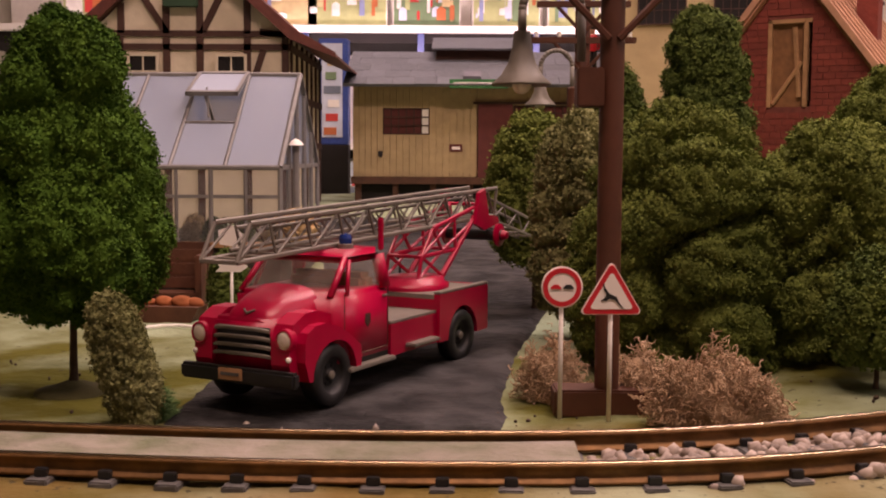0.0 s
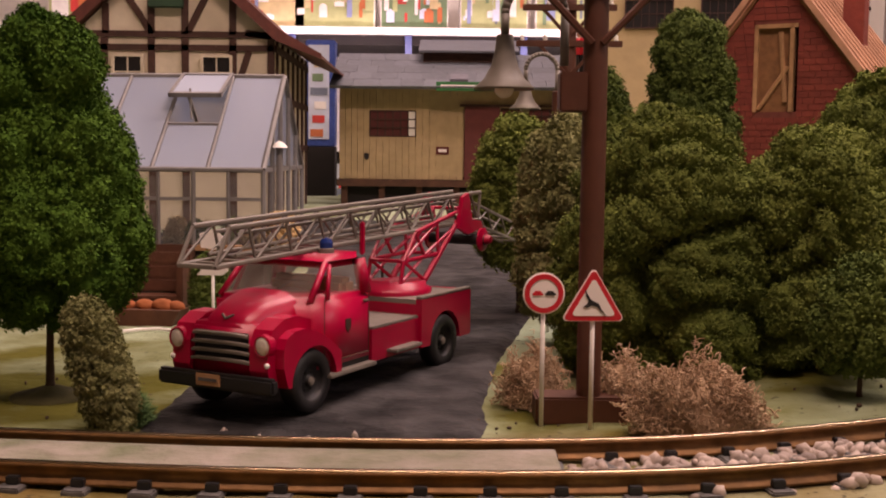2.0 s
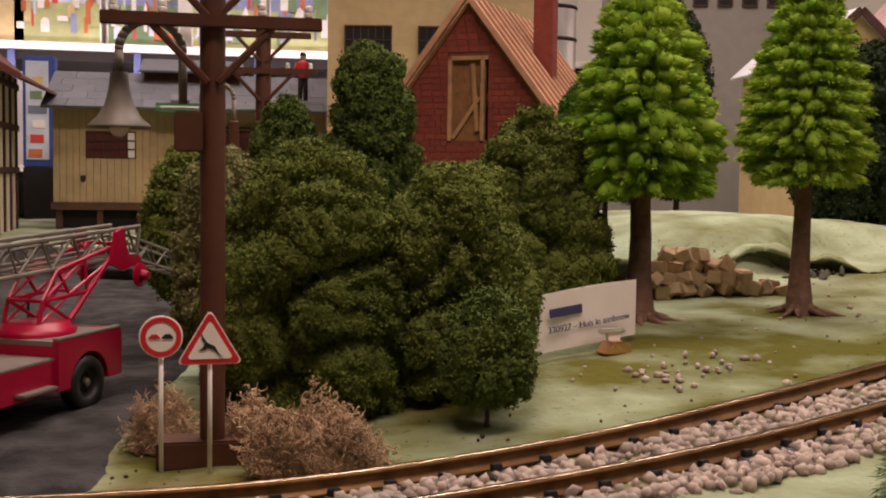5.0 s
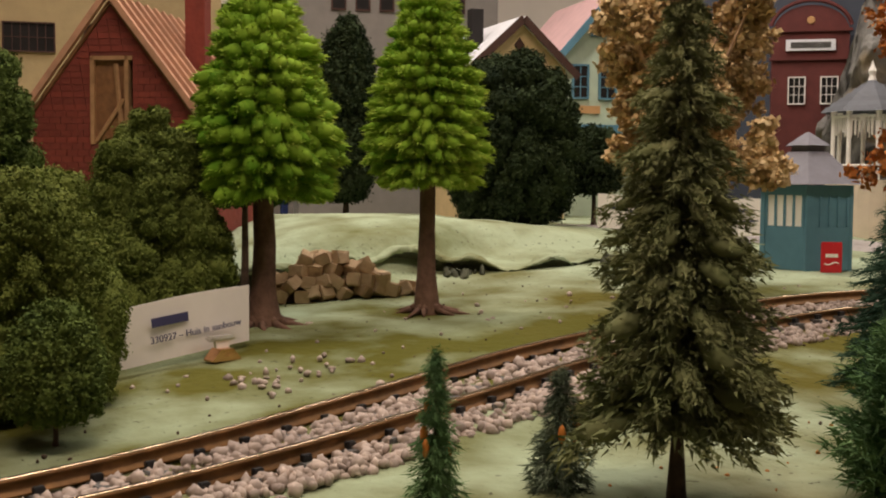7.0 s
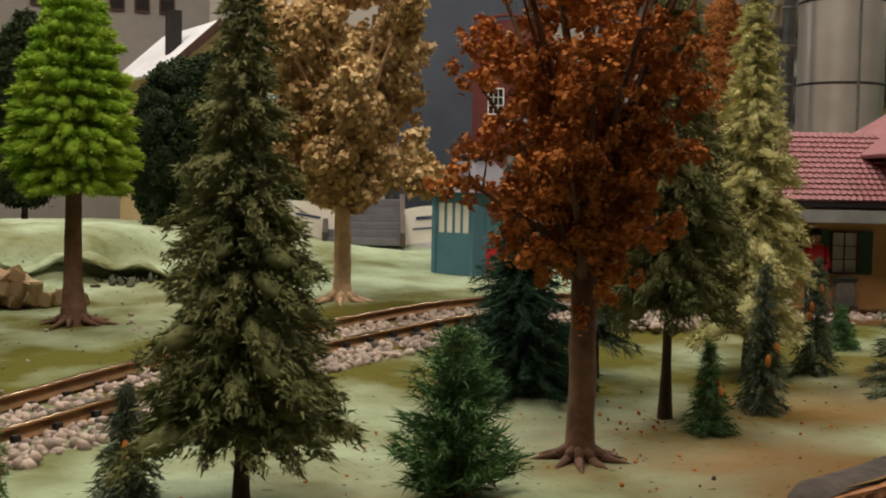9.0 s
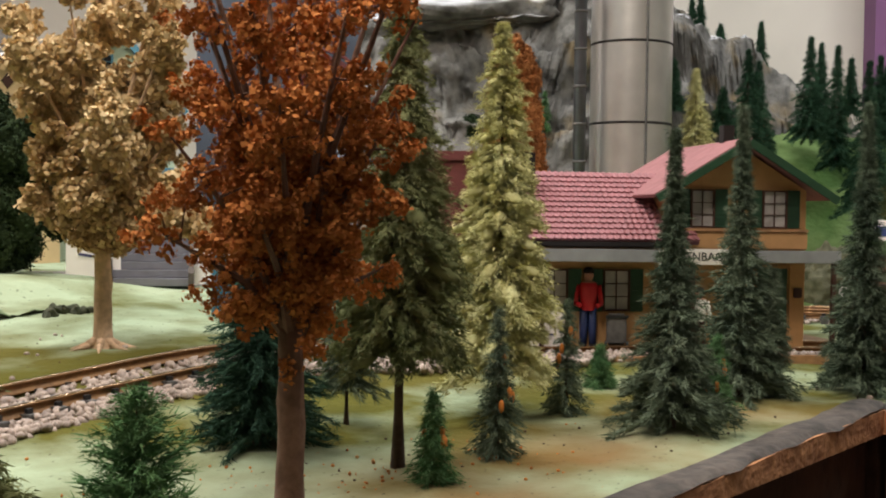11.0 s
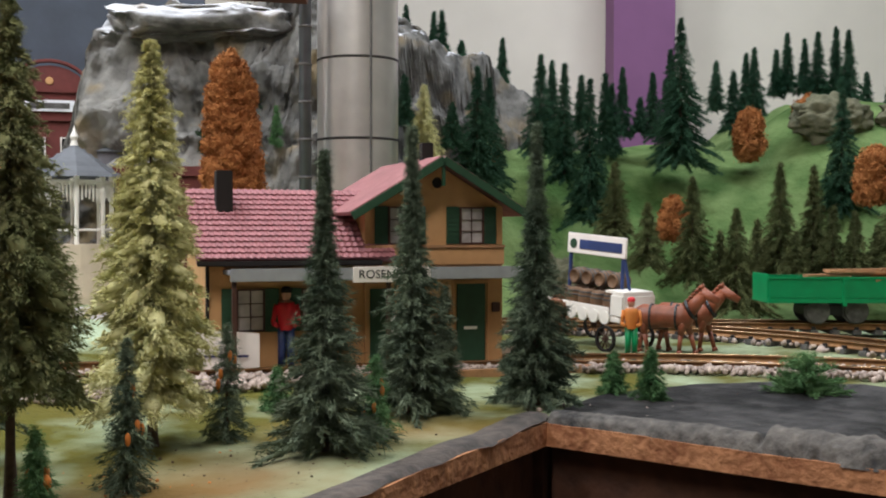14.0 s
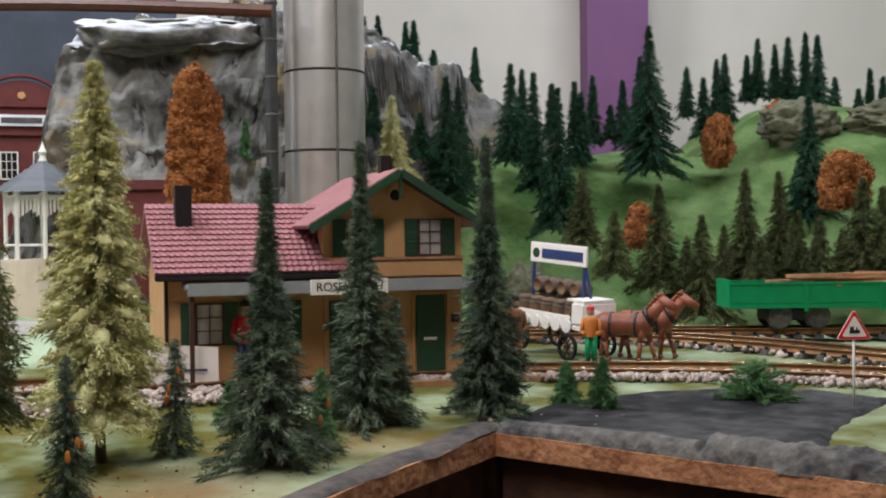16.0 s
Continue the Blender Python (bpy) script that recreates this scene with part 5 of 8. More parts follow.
card = label_card(.318, .708, 18, .097, .0375, .004 + G(.318, .708), 6, "curved white printed card held by a small clip", [("#0.026", .35, .0215, .0058), ("330927 – Huis in aanbouw", .55, .0115, .0062)], .006)
clip = thing("binder_clip", .337, .705, G(.337, .705), 18, "small bright metal binder clip with a wide foot", "clip")
part("jaw", box(B(), -.0095, .0095, -.010, -.002, .012, .0155, .0012), M["steel"], clip)
part("spring", prism(B(), [(-.0055, .0125), (.0055, .0125), (.0045, .0075), (-.0045, .0075)], -.009, -.006), M["card"], clip)
part("foot", prism(B(), [(-.0045, .0078), (.0045, .0078), (.0105, .0008), (.0105, 0), (-.0105, 0), (-.0105, .0008)], -.014, -.003), M["brass"], clip, "copper coloured clip body")


# ---- quarry stones ----
def stone_pile():
    rng = random.Random(8)
    sm = mat("cut_sandstone", (.30, .19, .10), .9, 0, 200, .3, .5, obj_rand=.7, col2=(.55, .40, .25))
    me_list = []
    for k in range(4):
        bm = box(B(), -.0074, .0074, -.0064, .0064, -.0062, .0062, .001)
        for v in bm.verts:
            v.co += Vector((rng.uniform(-1, 1), rng.uniform(-1, 1), rng.uniform(-1, 1))) * .0006
        me = bpy.data.meshes.new("stone_block")
        bm.to_mesh(me)
        bm.free()
        me.materials.append(sm)
        me_list.append(me)
    spots = []
    for layer, (n, half, dep) in enumerate(((8, .056, .022), (7, .048, .020), (5, .036, .014), (3, .02, .008))):
        for i in range(n):
            for row in (-1, 0, 1) if layer < 2 else (-.6, .6):
                spots.append((-.008 * (layer > 2) + half * (2 * (i + rng.uniform(.2, .8)) / n - 1), row * dep * .8, .0055 + layer * .0098 + rng.uniform(-.001, .002)))
    for dx, dy, dz in spots + [(.062, -.012, .005), (.071, 0, .005), (.076, -.02, .004), (-.058, -.016, .005)]:
        x, y = .497 + dx, .925 + dy - .12 * dx
        o = new("stone_block", rng.choice(me_list))
        o.matrix_world = Matrix.Translation((x, y, G(x, y) + dz)) @ Euler((rng.uniform(-.6, .6), rng.uniform(-.6, .6), rng.uniform(-1.4, 1.4))).to_matrix().to_4x4() @ Matrix.Diagonal((rng.uniform(.8, 1.1), 1, rng.uniform(.85, 1.1), 1))
        tagged(o, "rough cut tan sandstone block on a pile", "stone", "quarry stones")


stone_pile()


# ---- buildings behind the road ----
def window_unit(parent, x0, x1, z0, z1, y, frame_m, cols=2, rows=2, fw=.003, glassm="window", sill=None):
    w = part("window", box(B(), x0, x1, y - .0012, y + .001, z0, z1), M[glassm], parent, "dark window pane")
    bm = B()
    for a, b, c, d in ((x0 - fw, x0, z0 - fw, z1 + fw), (x1, x1 + fw, z0 - fw, z1 + fw), (x0, x1, z0 - fw, z0), (x0, x1, z1, z1 + fw)):
        box(bm, a, b, y - .004, y + .001, c, d)
    part("frame", bm, M[frame_m], w)
    bm = B()
    for i in range(1, cols):
        cx = x0 + (x1 - x0) * i / cols
        box(bm, cx - fw * .25, cx + fw * .25, y - .0026, y, z0, z1)
    for i in range(1, rows):
        cz = z0 + (z1 - z0) * i / rows
        box(bm, x0, x1, y - .0024, y, cz - fw * .25, cz + fw * .25)
    if cols * rows > 1:
        part("glazing_grille", bm, M[frame_m], w)
    else:
        bm.free()
    if sill:
        part("sill", box(B(), x0 - fw * 1.5, x1 + fw * 1.5, y - .009, y, z0 - fw * 2.2, z0 - fw), M[sill], w)
    return w


def half_timbered_house():
    t = thing("half_timbered_house", -.353, 1.575, 0, 0, "cream model house with dark brown timber framing", "house")
    hw, zt, zp, dep = .139, .262, .392, .40
    part("wall", prism(B(), [(-hw, .0), (hw, .0), (hw, zt), (0, zp), (-hw, zt)], 0, dep), M["cream"], t)
    T = M["timber"]

    def beam(x0, z0, x1, z1, w=.0055, y=-.003, nm="timber"):
        d = Vector((x1 - x0, 0, z1 - z0))
        m = Matrix.Translation(((x0 + x1) / 2, y / 2, (z0 + z1) / 2)) @ Matrix.Rotation(-math.atan2(d.z, d.x), 4, "Y")
        part(nm, box(B(), -d.length / 2, d.length / 2, -.002, .002, -w, w, 0, m), T, t)
    for z in (.249, .267, .183, .115):
        beam(-hw, z, hw, z, .0042)
    for x in (-hw + .004, -.092, -.028, .018, .083, hw - .004):
        beam(x, .0, x, min(zt, zp - abs(x) * .93), .0048)
    for x in (-.09, -.028, .018, .083):
        beam(x, .267, x, zp - abs(x) * .93, .0046)
    for a, b in (((-.028, .27), (-.065, .325)), ((.022, .27), (.055, .335)), ((.085, .185), (.105, .245)), ((-.095, .185), (-.115, .245)), ((.1, .27), (.135, .265))):
        beam(*a, *b, .0044)
    for x in (-.06, .061):
        window_unit(t, x - .018, x + .018, .195, .236, -.003, "cream", 2, 2, .0035)
    w = window_unit(t, -.024, .012, .318, .36, -.003, "white", 2, 2, .003)
    part("flower_box", box(B(), -.029, .017, -.016, -.004, .302, .315, .001), M["green"], w)
    # right side with its own timbers
    for k in range(7):
        y = .02 + k * .06
        part("timber", box(B(), hw, hw + .003, y - .005, y + .005, 0, zt), T, t)
    for z in (.249, .183, .115):
        part("timber", box(B(), hw + .001, hw + .0035, 0, dep, z - .005, z + .005), T, t)
    rm = mat("brown_roof_tile", (.13, .045, .03), .7, 0, 90, .3, .3, obj_rand=.4)
    for s in (1, -1):
        prof = [(0, zp + .012), (s * .148, .272), (s * .205, .240), (s * .205, .236), (s * .145, .262), (0, zp)]
        part("roof", prism(B(), prof, -.022, dep + .02), rm, t)
        part("bargeboard", prism(B(), [(0, zp + .013), (s * .149, .273), (s * .206, .241), (s * .206, .234), (s * .144, .258), (0, zp - .004)], -.025, -.021), mat("red_bargeboard", (.12, .03, .02), .7), t)


half_timbered_house()


def greenhouse():
    t = thing("greenhouse", -.137, .952, 0, -2, "grey framed model greenhouse with milky panes and an open vent", "greenhouse")
    L, D, ze, zr = .235, .215, .094, .178
    F = mat("grey_frame", (.20, .19, .185), .6, 0, 90, .2, .05)
    # milky plastic; its blue-white colour is raised to include the reflected brightness
    pane = glass("milky_reflecting_pane", (.50, .57, .70), .22, .75)
    clear = glass("thin_pane", (.3, .33, .33), .1, .14)
    part("base_wall", box(B(), -L, 0, 0, D, -.022, .026), M["stone_wall"], t, "grey stone block base")
    for j in range(3):
        for i in range(9):
            x = -L + (i + .5 * (j % 2)) * L / 9
            part("base_stone", box(B(), x + .001, min(-.0005, x + L / 9 - .001), -.0016, .0005, -.02 + j * .0152, -.0065 + j * .0152, .0006), M["stone_wall"], t)
    part("sill_plank", box(B(), -L - .002, .002, -.004, .004, .0265, .031), M["wood"], t)
    n = 5
    sl = Vector((0, D / 2, zr - ze))
    for s in (0, 1):
        for i in range(n):
            x0, x1 = -L + L * i / n, -L + L * (i + 1) / n
            if s == 0 and i == 3:
                spans = ((0, .46),)
            else:
                spans = ((0, 1),)
            for a, b in spans:
                bm = B()
                y = (lambda f: f * D / 2) if s == 0 else (lambda f: D - f * D / 2)
                v = [bm.verts.new((x0 + .002, y(a), ze + (zr - ze) * a)), bm.verts.new((x1 - .002, y(a), ze + (zr - ze) * a)), bm.verts.new((x1 - .002, y(b), ze + (zr - ze) * b)), bm.verts.new((x0 + .002, y(b), ze + (zr - ze) * b))]
                bm.faces.new(v)
                bmesh.ops.solidify(bm, geom=bm.faces[:], thickness=.0008)
                part("roof_pane", bm, pane, t, "milky roof pane with reflection in its colour")
        for i in range(n + 1):
            x = -L + L * i / n
            bm = B()
            y0 = 0 if s == 0 else D
            cyl(bm, (x, y0, ze), (x, D / 2, zr), .0026 if i in (0, n) else .0017, seg=6)
            part("roof_bar", bm, F, t)
        bm = B()
        y0 = 0 if s == 0 else D
        cyl(bm, (-L, y0, ze), (0, y0, ze), .0022, seg=6)
        part("eave_bar", bm, F, t)
    bm = B()
    cyl(bm, (-L, D / 2, zr), (0, D / 2, zr), .0024, seg=6)
    part("ridge_bar", bm, F, t)
    # open vent
    x0, x1 = -L + L * 3 / n, -L + L * 4 / n
    bm = B()
    cyl(bm, (x0, D / 2 * .46, ze + (zr - ze) * .46), (x1, D / 2 * .46, ze + (zr - ze) * .46), .0016, seg=6)
    part("vent_sill", bm, F, t)
    vent = B()
    box(vent, x0 + .001, x1 - .001, -.054, 0, -.001, .001, 0, Matrix.Translation((0, D / 2, zr + .001)) @ Matrix.Rotation(math.radians(22), 4, "X"))
    vp = part("roof_vent", vent, pane, t, "open milky vent flap with reflection in its colour")
    bm = B()
    vm = Matrix.Translation((0, D / 2, zr + .001)) @ Matrix.Rotation(math.radians(22), 4, "X")
    for a, b, c, d in ((x0, x1, -.056, -.052), (x0, x1, -.003, .001), (x0, x0 + .003, -.056, 0), (x1 - .003, x1, -.056, 0)):
        box(bm, a, b, c, d, -.002, .002, 0, vm)
    part("vent_frame", bm, F, vp)
    bm = B()
    cyl(bm, (x0 + .022, .05, .137), (x0 + .018, .062, .164), .0009, seg=5)
    part("vent_stay", bm, F, vp)
    # walls of posts and panes
    for i in range(9):
        x = -L + L * i / 8
        bm = B()
        cyl(bm, (x, 0, .028), (x, 0, ze), .0021 if i % 2 == 0 else .0016, seg=6)
        part("wall_post", bm, F, t)
    part("wall_pane", box(B(), -L, 0, .0008, .0014, .031, ze), clear, t).visible_shadow = False
    part("wall_rail", box(B(), -L, 0, -.001, .001, .068, .071), F, t)
    for j in range(6):
        y = D * j / 5
        zt = ze + (zr - ze) * (1 - abs(j - 2.5) / 2.5)
        bm = B()
        cyl(bm, (0, y, .028), (0, y, zt), .0022, seg=6)
        part("gable_post", bm, F, t)
    part("gable_rail", box(B(), -.001, .001, 0, D, ze - .002, ze + .002), F, t)
    part("gable_pane", prism(B(), [(0, .03), (D, .03), (D, ze), (D / 2, zr), (0, ze)], -.0005, .0003, Matrix.Rotation(math.pi / 2, 4, "Z")), clear, t).visible_shadow = False
    bm = B()
    cyl(bm, (.006, .045, -.01), (.006, .045, .113), .003, seg=10)
    st = part("stove_pipe", bm, F, t)
    part("pipe_cap", lathe(B(), [(.0075, .113), (.004, .117), (.00001, .119)], 14, Matrix.Translation((.006, .045, 0))), M["white"], st)
    for k in range(9):
        x = -L + .02 + k * .025
        foam_tree(-.137 + x, .952 + .05 + .03 * (k % 2), .022, .02, ("deep", "olive", "tan")[k % 3], "small potted model plant in the greenhouse", 300 + k, 0, .0024, 1, .001, "dome", name="greenhouse_plant", z=.026, group="greenhouse plants")


M["stone_wall"] = mat("grey_stone_wall", (.075, .06, .05), .9, 0, 90, .3, .5, obj_rand=.5)
greenhouse()


def shed():
    t = thing("goods_shed", -.155, 1.945, .03, -1.0, "beige boarded goods shed with a grey slate roof", "shed")
    W, D = .46, .28
    zb, zt = .034, .190
    # front wall with its openings
    for a, b, c, d in ((0, .052, zb, zt), (.052, .13, zb, .107), (.052, .13, .15, zt), (.13, .212, zb, zt), (.212, .275, .155, zt), (.275, .385, .155, zt), (.385, W, zb, zt)):
        n = max(1, round((b - a) / .0115))
        for i in range(n):
            x0, x1 = a + (b - a) * i / n, a + (b - a) * (i + 1) / n
            part("wall_board", box(B(), x0 + .0002, x1 - .0002, 0, .006, c, d, .0006), M["beige"], t)
    part("back_wall", box(B(), 0, W, D - .006, D, zb, zt), M["beige"], t)
    part("end_wall", box(B(), 0, .006, .006, D - .006, zb, zt), M["beige"], t)
    part("end_wall", box(B(), W - .006, W, .006, D - .006, zb, zt), M["beige"], t)
    part("floor_deck", box(B(), -.003, W + .003, -.008, D, .022, zb), M["plydark"], t)
    # near-black block fills the height between floor deck and ground
    part("dark_underfloor", box(B(), .002, W, .012, D, -.03, .022), M["dark"], t)
    for i in range(8):
        part("plinth_post", box(B(), .004 + i * .064, .014 + i * .064, 0, .01, -.03, .022), M["plydark"], t)
    for x0, x1, z0, z1, c in ((.052, .13, .107, .15, 6), (.275, .385, .12, .155, 8)):
        w = part("window", box(B(), x0, x1, .003, .004, z0, z1), M["redhouse"], t, "dark red shutters and small panes")
        part("lit_panes", box(B(), x1 - .013, x1 - .001, .0015, .0026, z0 + .001, z1 - .001), M["white"], w)
        bm = B()
        for i in range(c + 1):
            x = x0 + (x1 - x0) * i / c
            box(bm, x - .001, x + .001, -.0005, .003, z0, z1)
        for i in range(4):
            z = z0 + (z1 - z0) * i / 3
            box(bm, x0, x1, -.0005, .003, z - .001, z + .001)
        part("glazing_grille", bm, M["timber"], w)
    part("sliding_door", box(B(), .213, .272, -.006, -.001, zb, .158, .0008), M["redhouse"], t, "dark red boarded sliding door")
    part("door_track", box(B(), .205, .385, -.007, -.001, .158, .162), M["timber"], t)
    # slate roof
    th = math.atan2(.066, .17)
    ln = math.hypot(.066, .17)
    rm = Matrix.Translation((-.012, -.048, zt - .002)) @ Matrix.Rotation(th, 4, "X")
    part("roof_deck", box(B(), 0, W + .03, 0, ln, -.004, 0, 0, rm), M["greyroof"], t)
    rng = random.Random(3)
    for j in range(5):
        x = -.02 * (j % 2)
        while x < W + .03:
            w = rng.uniform(.035, .05)
            x1 = min(x + w, W + .03)
            if x1 > 0:
                part("slate", box(B(), max(0, x) + .0004, x1 - .0004, ln * j / 5 - .003, ln * (j + 1) / 5, .0002 + .0004 * rng.random(), .002 + .001 * rng.random(), 0, rm), M["slate"], t)
            x = x1
    rb = Matrix.Translation((-.012, -.048 + .34, zt - .002)) @ Matrix.Rotation(-th, 4, "X")
    part("rear_roof", box(B(), 0, W + .03, -ln, 0, -.004, .002, 0, rb), M["slate"], t)
    mon = part("roof_monitor", box(B(), .14, .30, .075, .17, zt + .025, zt + .072), M["timber"], t)
    part("monitor_roof", box(B(), .132, .308, -.062, .062, 0, .004, .0008, Matrix.Translation((0, .115, zt + .078)) @ Matrix.Rotation(math.radians(14), 4, "X")), M["slate"], mon)
    part("skylight", box(B(), .20, .23, .02, .05, .002, .008, .0008, rm), M["greyroof"], t)
    s = part("name_board", box(B(), .165, .262, -.05, -.046, zt - .008, zt + .007, .0006), M["sign_green"], t, "green painted name board")
    part("name_bar", box(B(), .172, .256, -.0505, -.0499, zt - .003, zt + .002), M["card"], s)
    p = part("small_plate", box(B(), .165, .187, -.002, 0, .077, .090, .0004), M["redhouse"], t, "small red wall plate")
    part("plate_bar", box(B(), .169, .183, -.0026, -.002, .081, .086), M["card"], p)
    part("wall_badge", prism(B(), [(.043, .078), (.043, .070), (.047, .066), (.051, .070), (.051, .078)], -.002, 0), M["dark"], t)


M["sign_green"] = mat("green_sign_paint", (.02, .16, .045), .5)
shed()


def figure(x, y, z, h, rz, top, legs, label, name="painted_figure", hat=None):
    """A small painted model figure in one mesh."""
    bm = B()
    k = h / .08
    mats = [top, legs, M["skin"], M["dark"] if hat is None else hat]
    def put(fn, idx):
        n = len(bm.faces)
        fn()
        bm.faces.ensure_lookup_table()
        for f in bm.faces[n:]:
            f.material_index = idx
    for s in (-1, 1):
        put(lambda: cyl(bm, (s * .006 * k, 0, 0), (s * .005 * k, 0, .04 * k), .0046 * k, .0058 * k, 10), 1)
        put(lambda: cyl(bm, (s * .013 * k, 0, .063 * k), (s * .016 * k, -.004 * k, .045 * k), .0034 * k, .003 * k, 8), 0)
        put(lambda: cyl(bm, (s * .016 * k, -.004 * k, .045 * k), (s * .010 * k, -.012 * k, .043 * k), .003 * k, .0026 * k, 8), 0)
        put(lambda: box(bm, s * .006 * k - .004 * k, s * .006 * k + .004 * k, -.010 * k, .005 * k, 0, .004 * k), 3)
    put(lambda: lathe(bm, [(.009 * k, .038 * k), (.0105 * k, .046 * k), (.0125 * k, .060 * k), (.010 * k, .066 * k), (.004 * k, .068 * k)], 12), 0)
    put(lambda: bmesh.ops.create_uvsphere(bm, u_segments=10, v_segments=8, radius=.0066 * k, matrix=Matrix.Translation((0, 0, .0735 * k))), 2)
    put(lambda: lathe(bm, [(.0069 * k, .0755 * k), (.0068 * k, .079 * k), (.004 * k, .0815 * k), (.00001, .082 * k)], 10), 3)
    me = bpy.data.meshes.new(name)
    bm.to_mesh(me)
    bm.free()
    for m in mats:
        me.materials.append(m)
    me.polygons.foreach_set("use_smooth", [True] * len(me.polygons))
    for f in me.polygons:
        zc, r = f.center.z / k, math.hypot(f.center.x, f.center.y) / k
        f.material_index = 3 if zc < .0042 else 1 if zc < .0405 and r < .0125 else 0 if zc < .0668 else 2 if zc < .0758 else 3
    ob = new(name, me)
    ob.matrix_world = pose(x, y, z, 0, 0, rz) @ Matrix.Diagonal((.8, .85, 1, 1))
    return tagged(ob, label, "figure", "model figures")


figure(.247, 1.915, .238, .078, 180, M["signred"], M["dark"], "painted model worker in a red top on the shed roof")


def factory():
    t = thing("factory_building", .272, 1.775, 0, -12, "plain beige factory building with small barred windows", "building")
    part("wall", box(B(), 0, .34, 0, .3, .0, .52), M["yellow_wall"], t)
    for x in (.028, .142, .25):
        window_unit(t, x, x + .07, .305, .345, -.001, "timber", 6, 2, .002)
        part("lit_panes", box(B(), x + .002, x + .046, -.0018, -.0013, .306, .323), M["white"], t)
    part("roof_eave", box(B(), -.02, .36, -.03, .3, .455, .463), M["timber"], t)


M["yellow_wall"] = mat("buff_render", (.42, .31, .16), .85, 0, 50, .1, .15)
factory()


def brick_house():
    t = thing("brick_house", .350, 1.160, 0, -33, "unfinished red brick house with bare wooden rafters", "house")
    hw, zt, zp, D = .084, .190, .300, .24
    core = mat("brick_mortar", (.19, .050, .036), .9)
    # gable wall in two halves and a head, leaving the opening
    for pts in ([(-hw, 0), (-.022, 0), (-.022, .243), (-.022, .2707), (-hw, zt)], [(.022, 0), (hw, 0), (hw, zt), (.022, .2707)], [(-.022, .243), (.022, .243), (.022, .2707), (0, zp), (-.022, .2707)], [(-.022, 0), (.022, 0), (.022, .155), (-.022, .155)]):
        part("gable_wall", prism(B(), pts, 0, .01), core, t)
    for j in range(46):
        z0, z1 = j * .0065 + .0003, (j + 1) * .0065 - .0003
        half = hw if z1 < zt else hw * (zp - z1) / (zp - zt)
        spans = [(-half, half)] if not (z1 > .155 and z0 < .243) else [(-half, -.022), (.022, half)]
        for a, b in spans:
            if b - a < .002:
                continue
            bm = B()
            x = a - (.006 if j % 2 else 0)
            while x < b:
                c, d = max(a, x) + .0003, min(b, x + .012) - .0003
                if d > c:
                    box(bm, c, d, -.0009, .001, z0, z1)
                x += .012
            part("brick_course", bm, M["brick"], t)
    part("side_wall", box(B(), hw - .01, hw, .01, D, 0, zt), M["brick"], t)
    part("side_wall", box(B(), -hw, -hw + .01, .01, D, 0, zt), M["brick"], t)
    part("end_wall", prism(B(), [(-hw, 0), (hw, 0), (hw, zt), (0, zp), (-hw, zt)], D - .01, D), M["brick"], t)
    part("door_board", box(B(), -.02, .012, .003, .006, .155, .241), M["oldwood"], t)
    for a, b, c, d in ((-.022, -.018, .155, .243), (.014, .018, .155, .243), (-.022, .022, .239, .243)):
        part("door_frame", box(B(), a, b, -.002, .007, c, d), M["wood"], t)
    bm = B()
    cyl(bm, (-.017, .001, .158), (.012, .001, .20), .0024, seg=5)
    cyl(bm, (.010, .001, .165), (.004, .001, .235), .0024, seg=5)
    part("loose_board", bm, M["wood"], t)
    ang = math.atan2(zp - zt, hw)
    L = math.hypot(zp - zt, hw) + .022
    for s in (1, -1):
        for i in range(12):
            y = -.008 + i * (D + .02) / 11
            m = Matrix.Translation((0, y, zp + .004)) @ Matrix.Rotation(s * ang, 4, "Y")
            part("rafter", box(B(), 0 if s > 0 else -L, L if s > 0 else 0, -.0032, .0032, -.002, .004, 0, m), M["pale_rafter"], t)
        m = Matrix.Translation((0, 0, zp - .001)) @ Matrix.Rotation(s * ang, 4, "Y")
        part("roof_lining", box(B(), .002 if s > 0 else -L + .006, L - .006 if s > 0 else -.002, -.004, D, -.003, 0, 0, m), M["oldwood"], t)
    part("chimney", box(B(), .040, .062, .10, .122, .16, .325, .0006), M["brick"], t)


M["oldwood"] = mat("old_planks", (.22, .10, .04), .85, 0, 110, .35, .4)
M["pale_rafter"] = mat("pale_rafter_wood", (.50, .26, .16), .8, 0, 90, .2, .2)
brick_house()
sil = thing("steel_flue", .62, 1.75, 0, 0, "small shiny steel flue behind the brick house", "flue")
part("tube", lathe(B(), [(.045, 0), (.045, .6)], 32), M["steel"], sil, "", True)
for k in range(4):
    part("band", lathe(B(), [(.0455, .28 + k * .05), (.047, .283 + k * .05), (.0455, .286 + k * .05)], 32), M["dark"], sil)

# ---- lit display shelf along the north wall ----
shelf = thing("display_shelf", -.1, 2.62, 0, 0, "white display shelf with bright printed boxes", "shelf")
part("shelf_board", box(B(), -1.0, 1.1, -.05, .34, .372, .388, .002), M["white"], shelf)
# near-black slab added as the shade under the shelf board
part("shelf_shade_slab", box(B(), -1.0, 1.1, -.03, .3, .350, .372), M["dark"], shelf)
part("back_panel", box(B(), -1.0, 1.1, .30, .31, -.6, 1.0), M["white"], shelf)
part("lower_board", box(B(), -1.0, 1.1, -.05, .30, .11, .124, .002), M["white"], shelf)
# the lower board's shade, likewise a dark slab
part("lower_shade_slab", box(B(), -1.0, 1.1, -.03, .29, .09, .11), M["dark"], shelf)
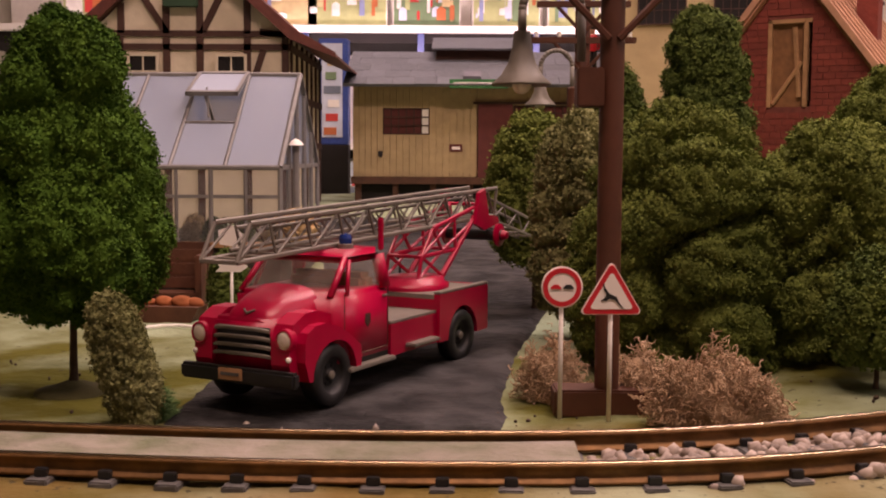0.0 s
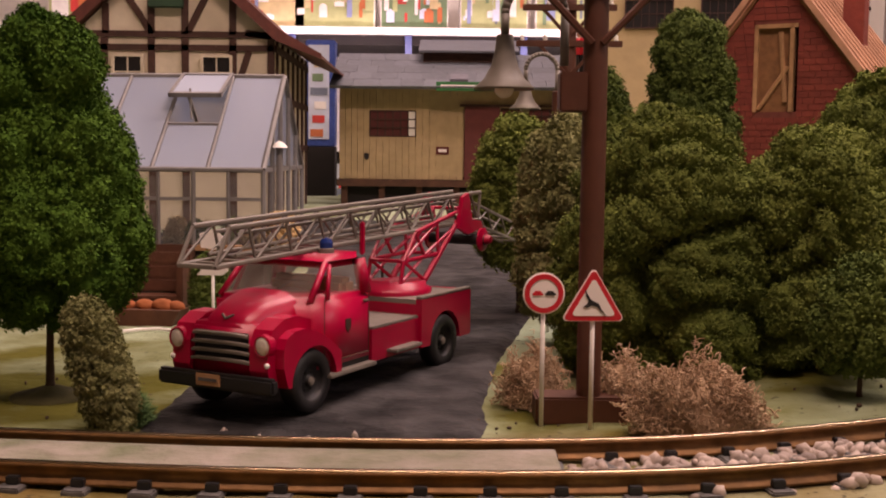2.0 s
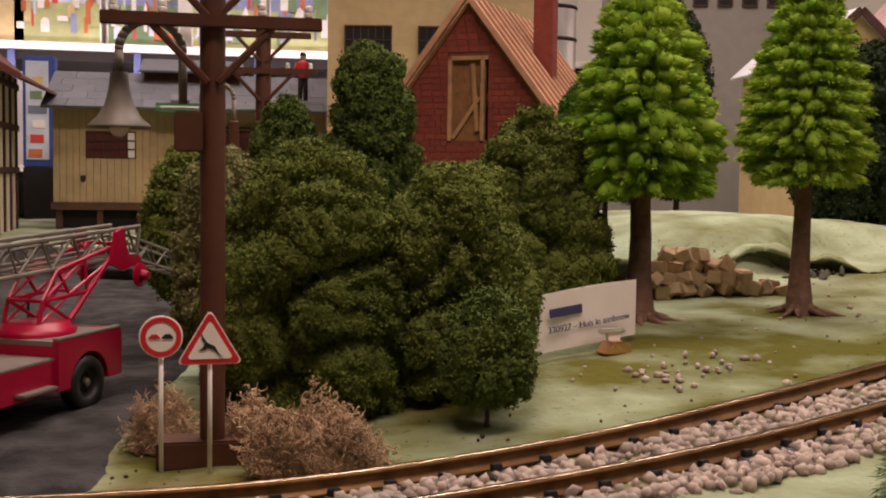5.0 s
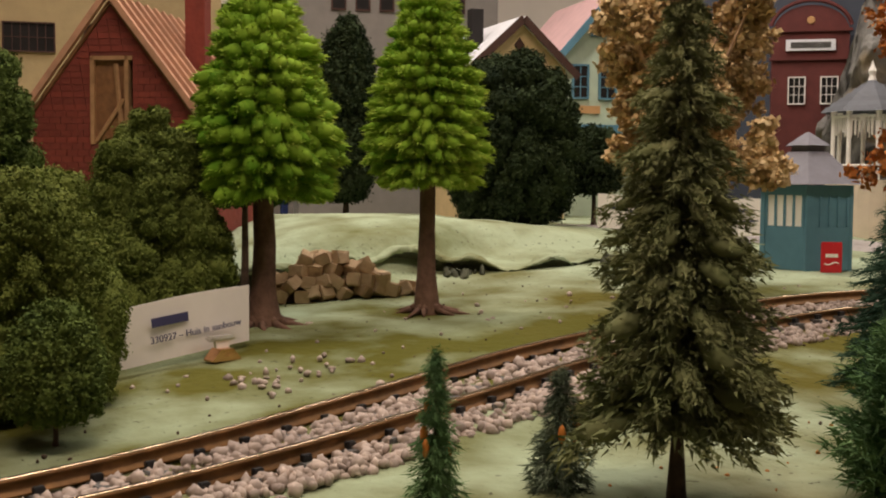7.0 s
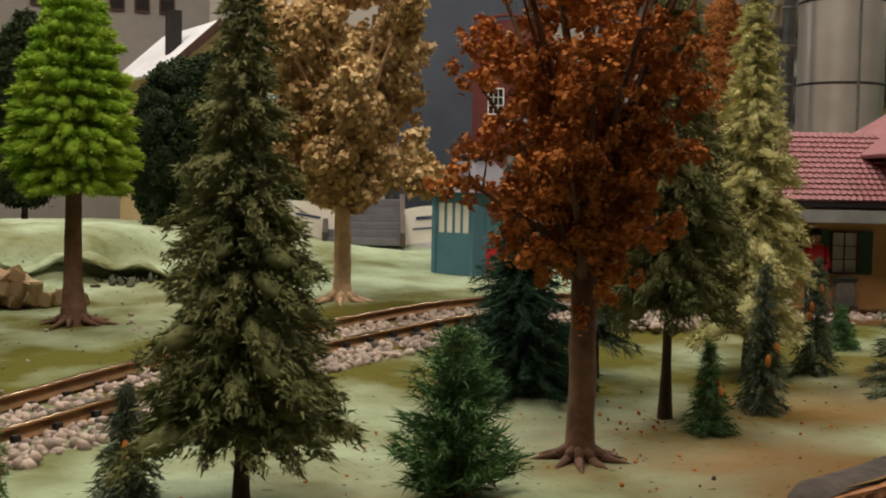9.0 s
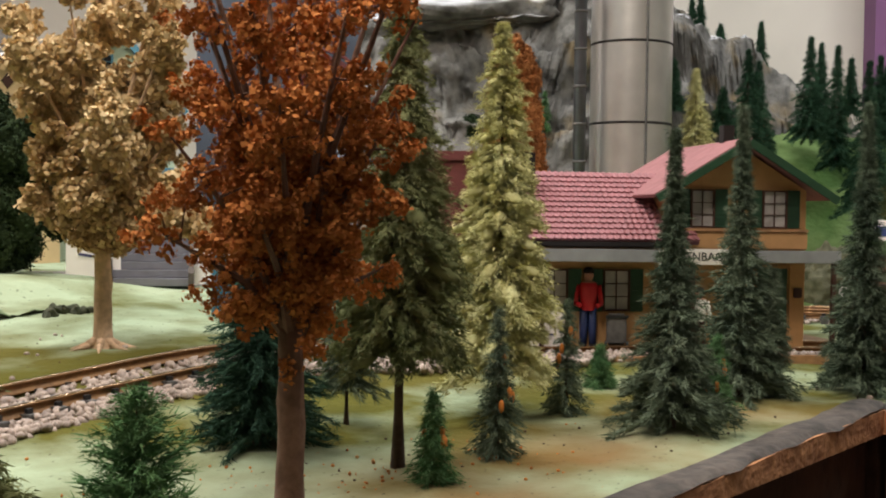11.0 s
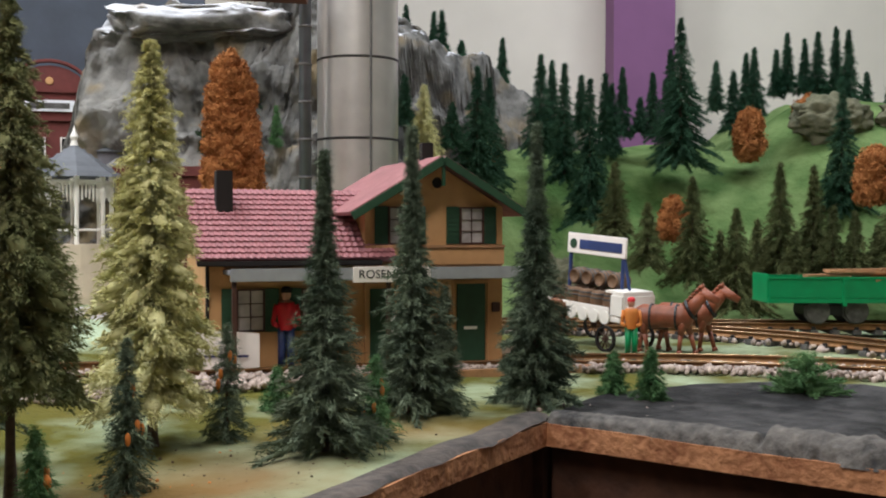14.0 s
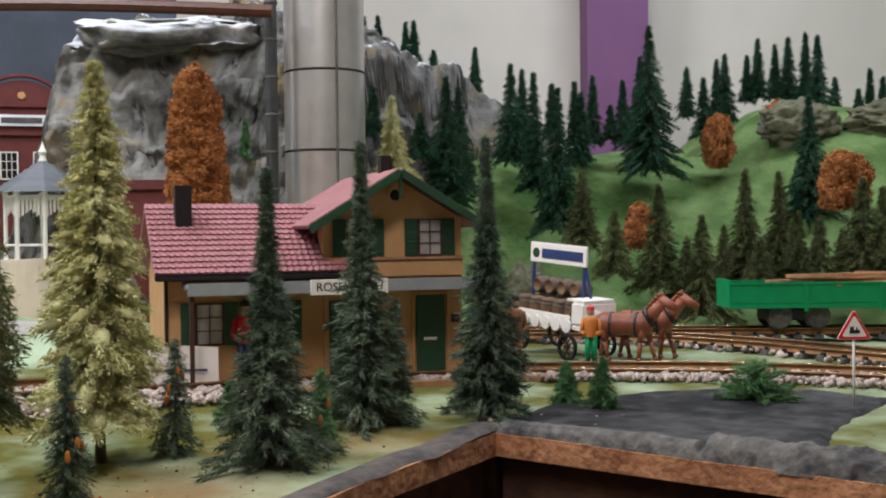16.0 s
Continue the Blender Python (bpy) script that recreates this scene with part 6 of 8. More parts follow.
part("bottom_board", box(B(), -1.0, 1.1, -.05, .30, -.02, -.005, .002), M["white"], shelf)
for k in range(9):
    part("shelf_post", box(B(), -1.0 + k * .26, -.985 + k * .26, -.04, -.025, -.6, .372), M["navy"], shelf)
pal = [mat("print_" + n, c, .4, 0, 30, .25, 0) for n, c in (("sky", (.55, .62, .74)), ("meadow", (.42, .46, .22)), ("brick", (.55, .16, .06)), ("white", (.8, .78, .74)), ("slate", (.16, .2, .26)), ("green", (.16, .26, .14)), ("red", (.6, .06, .05)), ("straw", (.65, .52, .28)), ("blue", (.25, .3, .5)))]


def printed_box(x, y, z, w, h, d, seed, label):
    """A box with a printed front: bands of sky and meadow and plain shapes of a toy landscape."""
    rng = random.Random(seed)
    t = thing("printed_box", x, y, z, 0, label, "box", "boxes on the shelf")
    part("carton", box(B(), -w / 2, w / 2, 0, d, 0, h, .001), pal[3], t)
    bm = B()
    part("print_sky", box(bm, -w / 2 + .003, w / 2 - .003, -.0012, -.0004, h * .35, h - .003), pal[rng.choice((0, 0, 3, 8))], t)
    part("print_meadow", box(B(), -w / 2 + .003, w / 2 - .003, -.0014, -.0004, .003, h * .36), pal[rng.choice((1, 7, 1, 5))], t)
    for k in range(22):
        cx, hw2, z0 = rng.uniform(-.44, .44) * w, w * rng.uniform(.012, .07), h * rng.uniform(.04, .42)
        hh = h * rng.uniform(.03, .22)
        c = pal[rng.choice((2, 6, 3, 4, 5, 8, 2, 7, 1, 0, 3))]
        pts = [(cx - hw2, z0), (cx + hw2, z0), (cx + hw2, z0 + hh), (cx, z0 + hh * rng.uniform(1.0, 1.5)), (cx - hw2, z0 + hh)]
        part("print_shape", prism(B(), pts, -.0018 - .0002 * k, -.0016 - .0002 * k), c, t)
    return t


for k, (x, w) in enumerate(((-.72, .30), (-.42, .28), (-.22, .19), (-.04, .16), (.14, .16), (.33, .20), (.58, .24))):
    printed_box(x, 2.60, .389, w * .96, .24, .12, 60 + k, "glossy printed cardboard box on the white shelf")
for k, (x, w, z, h) in enumerate(((-.62, .16, .125, .2), (-.45, .15, .125, .2), (-.02, .13, .125, .17), (.2, .2, .125, .17), (-.45, .2, -.004, .09), (-.2, .15, -.004, .09), (.0, .18, -.004, .09))):
    printed_box(x, 2.60, z, w, h, .1, 80 + k, "printed cardboard box on the lower shelf")
bl = thing("blue_case", -.225, 2.33, .0, 0, "blue framed glass display case with prints", "case")
part("case_frame", box(B(), -.030, .030, 0, .05, .12, .335, .002), mat("case_blue", (.03, .07, .28), .4), bl)
part("case_print", box(B(), -.024, .018, -.002, 0, .135, .325), pal[0], bl)
for k in range(6):
    part("case_shape", box(B(), -.02 + .004 * (k % 3), .006 + .003 * (k % 4), -.0035, -.002, .14 + k * .028, .155 + k * .028), pal[(2, 6, 3, 4, 5, 7)[k]], bl)
part("case_leg", box(B(), -.03, .03, .0, .05, .0, .12), M["dark"], bl)
area_lamp("shelf_lamp", .0, 2.42, .85, 1.6, .08, 2.8, (1.0, .90, .95), (.0, 2.62, .35))
area_lamp("shelf_lamp", .0, 2.50, .345, 1.6, .03, 2.0, (1.0, .90, .95), (.0, 2.75, .2))


# ---- houses in the middle ----
def simple_house(name, label, x, y, z, rz, w, d, zt, zp, wall, roof, trim, holes, over=.018):
    t = thing(name, x, y, z, rz, label, "house")
    part("wall", prism(B(), [(-w / 2, 0), (w / 2, 0), (w / 2, zt), (0, zp), (-w / 2, zt)], 0, d), M[wall], t)
    a = math.atan2(zp - zt, w / 2)
    L = math.hypot(zp - zt, w / 2) + over
    for s in (1, -1):
        m = Matrix.Translation((0, 0, zp + .001)) @ Matrix.Rotation(s * a, 4, "Y")
        part("roof", box(B(), 0 if s > 0 else -L, L if s > 0 else 0, -.016, d + .01, 0, .005, .0005, m), M[roof], t)
        part("bargeboard", box(B(), 0 if s > 0 else -L, L if s > 0 else 0, -.019, -.0165, -.006, .006, 0, m), M[trim], t)
    for x0, x1, z0, z1, fr in holes:
        window_unit(t, x0, x1, z0, z1, -.001, fr, 2, 3, .003)
    return t


yh = simple_house("yellow_house", "yellow model house with a white roof and brown verges", 1.030, 1.535, .05, -6, .16, .24, .245, .318, "yellow", "snow", "timber", [], .02)
part("vent", prism(B(), [(-.009, .292 - .012), (0, .28 - .012), (.009, .292 - .012), (0, .304 - .012)], -.002, 0), M["timber"], yh)
part("chimney", box(B(), -.06, -.04, .05, .07, .27, .34), M["dark"], yh)
part("name_bar", box(B(), -.03, .005, -.0015, 0, .256, .259), M["timber"], yh)
mh = simple_house("mint_house", "mint green model house with a pale pink roof", 1.245, 1.600, .05, -10, .205, .24, .27, .385, "mint", "pinkroof", "blue", [(-.068, -.044, .21, .262, "blue"), (-.036, -.010, .315, .345, "blue"), (.03, .054, .21, .262, "blue"), (-.02, .006, .21, .262, "blue")])
part("sign_board", box(B(), -.09, -.02, -.003, 0, .183, .196), M["ochre"], mh)
part("floor_band", box(B(), -.1, .1, -.003, 0, .155, .165), M["blue"], mh)
part("eave_beam", box(B(), -.1, .1, -.012, 0, .15, .156), M["blue"], mh)
M["greywall"] = mat("grey_render", (.22, .20, .18), .85, 0, 40, .1, .1)
fl = thing("flat_roofed_building", 1.02, 2.2, 0, -15, "pale flat-roofed building with a row of windows", "building")
part("wall", box(B(), -.12, .3, 0, .2, 0, .62), M["greywall"], fl)
for k in range(6):
    window_unit(fl, -.05 + k * .05, -.025 + k * .05, .47, .52, -.001, "timber", 1, 2, .003)


def kiosk():
    t = thing("park_kiosk", .995, .872, G(.97, .86), -12, "blue model kiosk with a grey tiered roof", "kiosk")
    n, r = 6, .048
    ang = [math.radians(60 * k + 0) for k in range(n)]
    P = [(r * math.cos(a), r * math.sin(a)) for a in ang]
    for k in range(n):
        (x0, y0), (x1, y1) = P[k], P[(k + 1) % n]
        d = Vector((x1 - x0, y1 - y0, 0))
        m = Matrix.Translation((x0, y0, 0)) @ Matrix.Rotation(math.atan2(d.y, d.x), 4, "Z")
        w = d.length
        part("wall_panel", box(B(), 0, w, -.0015, .0015, 0, .044, .0005, m), M["blue"], t)
        part("head_panel", box(B(), 0, w, -.0015, .0015, .075, .085, 0, m), M["blue"], t)
        part("corner_post", box(B(), -.0025, .0025, -.0025, .0025, 0, .085, 0, m), M["blue"], t)
        lit = k in (2, 3)
        pw = part("panel_window", box(B(), .004, w - .004, -.0008, .0004, .044, .075, 0, m), M["white"] if lit else M["blue"], t)
        bm = B()
        for i in range(5):
            x = .004 + (w - .008) * i / 4
            box(bm, x - .0012, x + .0012, -.002, .0014, .044, .075, 0, m)
        part("window_bars", bm, M["blue"], pw)
    def hexroof(r0, z0, r1, z1, nm):
        bm = B()
        a = [bm.verts.new((r0 * math.cos(q), r0 * math.sin(q), z0)) for q in ang]
        b = [bm.verts.new((r1 * math.cos(q), r1 * math.sin(q), z1)) for q in ang]
        for k in range(n):
            bm.faces.new((a[k], a[(k + 1) % n], b[(k + 1) % n], b[k]))
        bm.faces.new(a[::-1])
        bm.faces.new(b)
        return part(nm, bm, M["greyroof"], t)
    hexroof(.060, .086, .022, .119, "roof")
    hexroof(.018, .119, .018, .125, "lantern")
    hexroof(.025, .125, .002, .139, "lantern_roof")
    b = thing("advert_board", .972, .812, G(.972, .812) + .002, -30, "small red advert board leaning on the kiosk", "sign")
    part("board", box(B(), -.010, .010, -.001, .001, 0, .030, .0006), M["signred"], b)
    bm = B()
    for i in range(8):
        u0, u1 = -.007 + .014 * i / 8, -.007 + .014 * (i + 1) / 8
        cyl(bm, (u0, -.0014, .009 + .0012 * math.sin(u0 * 450)), (u1, -.0014, .009 + .0012 * math.sin(u1 * 450)), .0007, seg=5)
    part("white_wave", bm, M["card"], b)
    part("white_bar", box(B(), -.006, .006, -.0016, -.001, .015, .0185), M["card"], b)


kiosk()


def gazebo():
    t = thing("gazebo", 1.378, 1.155, .02, 0, "white model bandstand with a grey shingled roof", "gazebo")
    n = 8
    ang = [math.radians(45 * k + 10) for k in range(n)]
    for q in ang:
        bm = B()
        lathe(bm, [(.004, .09), (.003, .10), (.003, .18), (.0045, .19)], 8, Matrix.Translation((.05 * math.cos(q), .05 * math.sin(q), .01)))
        part("column", bm, M["white"], t)
    for k in range(n):
        a, b = (Vector((.05 * math.cos(q), .05 * math.sin(q), .17)) for q in (ang[k], ang[(k + 1) % n]))
        bm = B()
        for i in range(7):
            p = a.lerp(b, (i + .5) / 7)
            cyl(bm, p + Vector((0, 0, .022)), p + Vector((0, 0, .004 + .012 * abs(i - 3) / 3 * -1)), .0014, seg=5)
        cyl(bm, a + Vector((0, 0, .022)), b + Vector((0, 0, .022)), .0022, seg=6)
        part("fretwork", bm, M["white"], t)
        bm = B()
        cyl(bm, a + Vector((0, 0, -.045)), b + Vector((0, 0, -.045)), .0016, seg=6)
        part("rail", bm, M["white"], t)
    for j in range(7):
        r0, r1 = .068 - .0094 * j, .068 - .0094 * (j + 1) + .002
        z0, z1 = .198 + .0065 * j, .198 + .0065 * (j + 1) + .0015
        bm = B()
        a = [bm.verts.new((r0 * math.cos(q), r0 * math.sin(q), z0)) for q in ang]
        b = [bm.verts.new((max(.002, r1) * math.cos(q), max(.002, r1) * math.sin(q), z1)) for q in ang]
        for k in range(n):
            bm.faces.new((a[k], a[(k + 1) % n], b[(k + 1) % n], b[k]))
        part("shingle_course", bm, M["slate"], t)
    part("finial", lathe(B(), [(.006, .243), (.004, .25), (.006, .256), (.003, .262), (.00001, .272)], 12), M["white"], t)
    part("floor", lathe(B(), [(.058, -.03), (.058, .105), (.00001, .1055)], 24), M["cream"], t)


gazebo()


def red_house():
    t = thing("brewery_building", 1.615, 1.525, .0, -40, "maroon building with an arched gable and a name board", "building")
    w = .13
    pts = [(-w / 2, 0), (w / 2, 0), (w / 2, .385)] + [(w / 2 * math.cos(a), .385 + .048 * math.sin(a)) for a in np.linspace(.2, math.pi - .2, 11)] + [(-w / 2, .385)]
    part("wall", prism(B(), pts, 0, .2), M["redhouse"], t)
    for z in (.335, .385):
        part("cornice", box(B(), -w / 2 - .005, w / 2 + .005, -.006, 0, z, z + .006, .001), M["redhouse"], t)
    arch = [(w / 2 * 1.06 * math.cos(a), .389 + .052 * math.sin(a)) for a in np.linspace(.15, math.pi - .15, 13)]
    bm = B()
    for a, b in zip(arch, arch[1:]):
        cyl(bm, (a[0], -.002, a[1]), (b[0], -.002, b[1]), .0035, seg=6)
    part("arch_moulding", bm, M["redhouse"], t)
    s = part("name_board", box(B(), -.042, .042, -.006, -.001, .352, .372, .0006), M["snow"], t)
    part("name_bar", box(B(), -.034, .034, -.0068, -.006, .357, .367), M["tie"], s)
    part("emblem", lathe(B(), [(.00001, 0), (.007, 0), (.006, .002), (.00001, .0022)], 12, Matrix.Translation((0, 0, .406)) @ Matrix.Rotation(math.pi / 2, 4, "X")), M["ochre"], t)
    for x in (-.035, .02):
        window_unit(t, x, x + .026, .26, .305, -.001, "white", 3, 3, .002)
    lo = thing("maroon_annex", 1.515, 1.14, .0, -56, "low maroon building with a dark flat roof", "building")
    part("wall", box(B(), -.06, .07, 0, .15, 0, .225), M["redhouse"], lo)
    part("roof_edge", box(B(), -.065, .075, -.006, .155, .225, .240, .001), M["redhouse"], lo)
    tk = thing("water_tank", 1.52, 1.26, .0, 0, "small grey tank with a conical lid", "tank")
    part("drum", lathe(B(), [(.03, 0), (.03, .265)], 20), M["greyroof"], tk, "", True)
    part("lid", lathe(B(), [(.035, .265), (.00001, .285)], 20), M["slate"], tk)


red_house()


# ---- the far side: station, tower, hills ----
def last(u, d, z=0.0):
    """A place u metres to the side and d metres ahead along the station's line of sight."""
    return (.358 + .553 * u + .833 * d, -.199 - .833 * u + .553 * d, z)


def turned(x, y, rz, px, py, turn):
    """The same thing turned about its own point (px, py)."""
    a, b = math.radians(rz), math.radians(rz + turn)
    return (x + px * (math.cos(a) - math.cos(b)) - py * (math.sin(a) - math.sin(b)), y + px * (math.sin(a) - math.sin(b)) + py * (math.cos(a) - math.cos(b)), rz + turn)


STATION = turned(1.326, .454, -46.0, -.0395, -.03, 9.5)


def station():
    t = thing("railway_station", STATION[0], STATION[1], .0, STATION[2], "ochre model railway station with pink tiled roofs and green shutters", "station")
    # local x runs along the front, local y away from the track
    O = M["ochre"]
    zb = .012
    part("platform", box(B(), -.33, .10, -.075, .25, -.02, zb, .001), M["plat"], t, "brown platform with a plank edge")
    part("platform_edge", box(B(), -.33, .10, -.079, -.0755, -.02, zb + .001, .0005), M["wood"], t)
    # low wing
    part("wing_wall", box(B(), -.268, -.113, .0, .15, zb, .119), O, t)
    part("wing_gable", prism(B(), [(0, .119), (.15, .119), (.075, .180)], -.268, -.262, Matrix.Rotation(math.pi / 2, 4, "Z") @ Matrix.Scale(-1, 4, (0, 1, 0))), O, t)
    a = math.atan2(.068, .095)
    L = math.hypot(.068, .095)
    me_t = tile_mesh()
    for s in (0, 1):
        m = Matrix.Translation((0, -.02, .118)) @ Matrix.Rotation(a, 4, "X") if s == 0 else Matrix.Translation((0, .17, .118)) @ Matrix.Rotation(math.pi, 4, "Z") @ Matrix.Rotation(a, 4, "X")
        x0, x1 = (-.279, -.085) if s == 0 else (.085, .279)
        rf = part("wing_roof", box(B(), x0, x1, 0, L, -.004, 0, 0, m), M["rooftile"], t)
        if s == 0:
            rows, cols = 13, 30
            for j in range(rows):
                for i in range(cols):
                    o = new("roof_tile", me_t)
                    o.parent = t
                    o.matrix_basis = m @ Matrix.Translation((x0 + (x1 - x0) * (i + .5) / cols, L * (j + .5) / rows, .0012)) @ Matrix.Rotation(-.12, 4, "X") @ Matrix.Diagonal(((x1 - x0) / cols, L / rows * 1.25, 1, 1))
    part("gutter", box(B(), -.279, -.10, -.024, -.019, .112, .117, .001), M["dark"], t)
    part("chimney", box(B(), -.252, -.236, .040, .056, .14, .205, .0008), M["dark"], t)
    part("canopy", box(B(), -.252, .05, -.045, .0, .104, .1085, .0006), M["greyroof"], t, "grey platform canopy")
    part("canopy_fascia", box(B(), -.252, .05, -.0475, -.045, .0985, .1105, .0005), M["fascia"], t)
    for x in (-.248, -.10, .045):
        part("canopy_post", box(B(), x - .002, x + .002, -.044, -.040, zb, .104), M["timber"], t)
    nb = part("name_board", box(B(), -.137, -.060, -.0500, -.0478, .0965, .1115, .0004), M["card"], t)
    text_mesh("name", "ROSENBACH", .0115, M["black"], nb, Matrix.Translation((-.0985, -.0504, .1005)) @ Matrix.Rotation(math.pi / 2, 4, "X"))
    # gabled block
    part("block_wall", prism(B(), [(-.113, zb), (.034, zb), (.034, .170), (-.0395, .214), (-.113, .170)], -.004, .17), O, t)
    part("upper_band", box(B(), -.114, .035, -.007, -.004, .111, .128, .0006), O, t)
    part("band_cap", box(B(), -.114, .035, -.009, -.004, .128, .131, .0004), M["wood"], t)
    a2 = math.atan2(.044, .0735)
    L2 = math.hypot(.044, .0735) + .024
    for s in (1, -1):
        m = Matrix.Translation((-.0395, 0, .2165)) @ Matrix.Rotation(s * a2, 4, "Y")
        part("block_roof", box(B(), 0 if s > 0 else -L2, L2 if s > 0 else 0, -.030, .18, 0, .004, .0005, m), M["pinkblock"], t)
        part("bargeboard", box(B(), 0 if s > 0 else -L2, L2 if s > 0 else 0, -.0335, -.0305, -.005, .003, .0005, m), M["green"], t)
    part("king_post", box(B(), -.0410, -.0380, -.031, -.028, .19, .2145), M["green"], t)
    part("roof_chimney", box(B(), -.045, -.033, .02, .032, .20, .236, .0006), M["dark"], t)
    ring = Matrix.Translation((-.0375, -.004, .194)) @ Matrix.Rotation(math.pi / 2, 4, "X")
    ow = part("round_window", lathe(B(), [(.0085, 0), (.0085, .0016), (.006, .0016), (.0055, .0006)], 24, ring), O, t)
    part("round_pane", lathe(B(), [(.006, .0006), (.00001, .0007)], 24, ring), M["dark"], ow)

    def shutter(x0, x1, z0, z1, y):
        s = part("shutter", box(B(), x0, x1, y - .0022, y, z0, z1, .0004), M["green"], t, "dark green shutter")
        for k in range(7):
            z = z0 + (z1 - z0) * (k + .7) / 8
            part("slat", box(B(), x0 + .0015, x1 - .0015, y - .0029, y - .0021, z, z + .0014), M["green"], s)
    for x0, x1 in ((-.088, -.066), (-.0125, .0105)):
        w = window_unit(t, x0, x1, .1335, .168, -.0045, "timber", 2, 3, .0016, "curtain")
        shutter(x0 - .0155, x0 - .002, .132, .170, -.005)
        shutter(x1 + .002, x1 + .0155, .132, .170, -.005)
    d = part("door", box(B(), -.0165, .0145, -.0065, -.004, zb, .0915, .0006), M["green"], t, "dark green station door")
    part("letter_plate", box(B(), -.009, .005, -.0072, -.0065, .045, .048), M["white"], d)
    part("door_frame", arch3(-.019, .017, zb, .094, -.0055), O, t)
    for x0, x1 in ((-.238, -.214), (-.175, -.151)):
        window_unit(t, x0, x1, .050, .088, -.0005, "timber", 2, 3, .0016, "curtain")
        shutter(x0 - .0155, x0 - .002, .048, .090, -.001)
        shutter(x1 + .002, x1 + .0155, .048, .090, -.001)
    part("side_door", box(B(), -.108, -.083, -.0062, -.004, zb, .088, .0005), M["green"], t)
    part("wall_lamp", box(B(), .022, .031, -.006, -.004, .062, .072, .0006), M["timber"], t)
    part("downpipe", cyl(B(), (-.267, -.003, zb), (-.267, -.003, .116), .0018, seg=8), M["dark"], t)


def arch3(x0, x1, z0, z1, y):
    bm = B()
    for a, b, c, d in ((x0 - .002, x0, z0, z1), (x1, x1 + .002, z0, z1), (x0, x1, z1 - .002, z1)):
        box(bm, a, b, y - .001, y + .0012, c, d)
    return bm


def tile_mesh():
    """One roof tile with a rolled side, a unit wide and long."""
    bm = B()
    prof = [(-.5, 0), (-.25, .0014), (0, .0008), (.25, .0003), (.46, .0006)]
    lo = [bm.verts.new((x, -.5, z + .0008)) for x, z in prof]
    hi = [bm.verts.new((x, .5, z)) for x, z in prof]
    dn = [bm.verts.new((x, -.5, z - .0008)) for x, z in prof]
    for i in range(4):
        bm.faces.new((lo[i], lo[i + 1], hi[i + 1], hi[i]))
        bm.faces.new((dn[i + 1], dn[i], lo[i], lo[i + 1])[::-1])
    me = bpy.data.meshes.new("roof_tile")
    bm.to_mesh(me)
    bm.free()
    me.materials.append(M["rooftile"])
    return me


M["plat"] = mat("platform_earth", (.16, .10, .055), .9, 0, 70, .3, .4)
M["fascia"] = mat("grey_fascia", (.30, .31, .33), .6, 0, 60, .15, .05)
M["pinkblock"] = mat("pink_felt_roof", (.30, .125, .13), .7, 0, 70, .2, .2)
M["curtain"] = mat("net_curtain", (.42, .38, .36), .5, 0, 60, .4, 0)
station()

# porter, luggage and card before the station
figure(1.170, .573, .013, .077, -50, M["signred"], M["navy"], "painted model porter in a red top beside a trolley")
lug = thing("luggage_trolley", 1.184, .549, .013, -50, "small dark grey luggage trolley on the platform", "trolley")
part("case", box(B(), -.0095, .0095, -.006, .008, .004, .034, .002), M["tie"], lug)
part("bar", box(B(), -.011, .011, -.0075, -.006, .030, .033, .0004), M["black"], lug)
for s in (-1, 1):
    part("wheel", cyl(B(), (s * .009, -.004, .004), (s * .0115, -.004, .004), .004, seg=12), M["black"], lug)
label_card(1.106, .604, -50, .082, .036, .013, 0, "white printed card leaning at the platform edge", [("#0.016", .2, .022, .004), ("#0.052", .56, .012, .0022)], .002)
figure(1.235, .488, .013, .06, -40, M["white"], M["brownplastic"], "painted model figure in a white top at the platform")

# steel tower
tw = thing("steel_tower", 1.622, .842, -.02, 0, "tall shiny steel tube tower with a side pipe", "tower")
part("tube", lathe(B(), [(.0575, 0), (.0575, 1.3)], 64), M["steel"], tw, "", True)
for k in range(11):
    z = .066 + k * .1125
    part("band", lathe(B(), [(.0577, z), (.0583, z + .001), (.0583, z + .0025), (.0577, z + .0035)], 64), M["dark"], tw)
for a in (236.5,):
    q = math.radians(a)
    bm = B()
    cyl(bm, (.0578 * math.cos(q), .0578 * math.sin(q), 0), (.0578 * math.cos(q), .0578 * math.sin(q), 1.3), .0018, seg=8)
    part("seam", bm, M["tie"], tw)
c = last(-.237, 1.58)
bm = B()
cyl(bm, (c[0] - 1.622, c[1] - .842, 0), (c[0] - 1.622, c[1] - .842, 1.3), .0085, seg=20)
pp = part("side_pipe", bm, mat("dull_pipe", (.16, .17, .2), .4, .7, 60, .2, .05), tw, "", True)
for k in range(24):
    part("pipe_clip", lathe(B(), [(.0088, 0), (.0098, .001), (.0098, .003), (.0088, .004)], 20, Matrix.Translation((c[0] - 1.622, c[1] - .842, .08 + k * .052))), M["tie"], pp)


# ---- hill and rock ----
def fbm(p, o=4):
    s, a = 0, 1.0
    for k in range(o):
        s += a * noise.noise(Vector(p) * (2 ** k))
        a *= .5
    return s


